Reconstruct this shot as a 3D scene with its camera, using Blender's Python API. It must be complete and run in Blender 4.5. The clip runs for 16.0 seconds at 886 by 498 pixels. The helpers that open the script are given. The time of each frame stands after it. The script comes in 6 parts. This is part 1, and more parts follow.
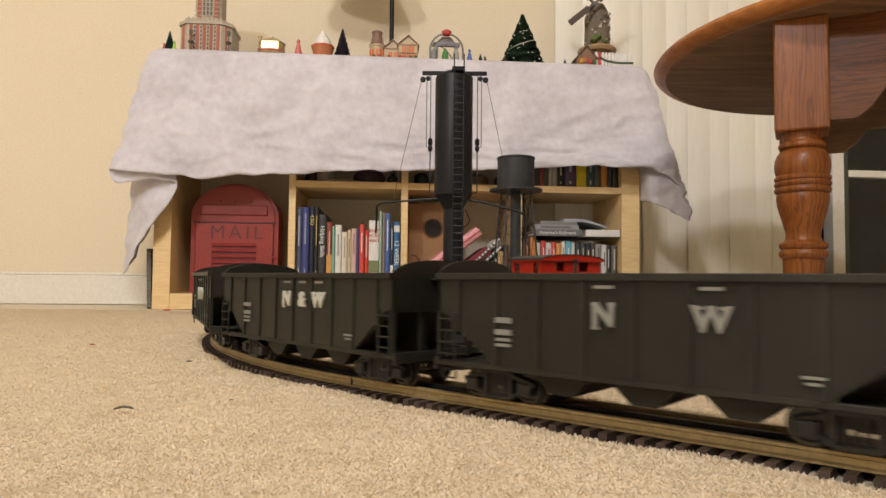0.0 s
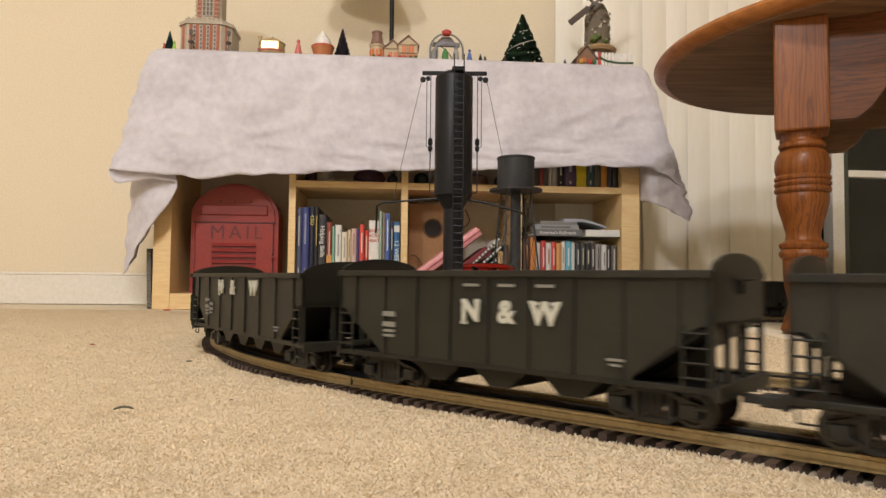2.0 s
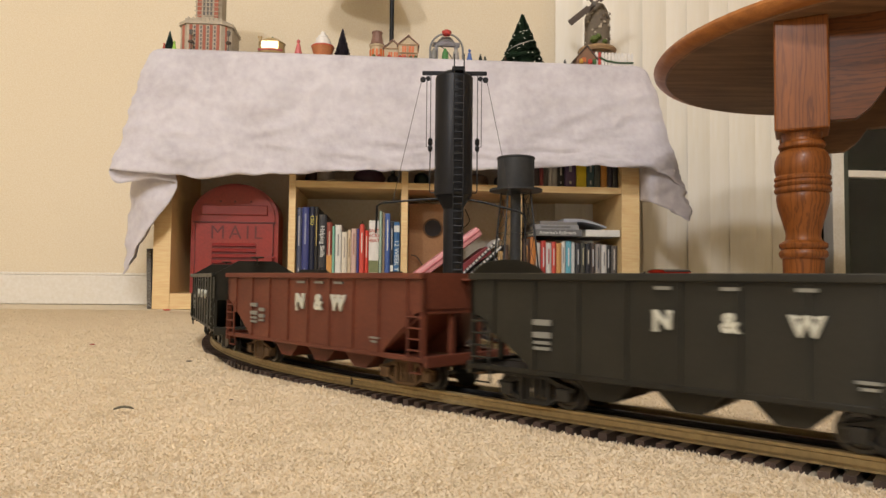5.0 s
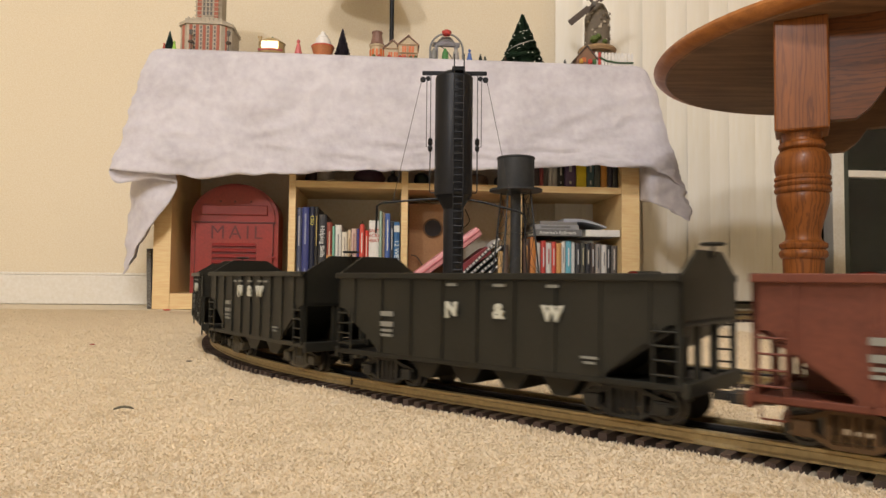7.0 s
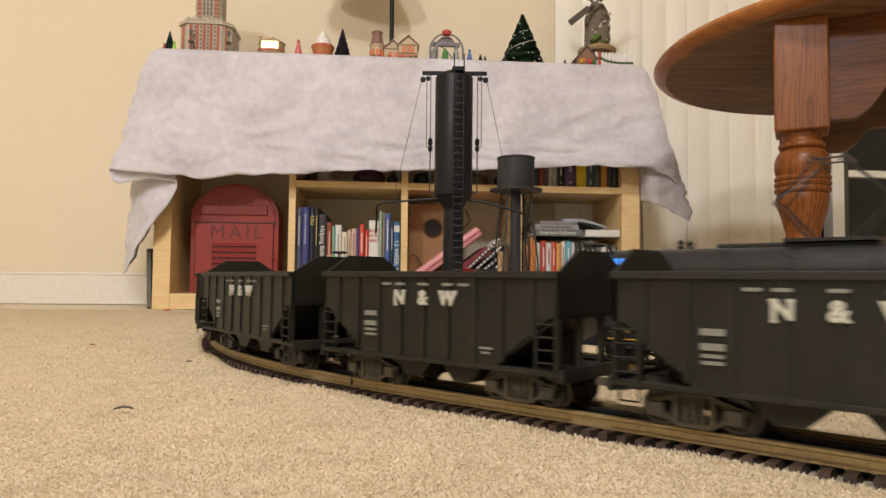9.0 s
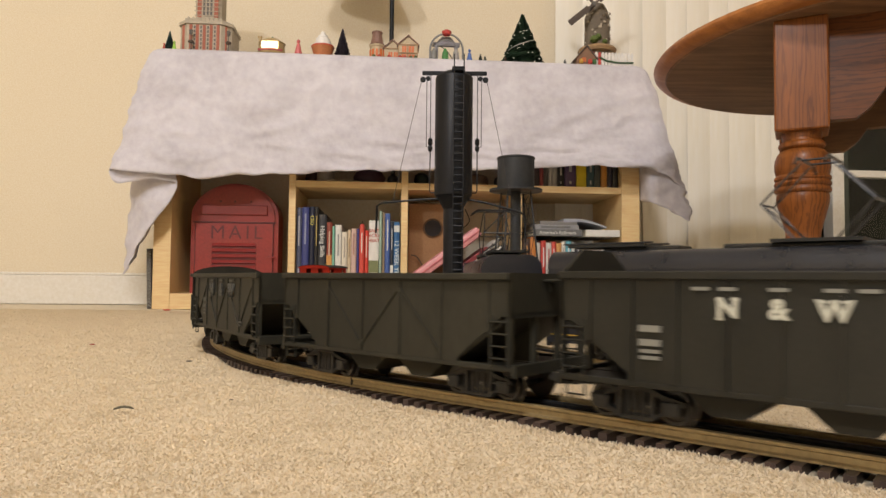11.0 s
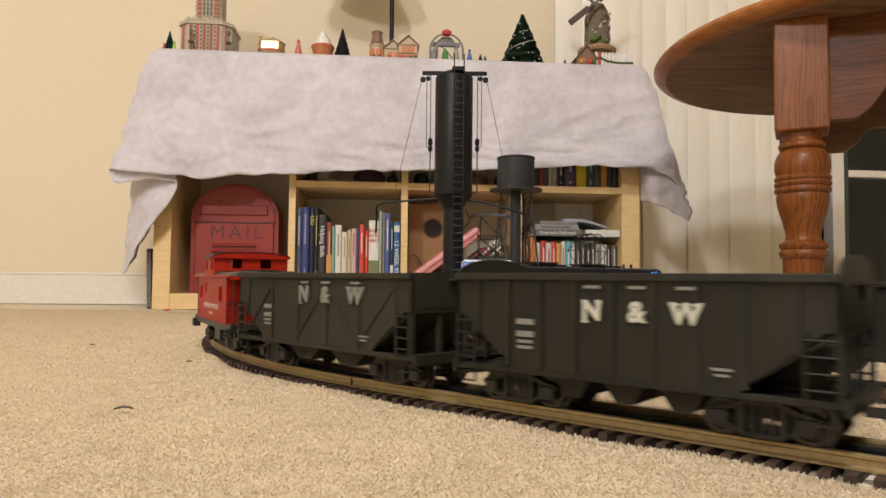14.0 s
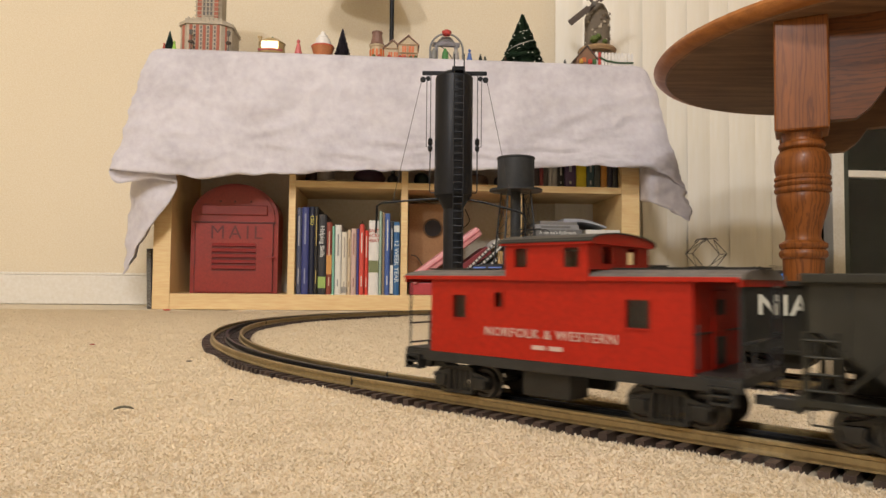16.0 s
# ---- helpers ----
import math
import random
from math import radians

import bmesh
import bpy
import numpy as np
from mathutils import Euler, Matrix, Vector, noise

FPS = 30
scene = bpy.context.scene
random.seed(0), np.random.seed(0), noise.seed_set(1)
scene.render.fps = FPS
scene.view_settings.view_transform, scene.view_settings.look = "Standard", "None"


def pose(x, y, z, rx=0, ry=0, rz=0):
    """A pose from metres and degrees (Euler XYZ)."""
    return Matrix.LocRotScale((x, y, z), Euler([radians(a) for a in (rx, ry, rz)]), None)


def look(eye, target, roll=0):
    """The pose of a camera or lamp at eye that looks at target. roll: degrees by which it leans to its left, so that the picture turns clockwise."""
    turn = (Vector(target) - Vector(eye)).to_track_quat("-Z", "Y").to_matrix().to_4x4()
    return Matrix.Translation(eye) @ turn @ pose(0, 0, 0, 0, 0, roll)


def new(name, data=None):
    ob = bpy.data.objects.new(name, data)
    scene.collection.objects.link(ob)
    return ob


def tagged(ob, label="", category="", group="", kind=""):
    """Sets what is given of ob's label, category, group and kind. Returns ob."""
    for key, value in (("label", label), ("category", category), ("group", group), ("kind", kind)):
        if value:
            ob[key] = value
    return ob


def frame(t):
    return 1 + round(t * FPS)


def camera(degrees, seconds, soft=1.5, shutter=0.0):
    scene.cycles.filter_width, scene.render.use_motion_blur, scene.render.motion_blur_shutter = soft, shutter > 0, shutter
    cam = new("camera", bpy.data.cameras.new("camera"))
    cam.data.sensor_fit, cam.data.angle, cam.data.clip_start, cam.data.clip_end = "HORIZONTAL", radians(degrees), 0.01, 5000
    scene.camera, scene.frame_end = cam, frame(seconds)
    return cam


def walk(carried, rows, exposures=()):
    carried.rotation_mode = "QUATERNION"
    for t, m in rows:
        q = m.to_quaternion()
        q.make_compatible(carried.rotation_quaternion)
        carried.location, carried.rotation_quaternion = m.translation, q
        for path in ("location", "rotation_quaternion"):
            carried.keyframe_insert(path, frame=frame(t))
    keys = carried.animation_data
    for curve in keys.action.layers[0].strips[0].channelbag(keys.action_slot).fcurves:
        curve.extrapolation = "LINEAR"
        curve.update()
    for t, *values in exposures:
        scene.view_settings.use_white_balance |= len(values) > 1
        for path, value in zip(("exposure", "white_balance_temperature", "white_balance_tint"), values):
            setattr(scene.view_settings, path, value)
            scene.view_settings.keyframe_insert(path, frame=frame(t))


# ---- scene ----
cam = camera(66.3, 16.0, soft=1.5, shutter=0.5)
walk(cam, [(0.0, pose(0, 0, 0.08, 92.577, 0, 0) @ pose(0, 0, 0, 0, 0, 0.573)),
           (16.0, pose(0, 0, 0.08, 92.577, 0, 0) @ pose(0, 0, 0, 0, 0, 0.573))],
     exposures=[(0.0, 0.0), (16.0, 0.0)])

# ---- light: warm lamps of a living room in the evening ----
world = bpy.data.worlds.new("room_world")
world.use_nodes = True
scene.world = world
world.node_tree.nodes["Background"].inputs[0].default_value = (1.0, 0.86, 0.68, 1)
world.node_tree.nodes["Background"].inputs[1].default_value = 0.05


def area_lamp(name, where, target, size, watts, colour):
    data = bpy.data.lights.new(name, "AREA")
    data.shape, data.size, data.energy, data.color = "DISK", size, watts, colour
    lamp = new(name, data)
    lamp.matrix_world = look(where, target)
    return lamp


WARM = (1.0, 0.965, 0.965)
area_lamp("ceiling_lamp_light", (-0.10, -0.75, 2.25), (-0.10, -0.6, 0.0), 0.40, 54, WARM)
area_lamp("ceiling_lamp_light_behind", (-1.55, -2.5, 2.20), (-0.6, -0.2, 0.2), 0.40, 60, WARM)


# ---- materials ----
def material(name, colour, rough=0.6, metal=0.0, second=None, scale=8.0, mix=0.5, fine=120.0, bump=0.15,
             stretch=(1, 1, 1), vary=0.0, coat=0.0, depth=0.002, crumple=0.0, spec=0.5):
    """A surface with two scales of variation: large patches between two colours, fine grain in colour and relief."""
    m = bpy.data.materials.new(name)
    m.use_nodes = True
    nt = m.node_tree
    b = nt.nodes["Principled BSDF"]
    b.inputs["Roughness"].default_value = rough
    b.inputs["Metallic"].default_value = metal
    b.inputs["Specular IOR Level"].default_value = spec
    if coat:
        b.inputs["Coat Weight"].default_value = coat
        b.inputs["Coat Roughness"].default_value = 0.12
    tc = nt.nodes.new("ShaderNodeTexCoord")
    mp = nt.nodes.new("ShaderNodeMapping")
    mp.inputs["Scale"].default_value = stretch
    nt.links.new(tc.outputs["Object"], mp.inputs["Vector"])
    big = nt.nodes.new("ShaderNodeTexNoise")
    big.inputs["Scale"].default_value, big.inputs["Detail"].default_value = scale, 5
    small = nt.nodes.new("ShaderNodeTexNoise")
    small.inputs["Scale"].default_value, small.inputs["Detail"].default_value = fine, 4
    for n in (big, small):
        nt.links.new(mp.outputs["Vector"], n.inputs["Vector"])
    ramp = nt.nodes.new("ShaderNodeValToRGB")
    ramp.color_ramp.elements[0].position, ramp.color_ramp.elements[1].position = 0.35, 0.68
    second = second or tuple(c * 0.8 for c in colour)
    ramp.color_ramp.elements[0].color, ramp.color_ramp.elements[1].color = (*colour, 1), (*[a + (c - a) * mix for a, c in zip(colour, second)], 1)
    nt.links.new(big.outputs["Fac"], ramp.inputs["Fac"])
    grain = nt.nodes.new("ShaderNodeMix")
    grain.data_type, grain.blend_type = "RGBA", "OVERLAY"
    grain.inputs["Factor"].default_value = 0.35
    nt.links.new(ramp.outputs["Color"], grain.inputs["A"])
    nt.links.new(small.outputs["Fac"], grain.inputs["B"])
    out = grain.outputs["Result"]
    if vary:
        info = nt.nodes.new("ShaderNodeObjectInfo")
        hsv = nt.nodes.new("ShaderNodeHueSaturation")
        rng = nt.nodes.new("ShaderNodeMapRange")
        rng.inputs["To Min"].default_value, rng.inputs["To Max"].default_value = 1 - vary, 1 + vary
        nt.links.new(info.outputs["Random"], rng.inputs["Value"])
        nt.links.new(rng.outputs["Result"], hsv.inputs["Value"])
        nt.links.new(out, hsv.inputs["Color"])
        out = hsv.outputs["Color"]
    nt.links.new(out, b.inputs["Base Color"])
    if bump:
        bp = nt.nodes.new("ShaderNodeBump")
        bp.inputs["Strength"].default_value, bp.inputs["Distance"].default_value = bump, depth
        nt.links.new(small.outputs["Fac"], bp.inputs["Height"])
        nt.links.new(bp.outputs["Normal"], b.inputs["Normal"])
        if crumple:
            cr = nt.nodes.new("ShaderNodeBump")
            cr.inputs["Strength"].default_value, cr.inputs["Distance"].default_value = crumple, 0.02
            nt.links.new(big.outputs["Fac"], cr.inputs["Height"])
            nt.links.new(cr.outputs["Normal"], bp.inputs["Normal"])
    rr = nt.nodes.new("ShaderNodeMapRange")
    rr.inputs["To Min"].default_value, rr.inputs["To Max"].default_value = max(0.02, rough - 0.12), min(1, rough + 0.12)
    nt.links.new(big.outputs["Fac"], rr.inputs["Value"])
    nt.links.new(rr.outputs["Result"], b.inputs["Roughness"])
    return m


def glowing(name, colour, strength):
    m = bpy.data.materials.new(name)
    m.use_nodes = True
    b = m.node_tree.nodes["Principled BSDF"]
    b.inputs["Base Color"].default_value = (*colour, 1)
    b.inputs["Emission Color"].default_value = (*colour, 1)
    b.inputs["Emission Strength"].default_value = strength
    return m


def glass(name, tint=(1, 1, 1), rough=0.02):
    m = bpy.data.materials.new(name)
    m.use_nodes = True
    b = m.node_tree.nodes["Principled BSDF"]
    b.inputs["Base Color"].default_value = (*tint, 1)
    b.inputs["Roughness"].default_value = rough
    b.inputs["Transmission Weight"].default_value = 1
    b.inputs["IOR"].default_value = 1.28
    return m


M_WALL = material("wall_paint", (0.76, 0.665, 0.50), 0.85, second=(0.71, 0.615, 0.455), scale=1.2, fine=260, bump=0.12)
M_TRIM = material("white_trim_paint", (0.78, 0.74, 0.66), 0.5, scale=3, mix=0.2, bump=0.03)
M_CEIL = material("ceiling_paint", (0.80, 0.77, 0.70), 0.9, scale=2, mix=0.2, bump=0.1)
M_CARPET = material("beige_carpet_pile", (0.73, 0.635, 0.48), 0.95, second=(0.68, 0.59, 0.44), scale=45, mix=0.8, fine=420, bump=0.25, depth=0.002)
M_PILE = material("beige_carpet_yarn", (0.80, 0.70, 0.535), 0.9, second=(0.745, 0.65, 0.49), scale=26, mix=0.8, fine=500, bump=0)


def let_light_through(mat, share):
    """Loose yarn scatters light through its fibres: mix in a translucent share of the same colour."""
    nodes, links = mat.node_tree.nodes, mat.node_tree.links
    skin = next(n for n in nodes if n.type == "BSDF_PRINCIPLED")
    out = next(n for n in nodes if n.type == "OUTPUT_MATERIAL")
    glow, mixer = nodes.new("ShaderNodeBsdfTranslucent"), nodes.new("ShaderNodeMixShader")
    mixer.inputs[0].default_value = share
    links.new(skin.inputs["Base Color"].links[0].from_socket, glow.inputs["Color"])
    links.new(skin.outputs[0], mixer.inputs[1])
    links.new(glow.outputs[0], mixer.inputs[2])
    links.new(mixer.outputs[0], out.inputs["Surface"])


let_light_through(M_PILE, 0.5)
M_BIRCH = material("birch_veneer", (0.76, 0.55, 0.28), 0.45, second=(0.67, 0.46, 0.21), scale=5, fine=60, bump=0.05, stretch=(0.4, 4, 4))
# wall-like tone, lightened in colour to brighten the compartments
M_BACK_WALL_TONE = material("bookcase_back_wall_tone", (0.78, 0.71, 0.58), 0.6, scale=3, bump=0.04)
M_CLOTH = material("white_fleece", (0.76, 0.73, 0.78), 0.95, second=(0.60, 0.57, 0.615), scale=9, mix=0.8, fine=60, bump=0.3, depth=0.004, crumple=0.5)
let_light_through(M_CLOTH, 0.18)


def oak(name, colour, line, bands, across, rough=0.40, coat=0.04, scale=55.0):
    """Varnished oak: thin dark grain lines that wander along the wood, over broad tone patches and fine pores."""
    m = material(name, colour, rough, second=tuple(c * 0.62 for c in colour), scale=6, mix=0.8, fine=150, bump=0.06, stretch=across, coat=coat, depth=0.0006, spec=0.25)
    nt = m.node_tree
    b = nt.nodes["Principled BSDF"]
    base = b.inputs["Base Color"].links[0].from_socket
    mp = next(n for n in nt.nodes if n.type == "MAPPING")
    wave = nt.nodes.new("ShaderNodeTexWave")
    wave.bands_direction = bands
    for socket, value in (("Scale", scale), ("Distortion", 16.0), ("Detail", 4.0), ("Detail Scale", 1.1), ("Detail Roughness", 0.6)):
        wave.inputs[socket].default_value = value
    nt.links.new(mp.outputs["Vector"], wave.inputs["Vector"])
    ramp = nt.nodes.new("ShaderNodeValToRGB")
    ramp.color_ramp.elements[0].position, ramp.color_ramp.elements[1].position = 0.02, 0.42
    ramp.color_ramp.elements[0].color, ramp.color_ramp.elements[1].color = (1, 1, 1, 1), (0, 0, 0, 1)
    nt.links.new(wave.outputs["Fac"], ramp.inputs["Fac"])
    mix = nt.nodes.new("ShaderNodeMix")
    mix.data_type = "RGBA"
    mix.inputs["B"].default_value = (*line, 1)
    patch = nt.nodes.new("ShaderNodeTexNoise")
    patch.inputs["Scale"].default_value, patch.inputs["Detail"].default_value = 22.0, 3
    nt.links.new(mp.outputs["Vector"], patch.inputs["Vector"])
    fade = nt.nodes.new("ShaderNodeMath")
    fade.operation, fade.use_clamp = "MULTIPLY", True
    boost = nt.nodes.new("ShaderNodeMath")
    boost.operation = "MULTIPLY"
    boost.inputs[1].default_value = 1.05
    nt.links.new(ramp.outputs["Color"], boost.inputs[0])
    nt.links.new(boost.outputs[0], fade.inputs[0])
    nt.links.new(patch.outputs["Fac"], fade.inputs[1])
    nt.links.new(fade.outputs[0], mix.inputs["Factor"])
    nt.links.new(base, mix.inputs["A"])
    nt.links.new(mix.outputs["Result"], b.inputs["Base Color"])
    return m


M_OAK = oak("red_oak_varnish", (0.225, 0.072, 0.0150), (0.060, 0.017, 0.005), "X", (1, 1, 0.10), scale=42.0)
M_OAK_TOP = material("red_oak_tabletop", (0.36, 0.135, 0.034), 0.40, second=(0.24, 0.085, 0.022), scale=7, mix=0.9, fine=60, bump=0.06, stretch=(0.8, 8, 8), coat=0.06, spec=0.3)
# dull underside oak, also serves as painted shade on the far aprons
M_OAK_UNDER_SHADE = material("oak_underside_shade", (0.20, 0.100, 0.044), 0.7, second=(0.10, 0.05, 0.025), scale=7, mix=0.8, fine=60, bump=0.08, stretch=(0.8, 8, 8))
M_BLIND = material("vinyl_blind", (0.89, 0.85, 0.75), 0.55, scale=2, mix=0.25, fine=90, bump=0.05, stretch=(1, 1, 0.1))
M_BLACK = material("matt_black_plastic", (0.0065, 0.007, 0.0085), 0.45, second=(0.011, 0.0115, 0.0135), scale=30, bump=0.06, spec=0.22)
M_GREYBLACK = material("weathered_dark_grey", (0.024, 0.026, 0.028), 0.5, second=(0.036, 0.037, 0.037), scale=30, bump=0.1, spec=0.30)
M_WIRE = material("dark_wire", (0.03, 0.03, 0.032), 0.4, metal=0.4, scale=30, bump=0)
M_HOPPER = material("black_car_paint", (0.0096, 0.0092, 0.0066), 0.47, second=(0.0165, 0.0153, 0.0105), scale=22, mix=0.9, fine=400, bump=0.10, vary=0.25, depth=0.0004, spec=0.28)
M_HOPPER_OLD = material("faded_black_car_paint", (0.0165, 0.0155, 0.0108), 0.58, second=(0.029, 0.0265, 0.0180), scale=18, mix=0.9, fine=300, bump=0.14, stretch=(1, 1, 0.35), depth=0.0004, spec=0.22)
M_BROWN = material("oxide_red_car_paint", (0.118, 0.032, 0.016), 0.55, second=(0.08, 0.021, 0.011), scale=20, mix=0.9, fine=400, bump=0.1, depth=0.0004, spec=0.30)
M_RUST = material("rusty_truck", (0.10, 0.055, 0.022), 0.7, second=(0.07, 0.04, 0.02), scale=60, fine=400, bump=0.2, depth=0.0004, spec=0.30)
M_TRUCK = material("black_truck_frame", (0.016, 0.0153, 0.0135), 0.45, second=(0.032, 0.030, 0.025), scale=60, fine=400, bump=0.15, depth=0.0004, spec=0.30)
M_TRUCK_TAN = material("weathered_tan_truck", (0.075, 0.064, 0.043), 0.7, second=(0.035, 0.030, 0.022), scale=60, fine=400, bump=0.2, depth=0.0004, spec=0.30)
M_WHEEL = material("dark_wheel_steel", (0.060, 0.056, 0.050), 0.32, metal=0.7, second=(0.030, 0.028, 0.025), scale=60, bump=0.02)
M_COAL = material("black_coal", (0.012, 0.012, 0.013), 0.6, second=(0.03, 0.03, 0.03), scale=160, fine=500, bump=0.6, depth=0.002, spec=0.30)
M_LETTER = material("white_car_lettering", (0.44, 0.43, 0.35), 0.6, second=(0.31, 0.30, 0.24), scale=120, bump=0)
M_LETTER_OLD = material("faded_car_lettering", (0.055, 0.055, 0.047), 0.6, second=(0.028, 0.028, 0.024), scale=120, mix=0.8, bump=0)
M_LETTER_WORN = material("dirty_car_lettering", (0.19, 0.185, 0.155), 0.6, second=(0.11, 0.107, 0.09), scale=120, bump=0)
M_LETTER_PALE = material("dull_pink_white_lettering", (0.46, 0.33, 0.27), 0.6, second=(0.36, 0.24, 0.19), scale=120, bump=0)
M_CABOOSE = material("red_caboose_paint", (0.30, 0.0105, 0.0022), 0.48, spec=0.22, second=(0.26, 0.0095, 0.0026), scale=20, fine=400, bump=0.04, depth=0.0003)
M_CAB_ROOF = material("grey_caboose_roof", (0.10, 0.085, 0.072), 0.6, second=(0.06, 0.052, 0.045), scale=40, bump=0.1)
M_RAIL = material("brass_coloured_rail", (0.33, 0.25, 0.125), 0.45, metal=0.7, second=(0.24, 0.18, 0.09), scale=25, fine=300, bump=0.05, depth=0.0003)
M_RAIL_TOP = material("black_centre_rail", (0.016, 0.016, 0.017), 0.35, metal=0.3, scale=30, bump=0.02)
M_TIE = material("dark_brown_tie", (0.040, 0.026, 0.021), 0.5, second=(0.075, 0.052, 0.043), scale=90, fine=500, bump=0.2, vary=0.3, depth=0.0005, spec=0.30)
M_MAIL = material("red_painted_tin", (0.265, 0.026, 0.020), 0.38, second=(0.20, 0.018, 0.015), scale=12, fine=200, bump=0.05)
M_MAIL_DARK = material("dark_red_print", (0.10, 0.012, 0.012), 0.5, scale=60, bump=0)
M_LOCO = material("black_locomotive_paint", (0.012, 0.013, 0.017), 0.30, second=(0.02, 0.021, 0.026), scale=30, fine=400, bump=0.03, depth=0.0003)
M_YELLOW = material("yellow_stripe", (0.62, 0.36, 0.03), 0.5, scale=60, mix=0.2, bump=0)
M_GREEN = material("artificial_tree_green", (0.018, 0.05, 0.022), 0.8, second=(0.03, 0.075, 0.03), scale=60, bump=0.2)
M_SNOW = material("snow_white_glaze", (0.75, 0.73, 0.70), 0.5, scale=40, mix=0.2, bump=0.1)
M_NIGHT = material("night_garden", (0.006, 0.008, 0.006), 0.95, spec=0.1, second=(0.020, 0.025, 0.016), scale=6, bump=0)
M_CABLE = material("black_cable", (0.015, 0.015, 0.016), 0.5, scale=60, bump=0)
M_GLASS = glass("window_glass")
# darker copy of the leg oak: shade below the tabletop is in the colour
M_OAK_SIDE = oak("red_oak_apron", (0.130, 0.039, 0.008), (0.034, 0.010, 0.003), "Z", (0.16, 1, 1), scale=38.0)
M_CABGLOW = glowing("blue_cab_light", (0.10, 0.16, 0.40), 0.32)
M_CABSIDE = glowing("blue_side_window_light", (0.04, 0.26, 0.90), 0.75)
M_CABLAMP_GLINT = glowing("white_cab_lamp_glint", (0.85, 0.92, 1.0), 4.0)
M_LIT = glowing("warm_lit_window", (0.48, 0.12, 0.03), 0.22)
M_LIT_WHITE = glowing("bright_lit_window", (1.0, 0.84, 0.58), 1.1)
M_FAIRY = glowing("fairy_light", (1.0, 0.93, 0.75), 0.8)
PAINTS = {}


def paint(colour, rough=0.55, metal=0.0):
    """A plain paint, glaze or print in that colour, shared between things."""
    key = (tuple(round(c, 3) for c in colour), rough, metal)
    if key not in PAINTS:
        PAINTS[key] = material("glaze", colour, rough, metal, scale=45, mix=0.5, fine=350, bump=0.08, depth=0.0005)
    return PAINTS[key]


# ---- mesh tools ----
def box(bm, lo, hi, bevel=0.0):
    lo, hi = Vector(lo), Vector(hi)
    made = bmesh.ops.create_cube(bm, size=1.0, matrix=Matrix.Translation((lo + hi) / 2) @ Matrix.Diagonal((*(hi - lo), 1)))
    if bevel:
        edges = {e for v in made["verts"] for e in v.link_edges}
        bmesh.ops.bevel(bm, geom=list(edges), offset=bevel, segments=2, profile=0.5, affect="EDGES")
    return bm


def tube(bm, points, r, sides=6, closed=False):
    """A round bar along points."""
    pts = [Vector(p) for p in points]
    rings, n = [], len(pts)
    side = None
    for i, p in enumerate(pts):
        a = pts[i - 1] if i or closed else p
        b = pts[(i + 1) % n] if i < n - 1 or closed else p
        d = (b - a).normalized()
        if side is None:
            side = d.orthogonal().normalized()
        else:
            side = (side - d * side.dot(d)).normalized() if (side - d * side.dot(d)).length > 1e-6 else d.orthogonal().normalized()
        up = d.cross(side)
        rad = r[i] if isinstance(r, (list, tuple)) else r
        rings.append([bm.verts.new(p + side * math.cos(2 * math.pi * k / sides) * rad + up * math.sin(2 * math.pi * k / sides) * rad) for k in range(sides)])
    last = n if closed else n - 1
    for i in range(last):
        a, b = rings[i], rings[(i + 1) % n]
        for k in range(sides):
            bm.faces.new((a[k], a[(k + 1) % sides], b[(k + 1) % sides], b[k]))
    if not closed:
        bm.faces.new(rings[0][::-1])
        bm.faces.new(rings[-1])
    return bm


def lathe(bm, profile, sides=24, at=(0, 0, 0), axis="z"):
    """A turned shape: profile rows are (radius, height)."""
    rings = []
    for r, z in profile:
        ring = []
        for k in range(sides):
            a = 2 * math.pi * k / sides
            p = Vector((r * math.cos(a), r * math.sin(a), z))
            if axis == "y":
                p = Vector((p.x, p.z, p.y))
            elif axis == "x":
                p = Vector((p.z, p.x, p.y))
            ring.append(bm.verts.new(p + Vector(at)))
        rings.append(ring)
    for a, b in zip(rings, rings[1:]):
        for k in range(sides):
            bm.faces.new((a[k], a[(k + 1) % sides], b[(k + 1) % sides], b[k]))
    bm.faces.new(rings[0][::-1])
    bm.faces.new(rings[-1])
    return bm


def prism(bm, outline, lo, hi, axis="y"):
    """An outline of 2D points pulled along an axis from lo to hi: (x, z) for y, (y, z) for x, (x, y) for z."""
    def place(p, h):
        return {"y": (p[0], h, p[1]), "x": (h, p[0], p[1]), "z": (p[0], p[1], h)}[axis]
    a = [bm.verts.new(place(p, lo)) for p in outline]
    b = [bm.verts.new(place(p, hi)) for p in outline]
    n = len(outline)
    bm.faces.new(a[::-1])
    bm.faces.new(b)
    for k in range(n):
        bm.faces.new((a[k], a[(k + 1) % n], b[(k + 1) % n], b[k]))
    return bm


def finish(bm, name, mat, smooth=False):
    bmesh.ops.recalc_face_normals(bm, faces=bm.faces)
    me = bpy.data.meshes.new(name)
    bm.to_mesh(me)
    bm.free()
    me.materials.append(mat)
    if smooth:
        me.shade_smooth()
        me.set_sharp_from_angle(angle=radians(40))
    return me


def thing(name, label, category, group="", m=None):
    ob = tagged(new(name), label, category, group)
    ob.empty_display_size = 0.02
    if m is not None:
        ob.matrix_basis = m
    return ob


def solo(name, bm, mat, label, category, group="", m=None, smooth=False, kind=""):
    ob = tagged(new(name, finish(bm, name, mat, smooth)), label, category, group, kind)
    if m is not None:
        ob.matrix_basis = m
    return ob


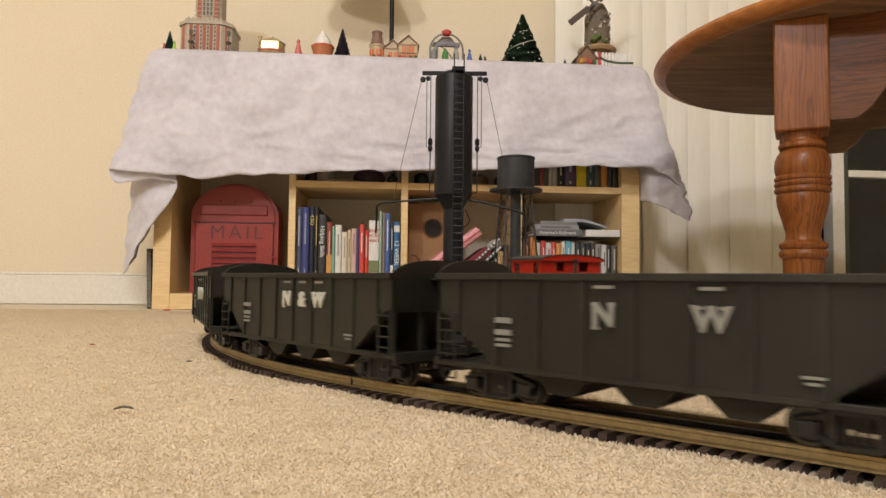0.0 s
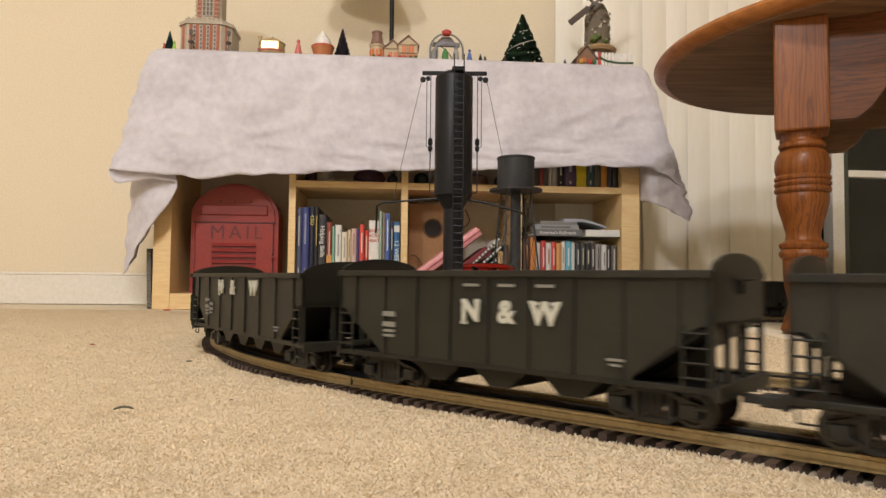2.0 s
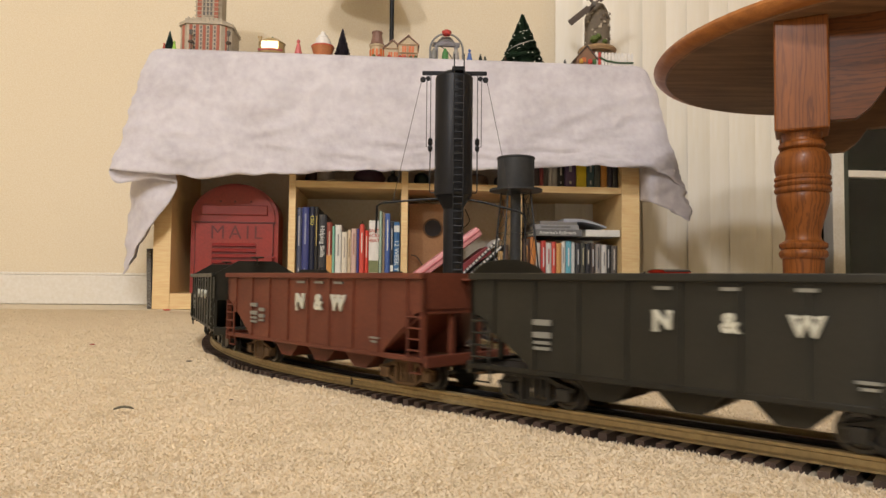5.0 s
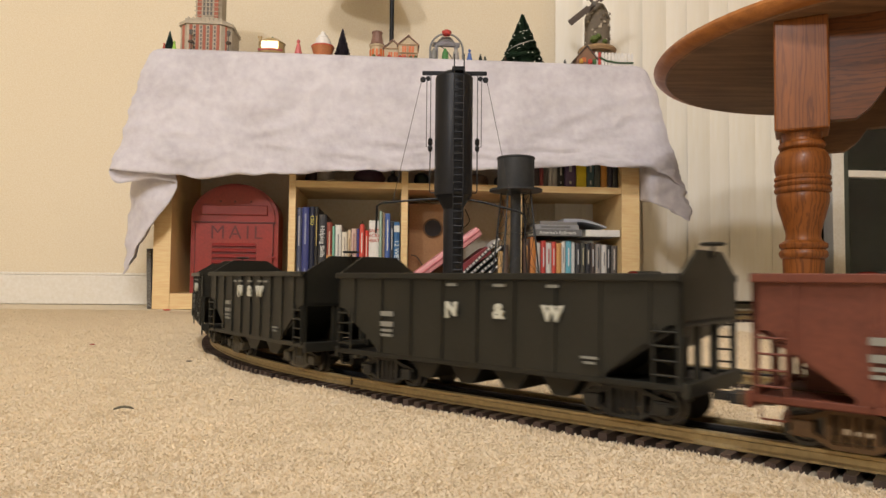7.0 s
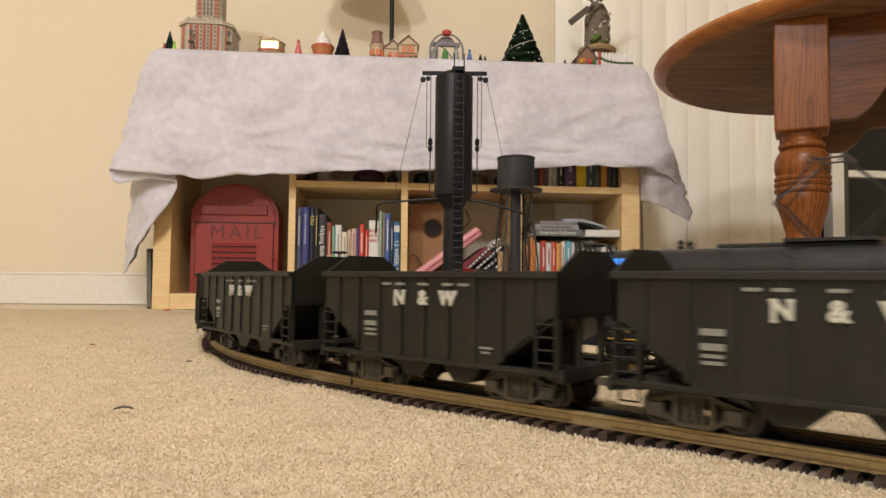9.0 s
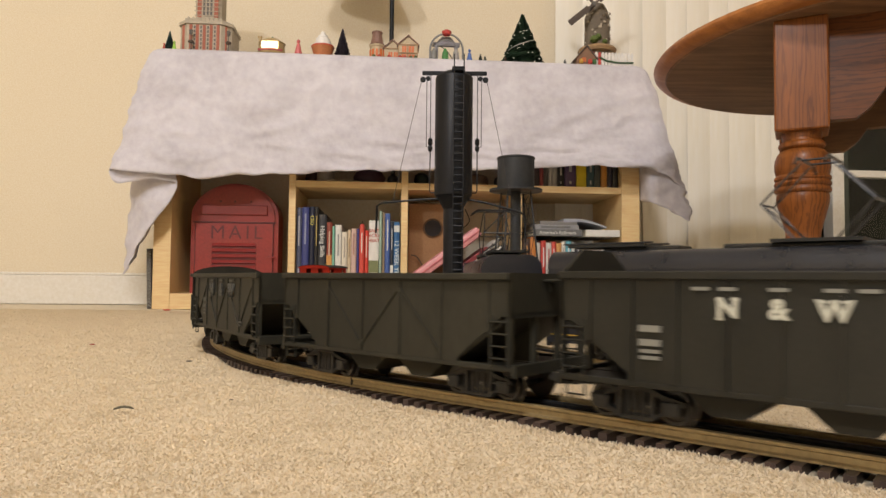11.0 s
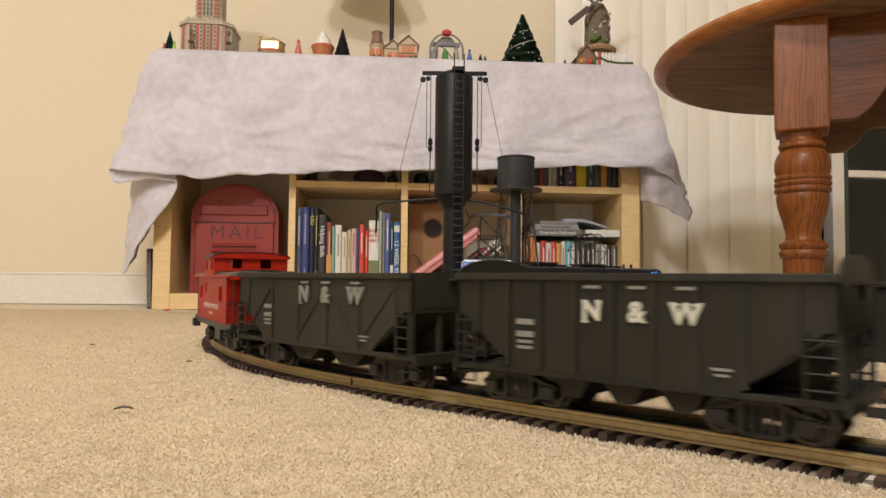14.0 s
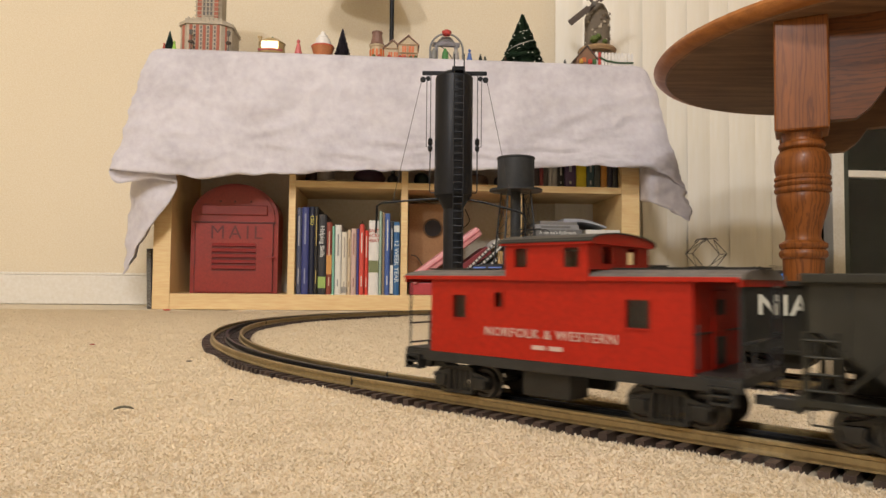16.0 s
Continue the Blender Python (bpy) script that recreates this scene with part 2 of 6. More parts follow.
def part(name, bm, mat, parent, label="", m=None, smooth=False):
    ob = new(name, bm if isinstance(bm, bpy.types.Mesh) else finish(bm, name, mat, smooth))
    ob.parent = parent
    if m is not None:
        ob.matrix_basis = m
    if label:
        tagged(ob, label)
    return ob


def B():
    return bmesh.new()


def written(text, size, mat, bold=0.0, depth=0.0004, spacing=1.0, wide=1.0):
    """Letters in the built-in font as a mesh, centred, standing in the x-z plane and facing -y."""
    cu = bpy.data.curves.new("letters", "FONT")
    cu.body, cu.size, cu.align_x, cu.align_y = text, size, "CENTER", "CENTER"
    cu.extrude, cu.offset, cu.space_character, cu.resolution_u = depth, bold * size, spacing, 3
    ob = bpy.data.objects.new("letters", cu)
    scene.collection.objects.link(ob)
    dg = bpy.context.evaluated_depsgraph_get()
    me = bpy.data.meshes.new_from_object(ob.evaluated_get(dg))
    bpy.data.objects.remove(ob)
    me.transform(pose(0, 0, 0, 90, 0, 0) @ Matrix.Diagonal((wide, 1, 1, 1)))
    me.materials.clear()
    me.materials.append(mat)
    me.name = "lettering"
    return me


# ---- the two loops of track, as straights and arcs ----
class Loop:
    """A closed path of straights and arcs that turn to the right, from a start point; s grows along it."""

    def __init__(self, start, heading, arcs, close_radius):
        self.pieces = []
        p, h = Vector(start), radians(heading)
        for length, radius in arcs:
            self.pieces.append((p.copy(), h, length, radius))
            p, h = self.step(p, h, length, radius, length)
        d, n = self.ways(h)
        d0, n0 = self.ways(radians(heading))
        r = close_radius
        # p + d * a + n * r = start - d0 * b + n0 * r
        w = Vector(start) + n0 * r - p - n * r
        det = d.x * d0.y - d.y * d0.x
        a, b = (w.x * d0.y - w.y * d0.x) / det, (d.x * w.y - d.y * w.x) / det
        turn = h - radians(heading) + 2 * math.pi
        for length, radius in ((a, 0), (r * turn, r), (b, 0)):
            self.pieces.append((p.copy(), h, length, radius))
            p, h = self.step(p, h, length, radius, length)
        self.total = sum(q[2] for q in self.pieces)

    @staticmethod
    def ways(h):
        return Vector((math.cos(h), math.sin(h))), Vector((math.sin(h), -math.cos(h)))

    def step(self, p, h, length, radius, s):
        d, n = self.ways(h)
        if not radius:
            return p + d * s, h
        a = s / radius
        return p + d * radius * math.sin(a) + n * radius * (1 - math.cos(a)), h - a

    def at(self, s):
        s %= self.total
        for p, h, length, radius in self.pieces:
            if s <= length:
                return self.step(p, h, length, radius, s)
            s -= length
        return self.step(*self.pieces[-1], self.pieces[-1][2])


OUTER = Loop((0.033, 0.423), 139.3, [(0.068, 0), (0.823 * radians(42.6), 0.823), (0.509 * radians(47), 0.509), (0.796 * radians(46.7), 0.796)], 0.95)
INNER = Loop((0.224, 0.541), 139.3, [(0.5 * radians(136.3), 0.5)], 0.68)
RAIL_TOP = 0.0106


# ---- the room ----
YAW = 4.8
SHELF = pose(-0.7152, 1.6721, 0, 0, 0, YAW)   # front left foot of the bookcase: x along it, y to the wall
BACK = 0.285                                  # the wall's face behind the bookcase's front


def in_room(name, lo, hi, mat, label, category, bevel=0.0):
    return solo(name, box(B(), lo, hi, bevel), mat, label, category, kind="structure", m=SHELF)


def grid_axis(lo, a, b, hi, fine, coarse):
    return np.concatenate([np.linspace(lo, a, coarse, endpoint=False), np.arange(a, b, fine), np.linspace(b, hi, coarse)])


def carpet():
    xs = grid_axis(-3.2, -0.72, 0.72, 3.4, 0.0035, 14)
    ys = grid_axis(-3.4, 0.12, 1.72, 2.6, 0.0035, 14)
    gx, gy = np.meshgrid(xs, ys)
    rng = np.random.default_rng(4)
    z = rng.normal(0, 1, gx.shape)
    soft = z.copy()
    for _ in range(2):
        soft = (soft + np.roll(soft, 1, 0) + np.roll(soft, -1, 0) + np.roll(soft, 1, 1) + np.roll(soft, -1, 1)) / 5
    big = rng.normal(0, 1, (gx.shape[0] // 9 + 2, gx.shape[1] // 9 + 2))
    big = np.kron(big, np.ones((9, 9)))[:gx.shape[0], :gx.shape[1]]
    for _ in range(14):
        big = (big + np.roll(big, 2, 0) + np.roll(big, -2, 0) + np.roll(big, 2, 1) + np.roll(big, -2, 1)) / 5
    near = (np.abs(gx) < 0.72) & (gy > 0.12) & (gy < 1.72)
    h = np.where(near, soft * 0.00045 + big * 0.0016, 0) - 0.0012
    verts = np.stack([gx, gy, h], -1).reshape(-1, 3)
    ny, nx = gx.shape
    i = (np.arange(ny - 1)[:, None] * nx + np.arange(nx - 1)).ravel()
    faces = np.stack([i, i + 1, i + nx + 1, i + nx], 1)
    me = bpy.data.meshes.new("carpet")
    me.vertices.add(len(verts))
    me.vertices.foreach_set("co", verts.ravel())
    me.loops.add(faces.size)
    me.loops.foreach_set("vertex_index", faces.ravel())
    me.polygons.add(len(faces))
    me.polygons.foreach_set("loop_start", np.arange(0, faces.size, 4))
    me.update(calc_edges=True)
    me.materials.append(M_CARPET)
    me.shade_smooth()
    tagged(new("floor", me), "beige cut-pile carpet with a fluffy surface", "carpet", kind="structure")
    return xs, ys, h


def carpet_pile(ground):
    """Short twisted yarn ends standing on the carpet where it is seen from close by, thinning out with distance."""
    rng = np.random.default_rng(8)
    n = 950000
    y = 0.19 + 1.44 * rng.random(n) ** 1.25
    x = rng.uniform(-1, 1, n) * (0.72 * y + 0.02)
    keep = x < 0.5
    x, y = x[keep], y[keep]
    line = np.array([OUTER.at(OUTER.total - 0.5 + 0.01 * i)[0][:] for i in range(230)] + [INNER.at(INNER.total - 0.3 + 0.01 * i)[0][:] for i in range(150)])
    gap = np.full(len(x), 9.0)
    for px, py in line:
        gap = np.minimum(gap, (x - px) ** 2 + (y - py) ** 2)
    clear = gap > 0.0280 ** 2
    x, y, gap = x[clear], y[clear], np.sqrt(gap[clear])
    n = len(x)
    a, lean, la = rng.uniform(0, 2 * np.pi, n), rng.uniform(0.0006, 0.0030, n), rng.uniform(0, 2 * np.pi, n)
    h, w = rng.uniform(0.0005, 0.0014, n), rng.uniform(0.00020, 0.00050, n)
    w *= 0.9 + 0.7 * y
    h *= np.where(gap < 0.037, 1.9, 1.0)          # the pile stands up where the ties press it aside
    gx, gy, height = ground
    root = np.stack([x, y, height[np.searchsorted(gy, y) - 1, np.searchsorted(gx, x) - 1] + 0.0003], 1)
    side = np.stack([np.cos(a) * w, np.sin(a) * w, np.zeros(n)], 1)
    tip = root + np.stack([np.cos(la) * lean, np.sin(la) * lean, h], 1)
    verts = np.stack([root - side, root + side, tip + side * 0.7, tip - side * 0.7], 1).reshape(-1, 3)
    me = bpy.data.meshes.new("carpet_pile")
    me.vertices.add(len(verts))
    me.vertices.foreach_set("co", verts.ravel())
    me.loops.add(len(verts))
    me.loops.foreach_set("vertex_index", np.arange(len(verts)))
    me.polygons.add(n)
    me.polygons.foreach_set("loop_start", np.arange(0, len(verts), 4))
    me.update(calc_edges=True)
    me.materials.append(M_PILE)
    tagged(new("carpet_pile", me), "soft beige yarn ends of the cut-pile carpet", "carpet", kind="stuff")


def room():
    w0, w1 = -2.3, 1.09                     # the plain wall ends where the blinds begin
    in_room("wall_back", (w0, BACK, -0.01), (w1, BACK + 0.12, 2.4), M_WALL, "cream painted wall behind the covered bookcase", "wall")
    in_room("baseboard", (w0, BACK - 0.014, 0), (-0.02, BACK, 0.082), M_TRIM, "white painted baseboard at the foot of the wall", "baseboard", 0.003)
    in_room("trim", (w0, BACK - 0.011, 0.0818), (-0.02, BACK - 0.001, 0.090), M_TRIM, "rounded upper moulding of the baseboard", "trim", 0.004)
    in_room("wall_right_of_door", (2.75, BACK, -0.01), (3.4, BACK + 0.12, 2.4), M_WALL, "cream painted wall beside the glass door", "wall")
    in_room("wall_over_door", (w1, BACK, 2.08), (2.75, BACK + 0.12, 2.4), M_WALL, "cream painted wall above the glass door", "wall")
    in_room("wall_left", (w0 - 0.12, -5.2, -0.01), (w0, BACK + 0.12, 2.4), M_WALL, "cream painted side wall", "wall")
    in_room("wall_right", (3.4, -5.2, -0.01), (3.52, BACK + 0.12, 2.4), M_WALL, "cream painted side wall", "wall")
    in_room("wall_front", (w0 - 0.12, -5.32, -0.01), (3.52, -5.2, 2.4), M_WALL, "cream painted wall", "wall")
    in_room("ceiling", (w0 - 0.12, -5.32, 2.4), (3.52, BACK + 0.12, 2.5), M_CEIL, "white painted ceiling", "ceiling")
    in_room("backdrop", (0.2, BACK + 0.9, -0.2), (4.2, BACK + 0.95, 2.6), M_NIGHT, "dark garden at night outside the glass door", "backdrop")
    # the sliding glass door, with its frame and bars
    door = tagged(new("door_1"), "white framed sliding glass door, dark outside", "glass door", kind="structure")
    door.matrix_basis = SHELF
    y0, y1 = BACK + 0.02, BACK + 0.07
    for x in (1.12, 1.983, 2.69):
        part("door_post", box(B(), (x, y0, 0.0), (x + 0.040, y1, 2.08), 0.003), M_TRIM, door)
    for x in (1.158, 2.0232):
        part("gasket", box(B(), (x, y0 + 0.008, 0.08), (x + 0.020, y1 - 0.008, 2.02), 0.002), paint((0.05, 0.06, 0.045), 0.5), door, "dark green sash edge")
    for z in (0.02, 2.02):
        part("door_rail", box(B(), (1.12, y0 + 0.002, z), (2.74, y1 - 0.002, z + 0.06), 0.003), M_TRIM, door)
    for z in (0.421, 0.85, 1.27, 1.68):
        part("glazing_bar", box(B(), (1.18, y0 + 0.01, z), (2.70, y1 - 0.01, z + 0.022), 0.002), M_TRIM, door)
    for x in (1.55, 2.32):
        part("glazing_bar", box(B(), (x, y0 + 0.012, 0.08), (x + 0.02, y1 - 0.012, 2.02), 0.002), M_TRIM, door)
    for x in (1.17, 2.01):
        p = part("pane", box(B(), (x, y0 + 0.022, 0.08), (x + 0.70, y0 + 0.027, 2.03)), M_GLASS, door, "clear glass pane")
        p.visible_shadow = False


def blinds():
    """Vertical vinyl slats on a head rail, hung before the glass door."""
    blind = thing("vertical_blind", "off-white vertical vinyl blind drawn across the glass door", "blind", m=SHELF)
    part("head_rail", box(B(), (1.08, BACK - 0.06, 2.10), (2.75, BACK - 0.02, 2.14), 0.003), M_TRIM, blind)
    rng = random.Random(5)
    x, k = 1.115, 0
    while x < 1.918:
        bm = B()
        a = radians(rng.choice((-4, 2, 5, 8)))
        n = 7
        rows = []
        for i in range(n):
            u = (i / (n - 1) - 0.5) * 0.089
            bow = 0.005 * (1 - (2 * i / (n - 1) - 1) ** 2)
            rows.append((u * math.cos(a) - bow * math.sin(a), u * math.sin(a) - bow * math.cos(a)))
        outline = rows + [(p, q + 0.0012) for p, q in rows[::-1]]
        prism(bm, outline, 0.025, 2.10, "z")
        part("slat", bm, M_BLIND, blind, m=pose(x, BACK - 0.035 + 0.004 * (k % 2), 0, 0, 0, rng.uniform(-2, 2)), smooth=True)
        k += 1
        x += rng.choice((0.064, 0.070, 0.076))


def bookcase():
    """Birch bookcase lying along the wall: three upright divisions, a shelf and a thick frame."""
    case = thing("bookcase", "low birch veneer bookcase half covered by a white cloth", "bookcase", m=SHELF)
    d, w, h = 0.262, 1.235, 0.625
    part("side_panel", box(B(), (0, 0, 0), (0.042, d, h), 0.001), M_BIRCH, case)
    part("side_panel", box(B(), (w - 0.048, 0, 0), (w, d, h), 0.001), M_BIRCH, case)
    part("base_board", box(B(), (0.042, 0.001, 0), (w - 0.048, d, 0.039), 0.001), M_BIRCH, case)
    part("top_board", box(B(), (0.042, 0.001, h - 0.045), (w - 0.048, d, h), 0.001), M_BIRCH, case)
    for x, hi in ((0.327, h - 0.045), (0.610, h - 0.045), (0.905, 0.309)):
        part("divider", box(B(), (x, 0.002, 0.039), (x + 0.017, d - 0.004, hi), 0.0008), M_BIRCH, case)
    part("shelf", box(B(), (0.344, 0.003, 0.310), (0.610, d - 0.004, 0.327), 0.0008), M_BIRCH, case)
    part("shelf", box(B(), (0.627, 0.003, 0.309), (w - 0.048, d - 0.004, 0.326), 0.0008), M_BIRCH, case)
    # added sheet, stands in for the wall seen through the open back
    part("back_panel", box(B(), (0.002, d - 0.004, 0.002), (w - 0.002, d, h - 0.002)), M_BACK_WALL_TONE, case)


def cloth():
    """A thin fleece over the bookcase: flat on top, hanging in front and at the ends, its corners flared into tails."""
    top, x0, x1, d0, d1 = 0.646, 0.012, 1.222, -0.012, 0.26
    # stations round the edge: where the cloth leaves the top (x, y), where its hem hangs (x, y, z)
    rim = [((x0, d1), (-0.012, 0.270, 0.330)), ((x0, 0.16), (-0.036, 0.160, 0.240)), ((x0, 0.075), (-0.052, 0.070, 0.130)), ((x0, 0.035), (-0.068, 0.015, 0.084)),
           ((x0, 0.020), (-0.020, -0.012, 0.150)), ((x0, 0.008), (0.030, -0.034, 0.235)), ((x0, 0.002), (0.064, -0.046, 0.300)), ((x0, d0 + 0.006), (0.020, -0.050, 0.312)), ((x0, d0 + 0.003), (-0.048, -0.054, 0.300)),
           ((x0 + 0.001, d0), (-0.070, -0.060, 0.332)), ((x0 + 0.012, d0), (-0.030, -0.072, 0.326)), ((x0 + 0.05, d0), (0.066, -0.060, 0.322)), ((0.12, d0), (0.118, -0.046, 0.318)), ((0.21, d0), (0.207, -0.040, 0.327)), ((0.33, d0), (0.332, -0.040, 0.333)),
           ((0.46, d0), (0.462, -0.038, 0.343)), ((0.60, d0), (0.600, -0.038, 0.345)), ((0.74, d0), (0.742, -0.040, 0.352)), ((0.88, d0), (0.884, -0.040, 0.355)), ((1.02, d0), (1.032, -0.044, 0.366)),
           ((1.13, d0), (1.150, -0.050, 0.368)), ((x1 - 0.03, d0), (1.226, -0.056, 0.362)), ((x1 - 0.006, d0), (1.276, -0.056, 0.338)), ((x1, d0 + 0.002), (1.320, -0.050, 0.300)),
           ((x1, 0.004), (1.319, -0.060, 0.238)), ((x1, 0.025), (1.282, -0.054, 0.254)), ((x1, 0.06), (1.238, -0.028, 0.280)), ((x1, 0.11), (1.240, 0.080, 0.300)), ((x1, 0.17), (1.242, 0.170, 0.320)), ((x1, d1), (1.236, 0.270, 0.340))]
    tops, hems = smooth_points([(*t, top) for t, h in rim], 12), smooth_points([h for t, h in rim], 12)
    bm = B()
    n = 46
    rows = []
    for k, (t, h) in enumerate(zip(tops, hems)):
        out = Vector((h.x - t.x, h.y - t.y, 0))
        out = out.normalized() if out.length > 1e-4 else Vector((0, -1, 0))
        front = max(0.0, -out.y)
        row = []
        for i in range(n + 1):
            b = i / n
            drop = top - h.z
            way = b * drop
            roll = 0.016 * math.sin(min(1.0, way / 0.025) * math.pi / 2)
            sink = way if way > 0.025 else way * way / 0.05 + way * 0.5
            p = t.lerp(h, b ** 0.78)
            p.z = top - sink
            p += out * roll * (1 - 0.6 * b)
            hang = min(1.0, way / 0.10)
            low = max(0.0, (b - 0.62) / 0.38)
            q = Vector((p.x * 1.0, p.y * 2.0, p.z))
            broad = noise.noise(q * 5.5 + Vector((3, 0, 1)))
            slant = noise.noise(Vector(((p.x * 0.8 + p.z) * 9.0, (p.x * 0.35 - p.z) * 3.0, 4.0 + p.y * 3)))
            crease = 1.0 - abs(noise.noise(Vector(((p.x + p.z * 1.1) * 9.0, (p.z * 1.2 - p.x * 0.5) * 13.0, 9.0)))) * 2.2
            level = 1.0 - abs(noise.noise(Vector((p.x * 6.0, p.z * 48.0 + broad * 2.5, 2.0)))) * 2.4
            fine = noise.noise(q * 34.0)
            bulge = broad * 0.010 + slant * 0.008 + max(0.0, crease) * 0.0055 + max(0.0, level) * 0.0120 * low * (0.35 + 0.65 * min(1.0, max(0.0, p.x))) + fine * 0.0016
            p += out * bulge * hang
            p.z += noise.noise(Vector((p.x * 26, 3, 5 + p.y * 10))) * 0.005 * low
            p.y -= 0.012 * hang * front
            row.append(bm.verts.new(p))
        rows.append(row)
    for a, b in zip(rows, rows[1:]):
        for i in range(n):
            bm.faces.new((a[i], b[i], b[i + 1], a[i + 1]))
    # the flat top, fanned from its middle line
    mid = [bm.verts.new((min(max(r[0].co.x, x0 + 0.10), x1 - 0.10), 0.14, top + 0.0006)) for r in rows]
    for a, b, c, d in zip(rows, rows[1:], mid, mid[1:]):
        if (c.co - d.co).length > 1e-6:
            bm.faces.new((a[0], c, d, b[0]))
        else:
            bm.faces.new((a[0], c, b[0]))
    back = [bm.verts.new((m.co.x, d1, top)) for m in mid]
    for a, b, c, d in zip(mid, mid[1:], back, back[1:]):
        if (a.co - b.co).length > 1e-6:
            bm.faces.new((a, c, d, b))
    bmesh.ops.remove_doubles(bm, verts=bm.verts, dist=1e-6)
    ob = solo("blanket", bm, M_CLOTH, "white crumpled fleece cloth draped over the bookcase", "cloth", m=SHELF, smooth=True)
    ob.data.set_sharp_from_angle(angle=radians(120))
    thick = ob.modifiers.new("thick", "SOLIDIFY")
    thick.thickness, thick.offset = 0.0012, 0


# ---- track ----
def sweep_rail(loop, offset, profile, name, mat, parent, step=0.02):
    n = int(loop.total / step)
    bm = B()
    rings = []
    for i in range(n):
        p, h = loop.at(loop.total * i / n)
        nrm = Vector((math.sin(h), -math.cos(h)))
        rings.append([bm.verts.new((*(p + nrm * (offset + y)), z)) for y, z in profile])
    k = len(profile)
    for i in range(n):
        a, b = rings[i], rings[(i + 1) % n]
        for j in range(k):
            bm.faces.new((a[j], a[(j + 1) % k], b[(j + 1) % k], b[j]))
    return part(name, bm, mat, parent, smooth=False)


def track(loop, name, label, near):
    t = thing(name, label, "model railway track", "loops of track")
    z0, z1 = 0.0038, RAIL_TOP
    prof = [(-0.0024, z0), (0.0024, z0), (0.0024, z0 + 0.001), (0.0008, z0 + 0.0018), (0.0008, z1 - 0.0024), (0.0016, z1 - 0.0018),
            (0.0016, z1 - 0.0004), (0.001, z1), (-0.001, z1), (-0.0016, z1 - 0.0004), (-0.0016, z1 - 0.0018), (-0.0008, z1 - 0.0024),
            (-0.0008, z0 + 0.0018), (-0.0024, z0 + 0.001)]
    for y in (-0.0168, 0.0168):
        sweep_rail(loop, y, prof, "rail", M_RAIL, t)
    sweep_rail(loop, 0.0, prof, "centre_rail", M_RAIL_TOP, t)
    tie = finish(box(B(), (-0.0023, -0.0285, -0.002), (0.0023, 0.0285, 0.0036)), "tie", M_TIE)
    rest = B()
    n = int(loop.total / 0.0098)
    rng = random.Random(3)
    made = 0
    for i in range(n):
        s = loop.total * i / n
        p, h = loop.at(s)
        m = Matrix.Translation((p.x, p.y, rng.uniform(-0.0004, 0.0002))) @ Matrix.Rotation(h + rng.uniform(-0.02, 0.02), 4, "Z")
        if (s < near[1] or s > loop.total - near[0]) and made < 300:
            part("tie", tie, M_TIE, t, m=m)
            made += 1
        else:
            made_verts = bmesh.ops.create_cube(rest, size=1.0, matrix=m @ Matrix.Translation((0, 0, 0.0009)) @ Matrix.Diagonal((0.0046, 0.0570, 0.0056, 1)))
    tagged(part("ties_beyond", rest, M_TIE, t), kind="stuff")
    # thin dark joints between the track sections
    for s in (0.112, 0.78, 1.18, 1.5):
        p, h = loop.at(s)
        for y in (-0.0168, 0.0168):
            part("rail_joint", box(B(), (-0.0005, y - 0.0020, 0.0047), (0.0005, y + 0.0020, RAIL_TOP + 0.0001)), M_RAIL_TOP, t,
                 m=Matrix.Translation((p.x, p.y, 0)) @ Matrix.Rotation(h, 4, "Z"))
    return t


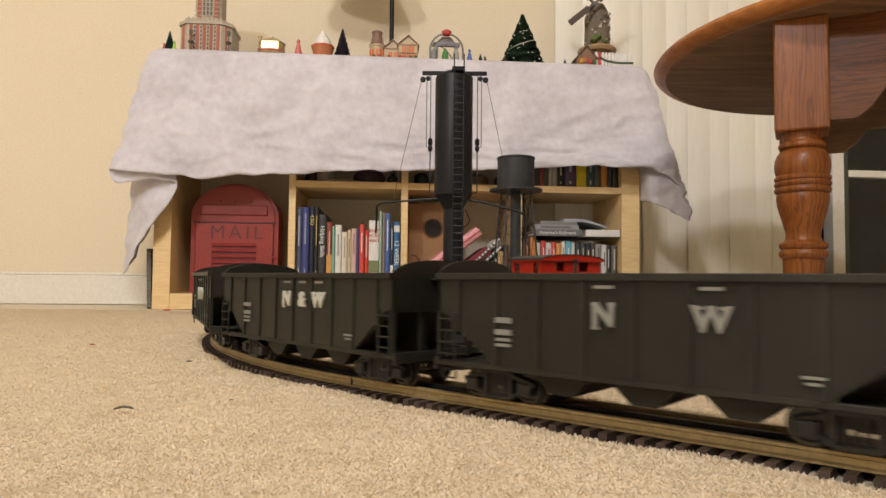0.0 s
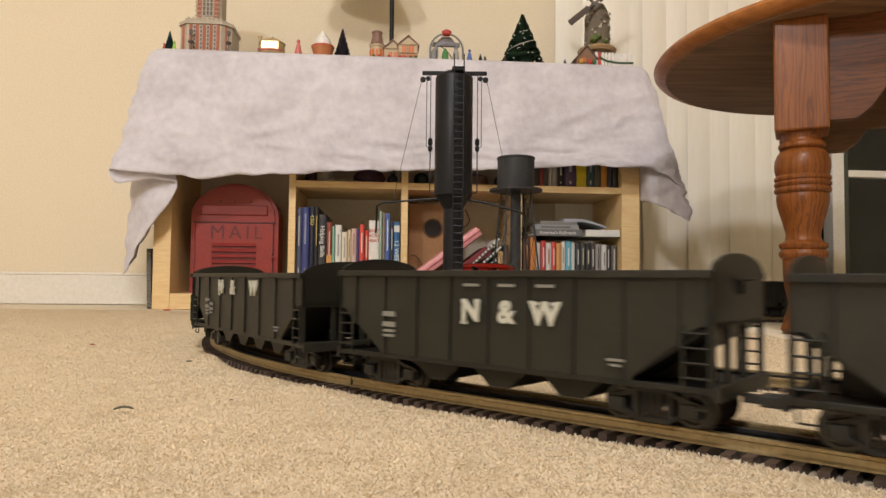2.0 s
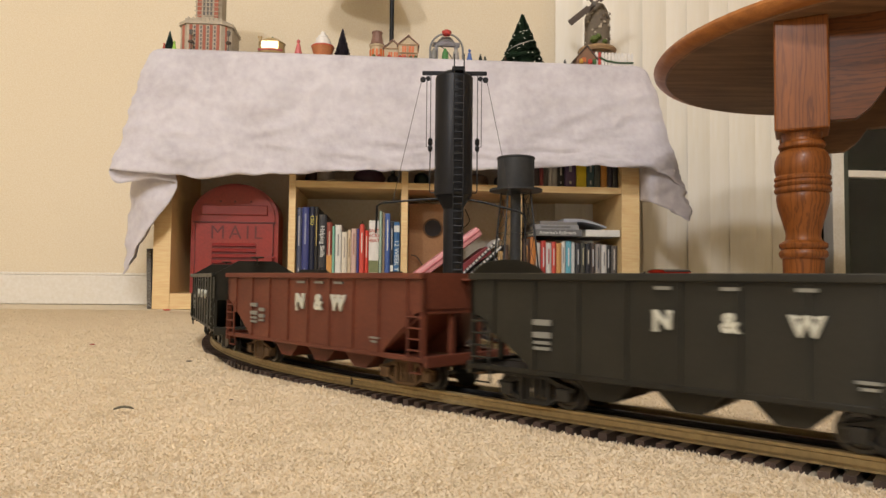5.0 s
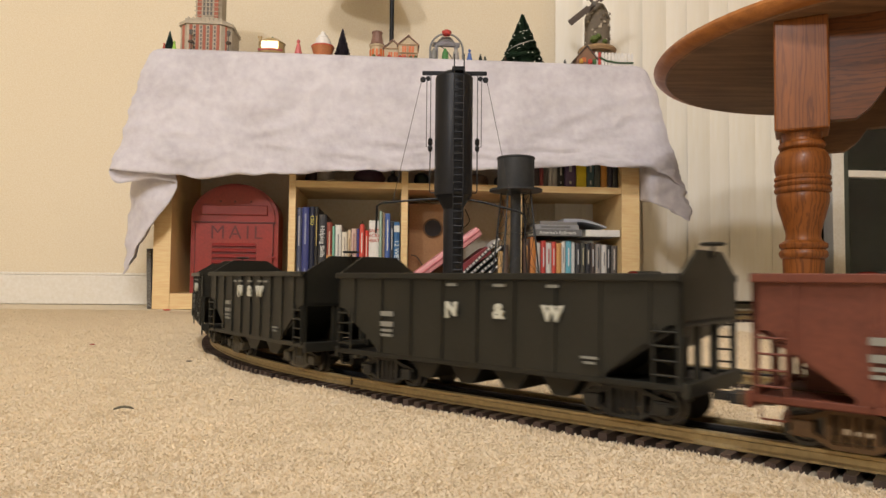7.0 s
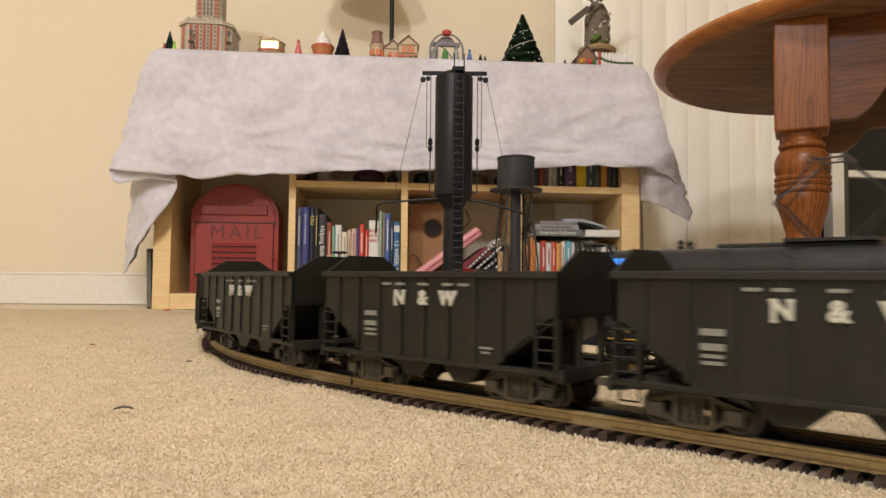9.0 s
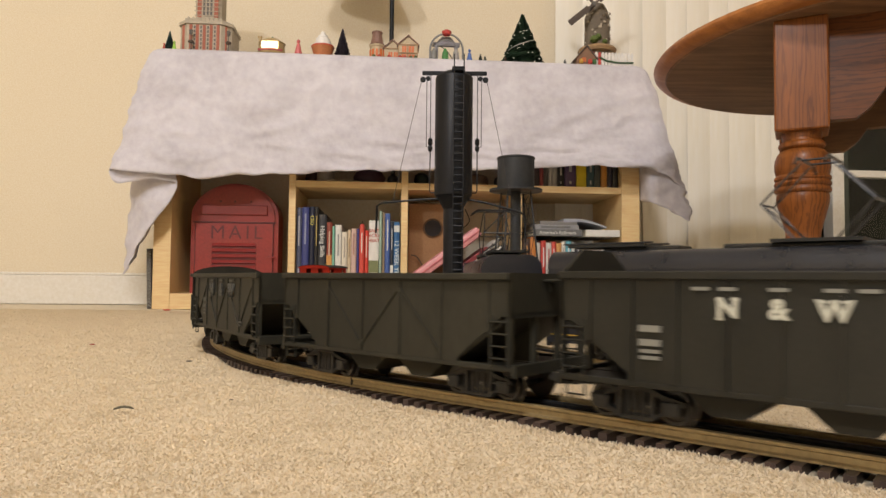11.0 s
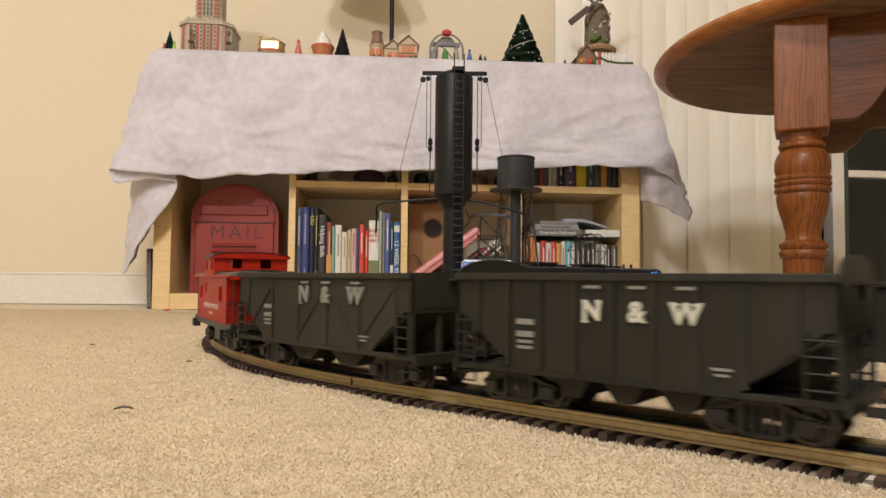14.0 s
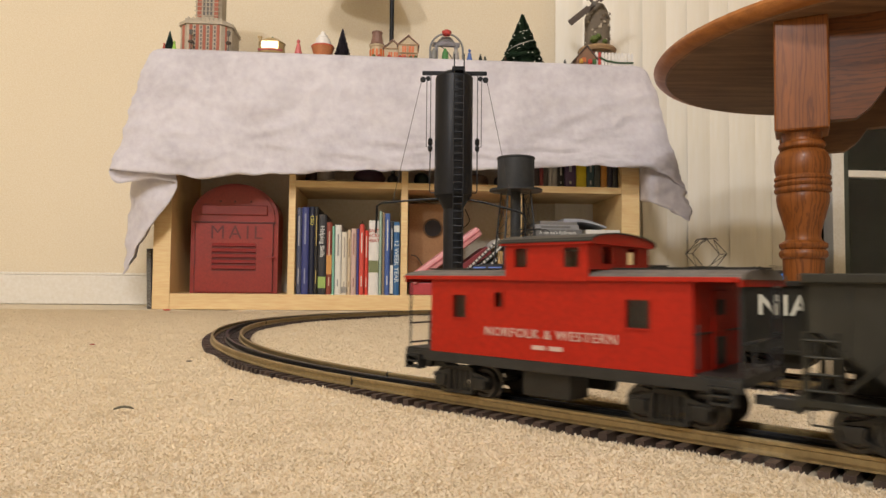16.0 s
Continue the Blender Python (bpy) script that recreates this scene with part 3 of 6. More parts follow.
# ---- railway vehicles: x forward, z = 0 at the rail's top ----
def truck(parent, x, mat, name="truck", base=0.0365, r=0.0086):
    t = part(name, bmesh_of_bolster(), mat, parent, m=pose(x, 0, 0))
    for side in (-1, 1):
        bm = B()
        y = side * 0.0225
        lo, hi = sorted((y - 0.002, y + 0.002))
        hb = base / 2
        def bar(pts, thick):
            up = [(p, q + thick / 2) for p, q in pts]
            prism(bm, up + [(p, q - thick / 2) for p, q in pts[::-1]], lo, hi)
        bar([(-hb - 0.006, r + 0.0026), (-hb + 0.004, r + 0.0050), (-0.007, r + 0.0082), (0.007, r + 0.0082), (hb - 0.004, r + 0.0050), (hb + 0.006, r + 0.0026)], 0.0024)
        bar([(-hb - 0.004, r - 0.0015), (-hb + 0.004, r - 0.0022), (-0.008, r - 0.0062), (0.008, r - 0.0062), (hb - 0.004, r - 0.0022), (hb + 0.004, r - 0.0015)], 0.0020)
        for sx in (-1, 1):
            box(bm, (sx * hb - 0.0042, lo - 0.0015, r - 0.0036), (sx * hb + 0.0042, hi + 0.0015, r + 0.0036), 0.0008)
            box(bm, (sx * 0.0085 - 0.0013, lo - 0.0003, r - 0.0062), (sx * 0.0085 + 0.0013, hi + 0.0003, r + 0.0072))
        for sx in (-0.004, 0, 0.004):
            tube(bm, [(sx, y + side * 0.0012, r - 0.0055), (sx, y + side * 0.0012, r + 0.0070)], 0.0014, 6)
        part("side_frame", bm, mat, t)
    for sx in (-1, 1):
        bm = B()
        for side in (-1, 1):
            lathe(bm, [(r + 0.0018, side * 0.0150), (r + 0.0018, side * 0.0158), (r, side * 0.0161), (r - 0.0002, side * 0.0196), (r - 0.002, side * 0.0196),
                       (r - 0.0025, side * 0.0185), (0.003, side * 0.0185), (0.0025, side * 0.0205), (0.0, side * 0.0205)], 20, (sx * base / 2, 0, r), "y")
        tube(bm, [(sx * base / 2, -0.016, r), (sx * base / 2, 0.016, r)], 0.0016, 6)
        part("wheelset", bm, M_WHEEL, t, smooth=True)
    return t


def bmesh_of_bolster():
    bm = B()
    box(bm, (-0.005, -0.022, 0.010), (0.005, 0.022, 0.0165))
    return bm


def coupler(parent, x, way, mat):
    bm = B()
    box(bm, (min(x, x + way * 0.010), -0.0022, 0.0125), (max(x, x + way * 0.010), 0.0022, 0.0165))
    box(bm, (min(x + way * 0.008, x + way * 0.016), -0.0045, 0.0115), (max(x + way * 0.008, x + way * 0.016), 0.0045, 0.0175), 0.001)
    part("coupler", bm, mat, parent)


def ladder_bars(bm, x, y, z0, z1, n, half, r=0.0006):
    for k in range(n):
        z = z0 + (z1 - z0) * k / (n - 1)
        tube(bm, [(x - half, y, z), (x + half, y, z)], r, 5)


def hopper(length, paint_mat, letter_mat, label, bays=3, ribs=9, offset_side=False, spread=(-0.028, 0.0, 0.028), size=0.0125, shift=0.0, rise=0.0530,
           peak="peak", truck_mat=None, height=0.0725, bars=True, extra_bars=False, coal=False, extra_marks=False, no_and=False):
    """An open hopper car: sides with posts, sloping ends, discharge bays, end frames, ladders and two trucks."""
    car = thing("hopper_car", label, "hopper car", "cars of the long coal train")
    L = length - 0.030
    hl, w, z0 = L / 2, 0.0378, 0.0225
    cut = 0.034
    tm = truck_mat or M_TRUCK
    outline = [(-hl, height), (-hl, 0.0495), (-hl + 0.006, 0.0495), (-hl + cut + 0.004, z0 + 0.002), (-hl + cut + 0.004, z0), (hl - cut - 0.004, z0), (hl - cut - 0.004, z0 + 0.002),
               (hl - 0.006, 0.0495), (hl, 0.0495), (hl, height)]
    for side in (-1, 1):
        y = side * w
        lo, hi = sorted((y, y - side * 0.0015))
        sheet = part("side_sheet", prism(B(), outline, lo, hi), paint_mat, car)
        n = ribs
        out_lo, out_hi = sorted((y, y + side * 0.0012))
        for k in range(n):
            x = -hl + 0.016 + (L - 0.032) * k / (n - 1)
            edge = max(0.0, (-hl + cut + 0.004) - x, x - (hl - cut - 0.004))
            foot = z0 + min(0.0275, edge * 0.8)
            if offset_side:
                bm = prism(B(), [(x - 0.0014, height - 0.004), (x + 0.0014, height - 0.004), (x + 0.001, foot), (x - 0.001, foot)], *sorted((y, y + side * 0.0009)))
            else:
                bm = prism(B(), [(x - 0.0014, height - 0.003), (x + 0.0014, height - 0.003), (x + 0.0011, foot), (x - 0.0011, foot)], out_lo, out_hi)
            part("side_post", bm, paint_mat, car)
        if offset_side:
            for k in range(n - 1):
                xa = -hl + 0.016 + (L - 0.032) * k / (n - 1)
                xb = -hl + 0.016 + (L - 0.032) * (k + 1) / (n - 1)
                if abs(xa + xb) / 2 < hl - cut:
                    za, zb = (height - 0.008, z0 + 0.004) if k % 2 else (z0 + 0.004, height - 0.008)
                    part("brace", tube(B(), [(xa, y + side * 0.0004, za), (xb, y + side * 0.0004, zb)], 0.0008, 4), paint_mat, car)
        # top chord and side sill
        part("top_chord", box(B(), (-hl, min(y, y + side * 0.003), height - 0.003), (hl, max(y, y + side * 0.003), height + 0.0008), 0.0005), paint_mat, car)
        part("side_sill", box(B(), (-hl - 0.001, min(y, y - side * 0.004), z0 - 0.003), (hl + 0.001, max(y, y - side * 0.004), z0), 0.0004), paint_mat, car)
        # ladders, grab irons and corner posts at both ends
        for e in (-1, 1):
            bm = B()
            ladder_bars(bm, e * (hl - 0.0075), y + side * 0.0014, z0 + 0.004, 0.0465, 4, 0.006)
            for q in (0.0015, 0.0135):
                tube(bm, [(e * (hl - q), y + side * 0.0008, z0 - 0.001), (e * (hl - q), y + side * 0.0008, 0.050)], 0.0008, 5)
            part("ladder", bm, paint_mat, car)
            bm = B()
            box(bm, (min(e * hl, e * (hl - 0.0025)), min(y, y - side * 0.0025), z0), (max(e * hl, e * (hl - 0.0025)), max(y, y - side * 0.0025), height))
            part("corner_post", bm, paint_mat, car)
            # step below the sill
            bm = B()
            for q in (0.003, 0.013):
                tube(bm, [(e * (hl - q), y - side * 0.001, z0 - 0.002), (e * (hl - q), y - side * 0.001, z0 - 0.010)], 0.0006, 4)
            tube(bm, [(e * (hl - 0.003), y - side * 0.001, z0 - 0.010), (e * (hl - 0.013), y - side * 0.001, z0 - 0.010)], 0.0006, 4)
            part("stirrup_step", bm, paint_mat, car)
    # sloping end sheets, end sills and raised ends
    for e in (-1, 1):
        bm = B()
        prism(bm, [(e * hl, 0.050), (e * hl, 0.0515), (e * (hl - cut - 0.008), z0 + 0.001), (e * (hl - cut - 0.008), z0 - 0.001)], -w + 0.0015, w - 0.0015)
        part("slope_sheet", bm, paint_mat, car)
        if peak == "peak":
            shape = [(-w, height - 0.024), (w, height - 0.024), (w, height), (w * 0.45, height + 0.0125), (-w * 0.45, height + 0.0125), (-w, height)]
        elif peak == "arch":
            shape = [(-w, height - 0.024), (w, height - 0.024)] + [(w * math.cos(a), height + 0.0095 * math.sin(a)) for a in np.linspace(0, math.pi, 13)]
        else:
            shape = [(-w, height - 0.024), (w, height - 0.024), (w, height + 0.001), (-w, height + 0.001)]
        part("end_sheet", prism(B(), shape, *sorted((e * (hl - 0.0015), e * hl)), "x"), paint_mat, car)
        part("end_sill", box(B(), (min(e * hl, e * (hl + 0.003)), -w, z0 - 0.006), (max(e * hl, e * (hl + 0.003)), w, z0 + 0.001), 0.0005), paint_mat, car)
        for y in (-0.012, 0.012):
            part("end_post", box(B(), (min(e * (hl - 0.004), e * (hl - 0.001)), y - 0.0015, z0), (max(e * (hl - 0.004), e * (hl - 0.001)), y + 0.0015, 0.0505)), paint_mat, car)
        # added plate: stops bright carpet showing through under the slope sheet
        part("centre_bulkhead", prism(B(), [(e * (hl - cut - 0.007), z0 - 0.001), (e * (hl - 0.012), z0 - 0.001), (e * (hl - 0.012), 0.0425)], -0.0015, 0.0015), paint_mat, car)
        # added plate: blocks light from below so the end notch stays dark
        part("end_platform", box(B(), (min(e * hl, e * (hl - cut - 0.010)), -w + 0.0041, z0 - 0.004), (max(e * hl, e * (hl - cut - 0.010)), w - 0.0041, z0 - 0.0015)), paint_mat, car)
        coupler(car, e * (hl + 0.001), e, tm)
        truck(car, e * (hl - 0.034), tm)
    # air hose, brake wheel and cylinder on the leading end
    part("brake_wheel", lathe(B(), [(0.0055, 0), (0.0062, 0.0005), (0.0062, 0.0012), (0.0052, 0.0016), (0.0008, 0.0016), (0.0008, -0.006), (0, -0.006)], 14,
                              (hl + 0.001, 0.0, height + (0.015 if peak == "peak" else -0.004)), "z"), paint_mat, car)
    part("brake_cylinder", lathe(B(), [(0.0, 0), (0.005, 0.0004), (0.005, 0.014), (0.0, 0.0145)], 12, (-hl + 0.012, 0.008, z0 + 0.006), "x"), tm, car, smooth=True)
    # discharge bays
    inner = L - 2 * cut - 0.040
    for k in range(bays):
        c = -inner / 2 + inner * (k + 0.5) / bays
        b = inner / bays / 2
        shape = [(c - b + 0.001, z0), (c + b - 0.001, z0), (c + b * 0.30, 0.0085), (c - b * 0.30, 0.0085)]
        part("hopper_bay", prism(B(), shape, -0.026, 0.026), paint_mat, car)
    part("centre_sill", box(B(), (-hl, -0.004, z0 - 0.007), (hl, 0.004, z0 - 0.001)), tm, car)
    part("coal_load" if coal else "inside_floor", box(B(), (-hl + 0.004, -w + 0.0016, 0.051), (hl - 0.004, w - 0.0016, height - (0.004 if coal else 0.016))), M_COAL, car)
    # lettering on both sides
    dull = M_LETTER_WORN if letter_mat is M_LETTER else letter_mat
    if letter_mat:
        for side in (-1, 1):
            turn = pose(0, side * (w + 0.0014), 0, 0, 0, 0 if side < 0 else 180)
            for ch, x in zip("N&W", (q + shift for q in spread)):
                if ch == "&" and no_and:
                    continue
                part("letter", serif_letter(ch, size, letter_mat), letter_mat, car, m=turn @ pose(x, 0, rise))
                if bars:
                    part("caption_bar", box(B(), (-size * 0.42, -0.0003, -0.0008), (size * 0.42, 0.0010, 0.0008)), dull, car, m=turn @ pose(x, 0, 0.0665))
            if extra_bars:
                for x in (spread[0] + shift - size * 1.3, spread[2] + shift + size * 1.3):
                    part("caption_bar", box(B(), (-size * 0.42, -0.0003, -0.0008), (size * 0.42, 0.0010, 0.0008)), dull, car, m=turn @ pose(x, 0, 0.0665))
            x = -hl + cut + 0.014
            for k, (wd, hh) in enumerate(((0.0105, 0.0030), (0.0105, 0.0030), (0.0095, 0.0016), (0.0095, 0.0016))):
                part("number_bar", box(B(), (-wd / 2, -0.0003, -hh / 2), (wd / 2, 0.0010, hh / 2)), dull, car, m=turn @ pose(x, 0, 0.0475 - (0, 0.0065, 0.0105, 0.0135)[k]))
            if extra_marks:
                for k, (wd, hh) in enumerate(((0.0085, 0.0026), (0.0085, 0.0026), (0.0075, 0.0014))):
                    part("number_bar", box(B(), (-wd / 2, -0.0003, -hh / 2), (wd / 2, 0.0010, hh / 2)), dull, car, m=turn @ pose(x + 0.0125, 0, 0.0440 - (0, 0.0050, 0.0085)[k]))
            x = hl - cut - 0.012
            for k, wd in enumerate((0.009, 0.006)):
                part("number_bar", box(B(), (-wd / 2, -0.0003, -0.0006), (wd / 2, 0.0010, 0.0006)), dull, car, m=turn @ pose(x, 0, 0.0315 - 0.0025 * k))
    return car


LETTERS = {}


def serif_letter(ch, size, mat):
    """A bold slab-serif letter of the car sides."""
    key = (ch, size, mat.name)
    if key in LETTERS:
        return LETTERS[key]
    me = written(ch, size * 1.32, mat, bold=0.035, depth=0.0008)
    h, w = size * 0.48, size * (0.36 if ch == "N" else 0.46)
    bm = B()
    bm.from_mesh(me)
    th = size * 0.085
    feet = {"N": ((-w, h), (w, h), (-w, -h)), "W": ((-w, h), (0, h), (w, h)), "&": ()}[ch]
    for x, z in feet:
        wd = size * 0.17
        box(bm, (x - wd, -0.00035, z - th), (x + wd, 0.00035, z + th * 0.3))
    me2 = finish(bm, "lettering", mat)
    LETTERS[key] = me2
    return me2


# ---- caboose and electric locomotive ----
def caboose(label, group):
    car = thing("caboose", label, "caboose", group)
    hl, w, z0, z1, porch = 0.0795, 0.0335, 0.0265, 0.0715, 0.022
    # side walls with window openings: strips around each opening
    wins = [(-0.062, -0.0525, 0.0475, 0.0605), (-0.032, -0.0265, 0.0545, 0.0625), (0.047, 0.0590, 0.0470, 0.0605)]
    for side in (-1, 1):
        y = side * w
        lo, hi = sorted((y, y - side * 0.002))
        bm = B()
        xs = sorted({-hl, hl, *[v for q in wins for v in q[:2]]})
        for a, b in zip(xs, xs[1:]):
            hole = [q for q in wins if q[0] <= a and b <= q[1]]
            if hole:
                box(bm, (a, lo, z0), (b, hi, hole[0][2]))
                box(bm, (a, lo, hole[0][3]), (b, hi, z1))
            else:
                box(bm, (a, lo, z0), (b, hi, z1))
        bmesh.ops.remove_doubles(bm, verts=bm.verts, dist=1e-5)
        part("side_wall", bm, M_CABOOSE, car)
        for a, b, c, d in wins:
            f = B()
            t = 0.0009
            olo, ohi = sorted((y + side * 0.0007, y - side * 0.0012))
            for p, q in (((a - t, olo, c - t), (b + t, ohi, c)), ((a - t, olo, d), (b + t, ohi, d + t)), ((a - t, olo, c), (a, ohi, d)), ((b, olo, c), (b + t, ohi, d))):
                box(f, p, q)
            win = part("window", f, M_CABOOSE, car)
            part("pane", box(B(), (a, min(y - side * 0.0012, y - side * 0.0016), c), (b, max(y - side * 0.0012, y - side * 0.0016), d)), M_GLASS, win)
        part("side_sill", box(B(), (-hl - (porch - 0.001), min(y, y - side * 0.006), z0 - 0.006), (hl + (porch - 0.001), max(y, y - side * 0.006), z0 - 0.0002), 0.0004), M_TRUCK, car)
        part("lettering", written("NORFOLK & WESTERN", 0.0068, M_LETTER_PALE, bold=0.004, depth=0.0003, spacing=1.14, wide=1.05), M_LETTER_PALE, car,
             m=pose(0.002, side * (w + 0.0003), 0.0405, 0, 0, 0 if side < 0 else 180))
        for x0 in (-0.002, 0.0085):
            part("number_bar", box(B(), (x0 - 0.0050, y - 0.0003, 0.0325), (x0 + 0.0030, y + 0.0003, 0.0348)), M_LETTER_PALE, car)
    part("floor_board", box(B(), (-hl - (porch - 0.001), -w + 0.001, z0 - 0.0035), (hl + (porch - 0.001), w - 0.001, z0 + 0.001)), M_TRUCK, car)
    for e in (-1, 1):
        lo, hi = sorted((e * hl, e * (hl - 0.002)))
        part("end_wall", box(B(), (lo, -w + 0.002, z0), (hi, w - 0.002, z1)), M_CABOOSE, car)
        door = part("end_door", box(B(), (min(e * hl, e * (hl + 0.001)), -0.009, z0 + 0.001), (max(e * hl, e * (hl + 0.001)), 0.009, 0.0655), 0.0004), M_CABOOSE, car, "red end door")
        part("lower_panel", box(B(), (min(e * (hl + 0.0003), e * (hl + 0.0013)), -0.0065, z0 + 0.003), (max(e * (hl + 0.0003), e * (hl + 0.0013)), 0.0065, 0.0430)), M_TRUCK, door, "dark lower opening")
        for q in (-0.0032, 0.0032):
            part("door_pane", box(B(), (min(e * (hl + 0.0003), e * (hl + 0.0013)), q - 0.0026, 0.0535), (max(e * (hl + 0.0003), e * (hl + 0.0013)), q + 0.0026, 0.0610)), M_TRUCK, door, "small dark pane")
        for y in (-1, 1):
            part("end_beading", box(B(), (min(e * hl, e * (hl + 0.0008)), y * 0.0215 - 0.0115, 0.0450), (max(e * hl, e * (hl + 0.0008)), y * 0.0215 + 0.0115, 0.0458)), M_TRUCK, car)
    # arched roof with boards
    def arch(half, rise, base, n=11):
        return [(half * math.cos(a), base + rise * math.sin(a)) for a in np.linspace(0, math.pi, n)]
    prof = arch(w + 0.0012, 0.0042, z1) + [(-w - 0.0015, z1 - 0.0008), (w + 0.0015, z1 - 0.0008)]
    for side in (-1, 1):
        part("eave_board", box(B(), (-hl - porch + 0.001, min(side * (w + 0.0002), side * (w + 0.0022)), z1 - 0.0022), (hl + porch - 0.001, max(side * (w + 0.0002), side * (w + 0.0022)), z1 + 0.0002), 0.0004), M_CABOOSE, car)
    for e in (-1, 1):
        shape = arch(w + 0.0010, 0.0040, z1 - 0.0009) + [(-w - 0.0010, z1 - 0.0040), (w + 0.0010, z1 - 0.0040)]
        part("end_fascia", prism(B(), shape, *sorted((e * (hl + porch - 0.0005), e * (hl + porch - 0.0020))), "x"), M_CABOOSE, car)
    part("roof", prism(B(), prof, -hl - porch, hl + porch, "x"), M_CAB_ROOF, car, "grey weathered arched roof")
    for y in (-0.0075, 0.0, 0.0075):
        part("running_board", box(B(), (-hl - porch - 0.001, y - 0.003, z1 + 0.0043), (hl + porch + 0.001, y + 0.003, z1 + 0.0051)), M_TRUCK, car)
    # cupola
    ca, cb, cw, cz = -0.023, 0.0275, w + 0.0026, 0.0893
    for side in (-1, 1):
        y = side * cw
        lo, hi = sorted((y, y - side * 0.002))
        bm = B()
        holes = [(ca + 0.006, ca + 0.014), (cb - 0.014, cb - 0.005)]
        xs = sorted({ca, cb, *[v for q in holes for v in q]})
        for a, b in zip(xs, xs[1:]):
            if (a, b) in holes:
                box(bm, (a, lo, z1 - 0.0022), (b, hi, 0.0765))
                box(bm, (a, lo, 0.0865), (b, hi, cz))
            else:
                box(bm, (a, lo, z1 - 0.0022), (b, hi, cz))
        bmesh.ops.remove_doubles(bm, verts=bm.verts, dist=1e-5)
        part("cupola_wall", bm, M_CABOOSE, car)
        for a, b in holes:
            part("pane", box(B(), (a, min(y - side * 0.0011, y - side * 0.0014), 0.0765), (b, max(y - side * 0.0011, y - side * 0.0014), 0.0865)), M_GLASS, car)
    for x in (ca, cb - 0.002):
        for y0, y1 in ((-cw + 0.002, -0.020), (-0.009, 0.009), (0.020, cw - 0.002)):
            part("cupola_post", box(B(), (x, y0, z1 + 0.004), (x + 0.002, y1, cz + 0.003)), M_CABOOSE, car)
        for y0, y1 in ((-0.020, -0.009), (0.009, 0.020)):
            part("cupola_panel", box(B(), (x, y0, z1 + 0.004), (x + 0.002, y1, 0.0785)), M_CABOOSE, car)
            part("cupola_lintel", box(B(), (x, y0, 0.0875), (x + 0.002, y1, cz + 0.003)), M_CABOOSE, car)
    prof = arch(cw + 0.0018, 0.0052, cz) + [(-cw - 0.0022, cz - 0.001), (cw + 0.0022, cz - 0.001)]
    part("cupola_roof", prism(B(), prof, ca - 0.003, cb + 0.003, "x"), M_CABOOSE, car, "red arched cupola roof")
    cover = [(q * 1.015, r + 0.0007) for q, r in arch(cw + 0.0018, 0.0052, cz)]
    part("roof_cover", prism(B(), cover + [(q, r - 0.0006) for q, r in cover[::-1]], ca - 0.0038, cb + 0.0038, "x"), M_TRUCK, car, "thin black roof covering")
    part("smokejack", lathe(B(), [(0.0016, 0), (0.0016, 0.012), (0.003, 0.0125), (0.003, 0.014), (0, 0.0145)], 10, (-0.045, 0.014, z1 + 0.004)), M_TRUCK, car)
    for e in (-1, 1):
        bm = B()
        x = e * (hl + porch - 0.002)
        for y in (-w + 0.003, -0.012, 0.012, w - 0.003):
            tube(bm, [(x, y, z0), (x, y, 0.042)], 0.0006, 5)
        for z in (0.030, 0.042):
            tube(bm, [(x, -w + 0.003, z), (x, w - 0.003, z)], 0.0006, 5)
        part("platform_railing", bm, M_WIRE, car)
        for side in (-1, 1):
            bm = B()
            tube(bm, [(x, side * (w - 0.003), 0.042), (x, side * (w - 0.003), z1)], 0.0007, 5)
            tube(bm, [(e * (hl + 0.002), side * (w - 0.001), 0.030), (e * (hl + 0.002), side * (w - 0.001), 0.050)], 0.0006, 5)
            part("corner_post", bm, M_WIRE, car)
            bm = B()
            for k in range(3):
                box(bm, (min(e * (hl + porch - 0.014), e * (hl + porch - 0.004)), side * (w - 0.001) - 0.004, z0 - 0.004 - 0.0035 * k), (max(e * (hl + porch - 0.014), e * (hl + porch - 0.004)), side * (w - 0.001) + 0.003, z0 - 0.003 - 0.0035 * k))
            box(bm, (e * (hl + porch - 0.014) - 0.0005, side * (w - 0.001) - 0.004, z0 - 0.0115), (e * (hl + porch - 0.014) + 0.0005, side * (w - 0.001) + 0.003, z0 - 0.003))
            box(bm, (e * (hl + porch - 0.004) - 0.0005, side * (w - 0.001) - 0.004, z0 - 0.0115), (e * (hl + porch - 0.004) + 0.0005, side * (w - 0.001) + 0.003, z0 - 0.003))
            part("step_unit", bm, M_TRUCK, car)
        bm = B()
        ladder_bars_y(bm, e * (hl + porch - 0.0005), 0.020, 0.022, 0.075, 8, 0.006)
        for y in (0.014, 0.026):
            tube(bm, [(e * (hl + porch - 0.0005), y, z0), (e * (hl + porch - 0.0005), y, 0.078)], 0.0006, 5)
        part("roof_ladder", bm, M_WIRE, car)
        coupler(car, e * (hl + porch - 0.005), e, M_TRUCK)
        truck(car, e * 0.0640, M_TRUCK, base=0.030)
    part("battery_box", box(B(), (-0.018, -0.026, 0.006), (0.012, -0.006, z0 - 0.004), 0.001), M_TRUCK, car)
    part("air_tank", lathe(B(), [(0, 0), (0.005, 0.001), (0.005, 0.030), (0, 0.031)], 12, (-0.014, 0.016, 0.012), "x"), M_TRUCK, car, smooth=True)
    return car


def ladder_bars_y(bm, x, y, z0, z1, n, half, r=0.0006):
    for k in range(n):
        z = z0 + (z1 - z0) * k / (n - 1)
        tube(bm, [(x, y - half, z), (x, y + half, z)], r, 5)


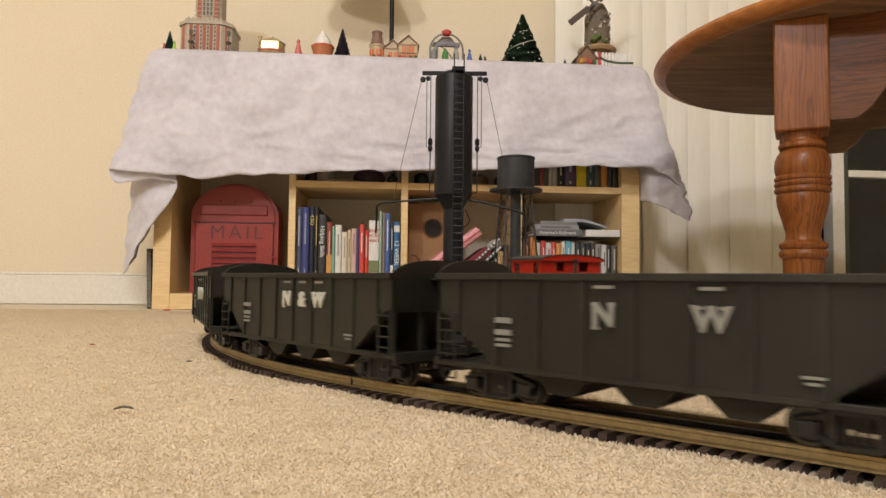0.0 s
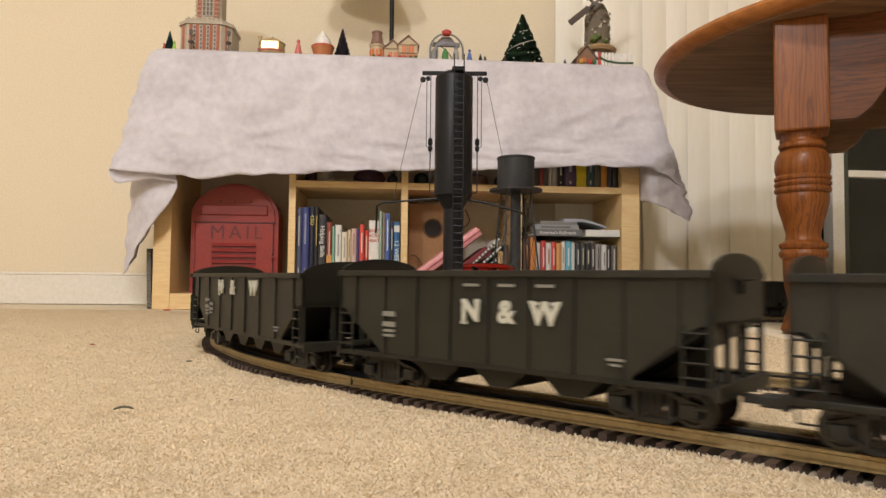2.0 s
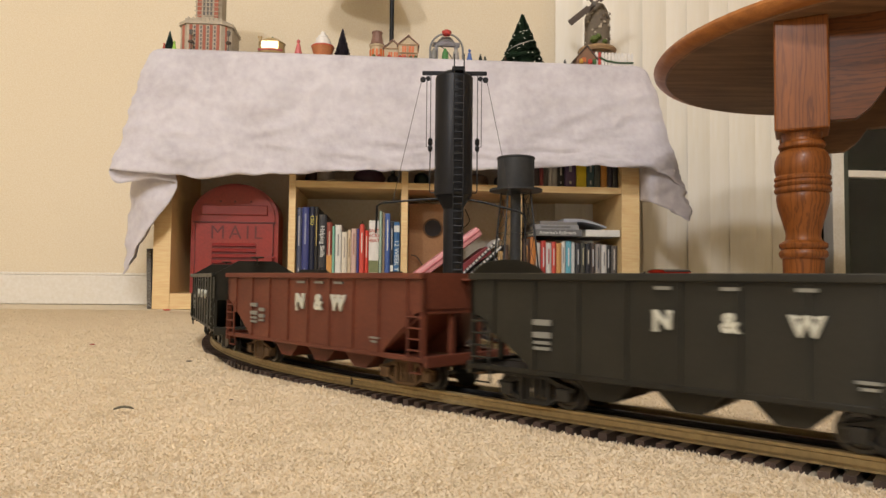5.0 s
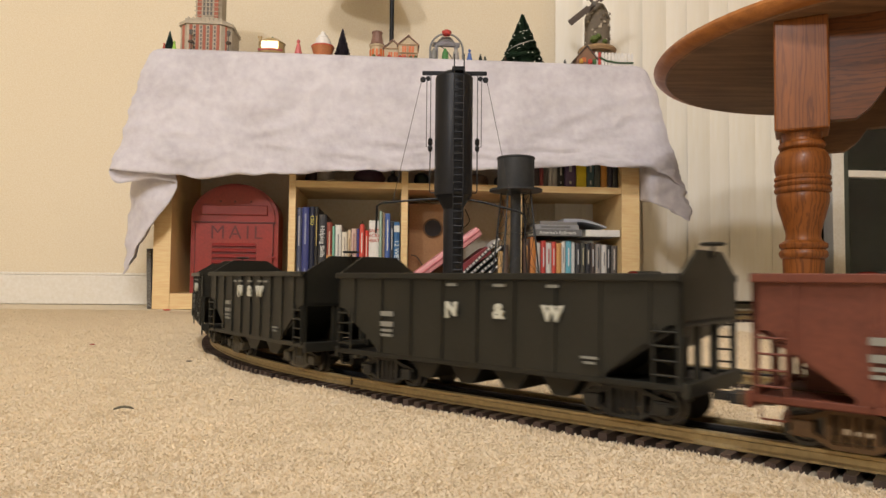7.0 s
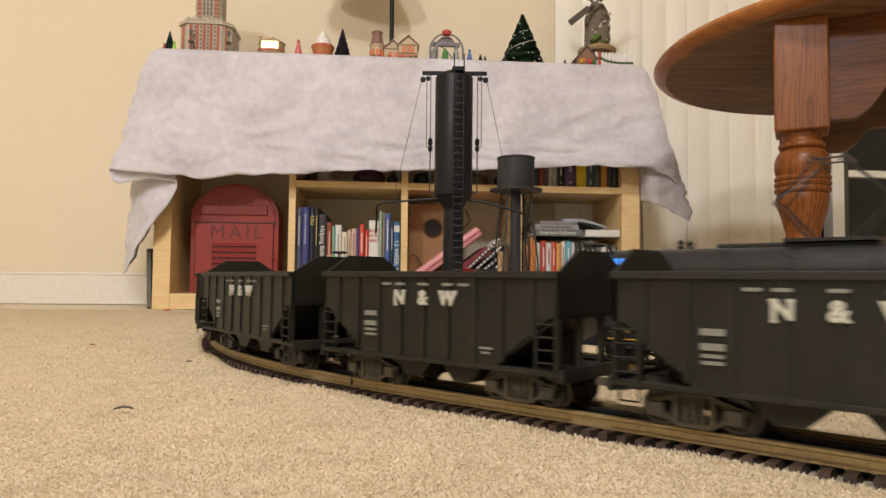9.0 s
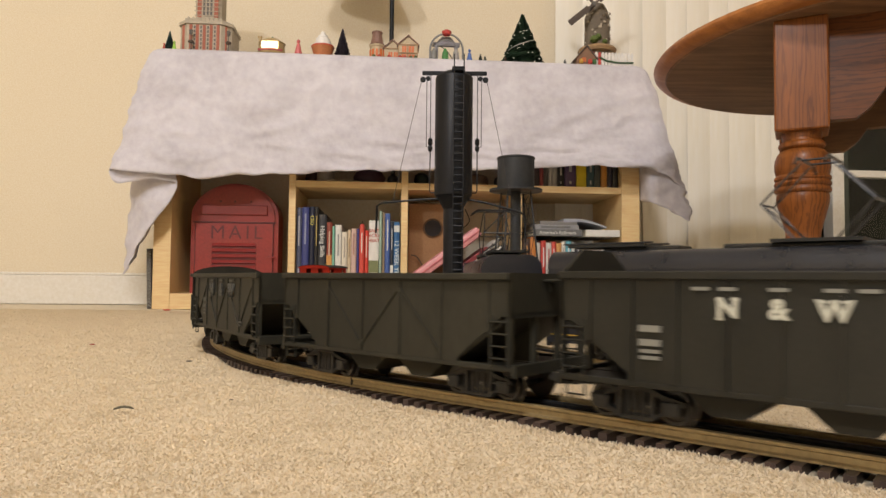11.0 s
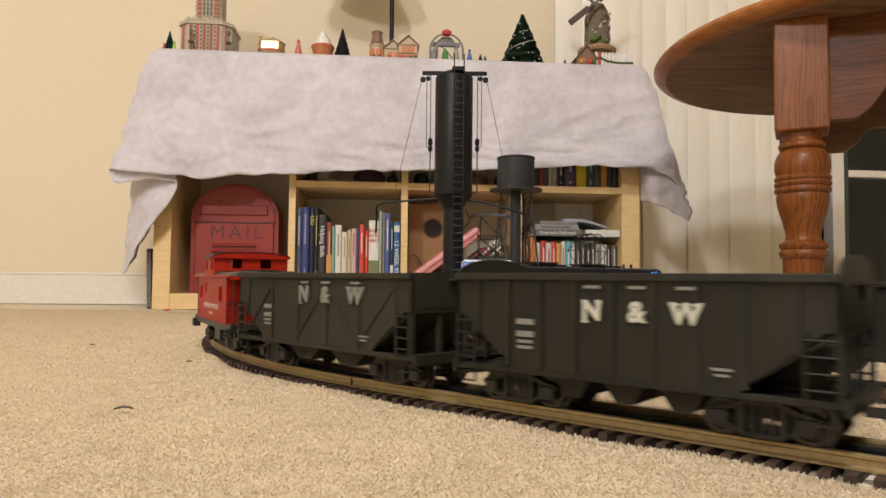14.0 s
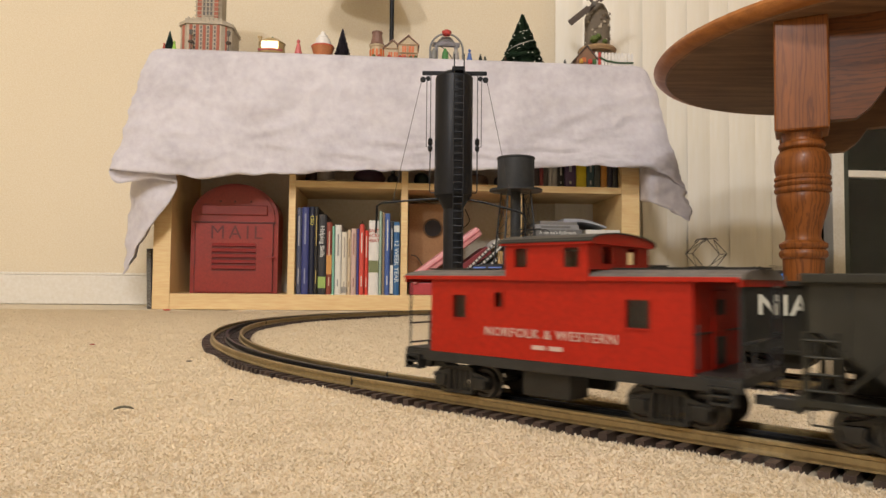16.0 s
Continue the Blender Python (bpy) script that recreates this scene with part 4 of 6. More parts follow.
def pantograph(parent, x, z):
    """A raised pantograph of thin rods on the roof."""
    bm = B()
    pan = part("pantograph", box(bm, (x - 0.030, -0.020, z), (x + 0.030, 0.020, z + 0.0025)), M_TRUCK, parent)
    bm = B()
    for side in (-0.016, 0.016):
        for e in (-1, 1):
            knee = (x + e * 0.037, side, z + 0.029)
            tube(bm, [(x + e * 0.014, side, z + 0.002), knee], 0.0008, 5)
            tube(bm, [knee, (x + e * 0.010, side * 0.8, z + 0.058)], 0.0008, 5)
    for e in (-1, 1):
        tube(bm, [(x + e * 0.037, -0.016, z + 0.029), (x + e * 0.037, 0.016, z + 0.029)], 0.0008, 5)
        tube(bm, [(x + e * 0.037, -0.016, z + 0.029), (x + e * 0.014, 0.016, z + 0.004)], 0.0006, 4)
        tube(bm, [(x + e * 0.037, 0.016, z + 0.029), (x + e * 0.010, -0.013, z + 0.058)], 0.0006, 4)
    part("arm_frame", bm, M_WIRE, pan)
    bm = B()
    for e in (-1, 1):
        tube(bm, [(x + e * 0.010, -0.030, z + 0.055), (x + e * 0.010, -0.022, z + 0.0605), (x + e * 0.010, 0.022, z + 0.0605), (x + e * 0.010, 0.030, z + 0.055)], 0.0011, 6)
    tube(bm, [(x - 0.010, -0.012, z + 0.0600), (x + 0.010, -0.012, z + 0.0600)], 0.0008, 5)
    tube(bm, [(x - 0.010, 0.012, z + 0.0600), (x + 0.010, 0.012, z + 0.0600)], 0.0008, 5)
    part("collector", bm, M_WIRE, pan)


def locomotive(label, pan):
    """One electric unit with its cab at the front (x forward), a rounded nose and two pantographs on the roof."""
    loco = thing("electric_locomotive", label, "locomotive", "units of the electric train")
    L, w, z0, z1 = 0.40, 0.032, 0.014, 0.0960
    front = L / 2 - 0.050
    def section(half, top, bottom=z0, n=9):
        pts = [(half, bottom), (half, top - 0.016)]
        for a in np.linspace(0, math.pi / 2, n):
            pts.append((half - 0.014 + 0.014 * math.cos(a), top - 0.016 + 0.016 * math.sin(a)))
        return pts + [(-p, q) for p, q in pts[::-1]]
    body = B()
    prism(body, section(w, z1), -L / 2 + 0.004, front, "x")
    part("body", body, M_LOCO, loco, smooth=True)
    # rounded nose
    bm = B()
    rings = []
    for i in range(8):
        a = i / 7
        x = front + 0.050 * math.sin(a * math.pi / 2)
        s = math.cos(a * math.pi / 2) ** 0.5 if a < 1 else 0.12
        s = max(s, 0.35)
        rings.append([bm.verts.new((x, y * s, z0 + (z - z0) * (0.55 + 0.45 * s))) for y, z in section(w, 0.0750)])
    for p, q in zip(rings, rings[1:]):
        for k in range(len(p)):
            bm.faces.new((p[k], p[(k + 1) % len(p)], q[(k + 1) % len(p)], q[k]))
    bm.faces.new(rings[-1])
    part("nose", bm, M_LOCO, loco, smooth=True)
    # cab windows: a band of lit panes, posts and roof brow
    cab_front = front + 0.017
    zb, zt = 0.0780, 0.0915
    bm = B()
    prism(bm, [(front - 0.001, zt), (front - 0.001, zb), (cab_front, zb), (cab_front - 0.008, zt)], -w + 0.0035, w - 0.0035)
    part("cab_interior", bm, M_CABGLOW, loco, "cab lit blue-white from inside")
    for side in (-1, 1):
        lo, hi = sorted((side * (w - 0.0036), side * (w - 0.0016)))
        part("cab_post", prism(B(), [(front + 0.002, zt), (front + 0.002, zb), (front + 0.0045, zb), (front + 0.0045, zt)], lo, hi), M_LOCO, loco)
        part("corner_post", prism(B(), [(cab_front - 0.0110, zt), (cab_front - 0.0030, zb), (cab_front + 0.0012, zb), (cab_front - 0.0068, zt)], lo, hi), M_LOCO, loco)
        q = sorted((side * (w + 0.0001), side * (w - 0.0005)))
        pane = part("side_window", box(B(), (front - 0.020, q[0], zb - 0.001), (front - 0.003, q[1], zt - 0.003)), M_CABSIDE, loco, "blue lit side window")
        part("window_post", box(B(), (front - 0.0120, min(q[0], side * (w + 0.0008)), zb - 0.002), (front - 0.0105, max(q[1], side * (w + 0.0008)), zt - 0.003)), M_LOCO, loco)
    part("centre_post", prism(B(), [(cab_front - 0.0085, zt), (cab_front - 0.0005, zb), (cab_front + 0.0014, zb), (cab_front - 0.0066, zt)], -0.0022, 0.0022), M_LOCO, loco)
    part("cab_roof", prism(B(), [(front - 0.002, zt), (cab_front - 0.006, zt - 0.0004), (cab_front - 0.007, zt + 0.0015), (front - 0.002, z1 - 0.0005)], -w + 0.004, w - 0.004), M_LOCO, loco)
    # glowing spot: a lamp that also stands in for the windshield's white highlight
    part("cab_lamp", lathe(B(), [(0, -0.0035), (0.0032, -0.001), (0.0032, 0.001), (0, 0.0035)], 10, (cab_front - 0.004, -0.012, 0.0855)), M_CABLAMP_GLINT, loco, "white cab lamp and windshield highlight")
    part("cab_sill", box(B(), (front - 0.001, -w + 0.002, zb - 0.0022), (cab_front + 0.0015, w - 0.002, zb + 0.0002), 0.0005), M_LOCO, loco)
    for side in (-1, 1):
        y0, y1 = sorted((side * w, side * (w + 0.0005)))
        for z, t in ((0.0275, 0.0013), (0.0210, 0.0007)):
            part("stripe", box(B(), (-L / 2 + 0.006, y0, z), (front, y1, z + t)), M_YELLOW, loco, "yellow side stripe")
        part("emblem", box(B(), (front - 0.045, y0, 0.036), (front - 0.039, y1, 0.043)), M_YELLOW, loco, "plain yellow emblem")
        for k in range(5):
            x = -0.13 + 0.045 * k
            for j in range(4):
                part("grille_slat", box(B(), (x, y0, 0.052 + 0.004 * j), (x + 0.028, max(y1, y0 + 0.0012), 0.0540 + 0.004 * j)), M_LOCO, loco)
    for x, lx in ((-0.115, 0.07), (0.01, 0.11)):
        part("roof_hatch", box(B(), (x - lx / 2, -0.014, z1 - 0.0005), (x + lx / 2, 0.014, z1 + 0.0035), 0.0012), M_TRUCK, loco)
    pantograph(loco, front - pan, z1 + 0.0035)
    folded = part("folded_pantograph", box(B(), (-L / 2 + 0.018, -0.020, z1 + 0.003), (-L / 2 + 0.092, 0.020, z1 + 0.0055)), M_TRUCK, loco, "lowered pantograph lying flat")
    for y in (-0.016, 0.016):
        part("arm", tube(B(), [(-L / 2 + 0.012, y, z1 + 0.0065), (-L / 2 + 0.098, y, z1 + 0.0065)], 0.0009, 5), M_WIRE, folded)
    for y in (-0.010, 0.010):
        part("roof_insulator", lathe(B(), [(0.002, 0), (0.003, 0.002), (0.002, 0.004), (0.003, 0.006), (0.001, 0.008)], 10, (front - 0.055, y, z1)), M_TRUCK, loco)
    part("underframe", box(B(), (-0.07, -0.022, 0.004), (0.07, 0.022, z0)), M_TRUCK, loco)
    for e in (-1, 1):
        truck(loco, e * 0.125, M_TRUCK, base=0.052, r=0.0095)
    coupler(loco, -L / 2, -1, M_TRUCK)
    part("buffer_beam", box(B(), (-L / 2, -0.028, 0.010), (-L / 2 + 0.004, 0.028, 0.070), 0.001), M_LOCO, loco)
    return loco


def electric_train():
    lead = locomotive("black streamlined electric locomotive with raised pantographs, lit cab", 0.165)
    rear = locomotive("black electric locomotive running backwards, blue lit cab", 0.129)
    turn = pose(0, 0, 0, 0, 0, 180)
    for o in rear.children:
        if o.name.startswith("truck"):
            continue
        o.matrix_basis = turn @ o.matrix_basis
    base = -run(8.62)
    SECOND.append((lead, 0.125, base - 0.155))
    SECOND.append((rear, 0.125, base - run(12.0) + run(8.62) + 0.155))
    back = base - run(12.0) + run(8.62) - 0.055
    for k in range(6):
        car = hopper(0.262, M_HOPPER, None, "black hopper car behind the electric locomotives", bays=3, peak="", coal=False, height=0.0700)
        if k == 2:
            for side in (-1, 1):
                part("lettering", written("NIA", 0.0195, M_LETTER, bold=0.03, spacing=1.1), M_LETTER, car, m=pose(0.043, side * 0.0386, 0.053, 0, 0, 0 if side < 0 else 180))
        back -= 0.262
        SECOND.append((car, 0.082, back + 0.131))
    tail = caboose("red caboose with railings at the end of the electric train", "cabooses")
    SECOND.append((tail, 0.0640, 0.18))


# ---- lineside models ----
def standpipe():
    """A tall black water tank on a stem, with two swinging spouts, chains and a ladder."""
    t = thing("standpipe_model", "tall black model water tank with two spouts, standing on carpet", "model water tank", m=pose(0.0121, 0.85, 0))
    part("base", lathe(B(), [(0.030, 0), (0.030, 0.004), (0.020, 0.008), (0.013, 0.010)], 24), M_BLACK, t, smooth=True)
    part("stem", lathe(B(), [(0.0122, 0.008), (0.0122, 0.169)], 20), M_BLACK, t, smooth=True)
    part("cone", lathe(B(), [(0.0122, 0.168), (0.0150, 0.1735), (0.0215, 0.1835), (0.0235, 0.187)], 28), M_BLACK, t, smooth=True)
    part("tank", lathe(B(), [(0.0235, 0.185), (0.0238, 0.187), (0.0238, 0.334), (0.0225, 0.337), (0.012, 0.343), (0, 0.345)], 32), M_BLACK, t, smooth=True)
    part("top_hatch", box(B(), (-0.003, -0.026, 0.3375), (0.013, 0.000, 0.3430), 0.001), M_BLACK, t)
    y = -0.0262
    for x in (-0.0035, 0.0085):
        part("ladder_rail", tube(B(), [(x + 0.0032, y, 0.010), (x + 0.0032, y, 0.358)], 0.0008, 6), M_BLACK, t)
    for k in range(38):
        z = 0.012 + 0.0089 * k
        part("rung", tube(B(), [(-0.0003, y, z), (0.0117, y, z)], 0.0006, 5), M_BLACK, t)
    part("bracket_beam", box(B(), (-0.0405, -0.002, 0.3390), (0.0415, 0.002, 0.3440), 0.0008), M_BLACK, t)
    for side in (-1, 1):
        x = side * 0.039
        part("pulley", lathe(B(), [(0.0, -0.0012), (0.0036, -0.001), (0.0030, 0), (0.0036, 0.001), (0, 0.0012)], 14, (x + side * 0.0005, -0.004, 0.3320), "y"), M_BLACK, t, smooth=True)
        part("pulley", lathe(B(), [(0.0, -0.0012), (0.0030, -0.001), (0.0025, 0), (0.0030, 0.001), (0, 0.0012)], 14, (side * 0.033, -0.004, 0.3335), "y"), M_BLACK, t, smooth=True)
        bm = B()
        tube(bm, [(side * 0.0295, -0.004, 0.340), (side * 0.0295, -0.004, 0.255)], 0.0006, 5)
        tube(bm, [(side * 0.0345, -0.004, 0.331), (side * 0.0345, -0.004, 0.247), (side * 0.0300, -0.004, 0.2445)], 0.0005, 5)
        part("chain", bm, M_WIRE, t)
        part("counterweight", lathe(B(), [(0.0008, 0.240), (0.0026, 0.242), (0.0030, 0.246), (0.0016, 0.248), (0.0030, 0.250), (0.0028, 0.256), (0.0008, 0.258)], 12, (side * 0.0295, -0.004, 0)), M_BLACK, t, smooth=True)
        bm = B()
        tube(bm, [(side * 0.0295, -0.004, 0.241), (side * 0.0297, -0.004, 0.192), (side * 0.0285, -0.004, 0.1885), (side * 0.0180, -0.004, 0.1885)], 0.0008, 5)
        part("weight_rod", bm, M_BLACK, t)
        tip = -0.0945 if side < 0 else 0.0890
        drop = 0.1745 if side < 0 else 0.1645
        bm = B()
        tube(bm, [(side * 0.0100, -0.004, 0.1815), (side * 0.040, -0.006, 0.1795 - (0 if side < 0 else 0.003)), (tip + side * -0.006, -0.010, drop), (tip, -0.011, drop - 0.004), (tip + side * 0.001, -0.011, drop - 0.038)], 0.0013, 8)
        part("spout", bm, M_BLACK, t, smooth=True)
        part("spout_cable", tube(B(), [(x + side * 0.002, -0.004, 0.3315), (side * 0.075, -0.009, drop + 0.003)], 0.00045, 4), M_WIRE, t)
    return t


def water_tower():
    """A round dark tank on lattice legs."""
    t = thing("water_tower_model", "dark grey model water tower on thin lattice legs", "model water tower", m=pose(0.1337, 1.25, 0))
    part("tank", lathe(B(), [(0.0, 0.246), (0.0335, 0.247), (0.0342, 0.250), (0.0342, 0.303), (0.0355, 0.304), (0.0355, 0.3065), (0.0335, 0.3075), (0.0, 0.314)], 36), M_GREYBLACK, t, smooth=True)
    part("balcony", lathe(B(), [(0.0330, 0.2435), (0.0490, 0.2440), (0.0490, 0.2475), (0.0330, 0.2480)], 36), M_GREYBLACK, t)
    part("riser_pipe", lathe(B(), [(0.0105, 0.0), (0.0095, 0.244)], 18), M_GREYBLACK, t, smooth=True)
    feet = []
    for k in range(4):
        a = math.pi / 4 + math.pi / 2 * k + 0.2
        top, foot = Vector((0.030 * math.cos(a), 0.030 * math.sin(a), 0.245)), Vector((0.058 * math.cos(a), 0.058 * math.sin(a), 0.0))
        feet.append((foot, top))
        part("leg", tube(B(), [foot, top], 0.0016, 6), M_GREYBLACK, t)
    for k in range(4):
        (f0, t0), (f1, t1) = feet[k], feet[(k + 1) % 4]
        bm = B()
        for lo, hi in ((0.05, 0.36), (0.36, 0.68), (0.68, 0.98)):
            tube(bm, [f0.lerp(t0, lo), f1.lerp(t1, hi)], 0.0006, 4)
            tube(bm, [f1.lerp(t1, lo), f0.lerp(t0, hi)], 0.0006, 4)
            tube(bm, [f0.lerp(t0, hi), f1.lerp(t1, hi)], 0.0007, 4)
        part("bracing", bm, M_GREYBLACK, t)
    return t


# ---- the oak table ----
def table():
    t = thing("side_table", "round varnished oak table with turned legs and shaped apron", "table")
    c = Vector((0.84, 1.28))
    bm = B()
    lathe(bm, [(0.0, 0.500), (0.405, 0.500), (0.413, 0.503), (0.420, 0.510), (0.421, 0.515), (0.417, 0.522), (0.405, 0.526), (0.0, 0.526)], 96, (c.x, c.y, 0))
    part("tabletop", bm, M_OAK_TOP, t, smooth=True)
    part("top_underside", lathe(B(), [(0.0, 0.497), (0.395, 0.497), (0.398, 0.4995), (0.0, 0.4995)], 64, (c.x, c.y, 0)), M_OAK_UNDER_SHADE, t, "duller oak underside of the top")
    side_dir, front_dir = Vector((0.467, 0.884)), Vector((0.884, -0.467))
    turn = math.degrees(math.atan2(front_dir.y, front_dir.x)) + 22
    leg0 = Vector((0.5745, 1.08))
    prof = [(0.030, 0.0), (0.034, 0.006), (0.030, 0.020), (0.022, 0.045), (0.028, 0.075), (0.0300, 0.100), (0.0302, 0.1185), (0.0325, 0.1195), (0.0352, 0.1230), (0.0352, 0.1290), (0.0325, 0.1325), (0.0318, 0.1335), (0.0330, 0.1345),
            (0.0352, 0.1380), (0.0350, 0.1425), (0.0300, 0.1460), (0.0268, 0.1480), (0.0252, 0.1540), (0.0258, 0.1620), (0.0290, 0.1740), (0.0335, 0.1900), (0.0372, 0.2040), (0.0384, 0.2140), (0.0378, 0.2200), (0.0370, 0.2225),
            (0.0395, 0.2235), (0.0412, 0.2260), (0.0412, 0.2295), (0.0392, 0.2320), (0.0388, 0.2330), (0.0412, 0.2355), (0.0416, 0.2385), (0.0396, 0.2415), (0.0392, 0.2425), (0.0412, 0.2445), (0.0412, 0.2480), (0.0390, 0.2505),
            (0.0384, 0.2515), (0.0404, 0.2600), (0.0408, 0.2680), (0.0396, 0.2770), (0.0366, 0.2850), (0.0322, 0.2905), (0.0292, 0.2925), (0.0310, 0.2940), (0.0340, 0.2965), (0.0346, 0.3000), (0.0330, 0.3035), (0.0292, 0.3060), (0.0282, 0.3100), (0.0300, 0.3200)]
    spots = [leg0, leg0 + front_dir * 0.38, leg0 + side_dir * 0.30, leg0 + front_dir * 0.38 + side_dir * 0.30]
    for p in spots:
        leg = part("leg", lathe(B(), prof, 40, (0, 0, 0)), M_OAK, t, m=Matrix.Translation((p.x, p.y, 0)), smooth=True)
        part("leg_block", box(B(), (-0.0385, -0.0385, 0.319), (0.0385, 0.0385, 0.497), 0.003), M_OAK, leg, m=pose(0, 0, 0, 0, 0, turn - 22))
    # aprons with a curved lower edge; back and right ones have shade painted in
    for a, d in ((spots[0], front_dir), (spots[2], front_dir), (spots[0], side_dir), (spots[1], side_dir)):
        n = 0.38 if d == front_dir else 0.30
        lower = []
        for k in range(17):
            u = k / 16
            e = min(u, 1 - u)
            z = 0.336 + (0.042 * min(1, max(0, (e - 0.16) / 0.08)))
            lower.append((0.036 + (n - 0.072) * u, z))
        outline = lower + [(n - 0.036, 0.497), (0.036, 0.497)]
        ang = math.degrees(math.atan2(d.y, d.x))
        part("apron", prism(B(), outline, -0.011, 0.011), M_OAK_SIDE if a == spots[0] else M_OAK_UNDER_SHADE, t, m=pose(a.x, a.y, 0, 0, 0, ang))
    return t


# ---- the long coal train ----
SECOND = []                                # vehicles of the electric train: vehicle, half its truck distance, place at the start


def gone(t):
    """Metres that the coal train has gone: it slows a little between its fourth and seventh second."""
    if t <= 4.0:
        return 0.230 * t
    u = min(t, 6.5) - 4.0
    return 0.92 + 0.230 * u - 0.0034 * u * u + 0.213 * max(0.0, t - 6.5)


REF = 0.0                                  # the point of the outer loop at which the gaps between cars are timed
GAPS = [0.127, 1.30, 2.51, 3.83, 5.02, 6.31, 7.56, 8.61, 9.63, 10.745, 11.86, 13.01, 14.07, 15.22]
CARS = []                                  # vehicle, metres gone when its middle passes REF, half the distance between its trucks


def trucks_of(car):
    return [o for o in car.children if o.name.startswith("truck")]


def coal_train():
    ends = [GAPS[0] - 1.2] + GAPS
    looks = {
        0: dict(spread=(-0.026, 0.0, 0.026), size=0.0120, shift=0.011, rise=0.0525, peak="arch", no_and=True),
        1: dict(spread=(-0.022, 0.0, 0.022), size=0.0112, shift=0.0145, rise=0.0535, peak="arch"),
        2: dict(spread=(-0.0245, 0.0, 0.0245), size=0.0128, shift=0.014, rise=0.0515, peak="arch", height=0.0740),
        3: dict(spread=(-0.033, 0.0, 0.053), size=0.0130, shift=-0.013, rise=0.0600, ribs=8, peak="arch", bays=4, extra_marks=True),
        4: dict(spread=(-0.030, 0.0, 0.030), size=0.0090, shift=0.023, rise=0.0515, peak="arch"),
        5: dict(brown=True, spread=(-0.024, 0.0, 0.024), size=0.0115, shift=0.0155, rise=0.0520, peak="", bays=3, extra_marks=True),
        6: dict(spread=(-0.034, 0.0, 0.034), size=0.0085, shift=0.017, rise=0.0520, peak="peak", bays=4),
        7: dict(spread=(-0.0205, 0.0, 0.0205), size=0.0090, shift=0.0, rise=0.0580, peak="peak", bays=2, extra_bars=True, tan=True, height=0.0735),
        8: dict(spread=(-0.0195, 0.0, 0.0195), size=0.0090, rise=0.0580, peak="peak", bays=2, extra_bars=True, tan=True, height=0.0735),
        9: dict(spread=(-0.0205, 0.0, 0.0205), size=0.0090, rise=0.0580, peak="peak", bays=2, extra_bars=True, height=0.0735),
        10: dict(old=True, plain=True, offset_side=True, ribs=6, peak="", bays=2, coal=True),
        11: dict(old=True, spread=(-0.033, 0.0, 0.033), size=0.0120, rise=0.0575, offset_side=True, ribs=6, peak="", bays=2),
        12: dict(spread=(-0.0235, 0.0, 0.0235), size=0.0102, shift=0.013, rise=0.0545, peak="arch"),
        13: dict(old=True, worn=True, spread=(-0.027, 0.0, 0.034), size=0.0120, shift=0.018, rise=0.0575, offset_side=True, ribs=6, peak="", bays=2),
    }
    for k in range(14):
        q = dict(looks[k])
        length = gone(ends[k + 1]) - gone(ends[k])
        brown, old, plain, worn, tan = (q.pop(n, False) for n in ("brown", "old", "plain", "worn", "tan"))
        mat = M_BROWN if brown else (M_HOPPER_OLD if old else M_HOPPER)
        letter = M_LETTER_WORN if k == 0 else None if plain else (M_LETTER_WORN if worn else (M_LETTER_OLD if old else M_LETTER))
        words = ("oxide-red hopper car with white lettering on the track" if brown else
                 "faded grey-black hopper car without lettering, diagonal braces" if plain else
                 "faded grey-black hopper car with dull worn lettering" if old else
                 "black ribbed hopper car with white slab lettering on the track" if not q.get("offset_side") else
                 "black smooth-sided hopper car with uneven white lettering")
        car = hopper(length, mat, letter, words, truck_mat=M_RUST if brown else (M_TRUCK_TAN if tan else None), **q)
        CARS.append((car, (gone(ends[k]) + gone(ends[k + 1])) / 2, (length - 0.030) / 2 - 0.034))


def run(t):
    """Metres that the electric train has gone on the inner loop: it speeds up, then slows twice."""
    knots = ((0, 0.186), (4.0, 0.19), (7.5, 0.262), (9.3, 0.262), (11.0, 0.205), (12.3, 0.20), (12.9, 0.142), (16.0, 0.148))
    far, step = 0.0, 0.05
    at = 0.0
    while at < t - 1e-6:
        for (t0, v0), (t1, v1) in zip(knots, knots[1:]):
            if t0 <= at < t1:
                far += step * (v0 + (v1 - v0) * (at - t0) / (t1 - t0))
        at += step
    return far


def motions():
    times = [0.25 * i for i in range(65)]
    for car, mid, half in CARS:
        run_vehicle(OUTER, car, half, [(t, REF - gone(t) + mid) for t in times], True)
    for car, half, start in SECOND:
        run_vehicle(INNER, car, half, [(t, start + run(t)) for t in times], False)


def run_vehicle(loop, car, half, rows, against):
    """Key a vehicle whose two trucks follow the loop; against: it runs against the loop's count."""
    way = -1 if against else 1
    body, turns = [], [[], []]
    for t, s in rows:
        (a, ha), (b, hb) = loop.at(s + way * half), loop.at(s - way * half)
        d = a - b
        yaw = math.atan2(d.y, d.x)
        c = (a + b) / 2
        body.append((t, pose(c.x, c.y, RAIL_TOP, 0, 0, math.degrees(yaw))))
        for k, h in ((0, ha), (1, hb)):
            rel = (h + (math.pi if against else 0) - yaw + math.pi) % (2 * math.pi) - math.pi
            turns[k].append((t, math.degrees(rel)))
    walk(car, body)
    bogies = sorted(trucks_of(car), key=lambda o: -o.location.x)
    for o, rows2 in zip(bogies, turns):
        x = o.location.x
        walk(o, [(t, pose(x, 0, 0, 0, 0, r)) for t, r in rows2])




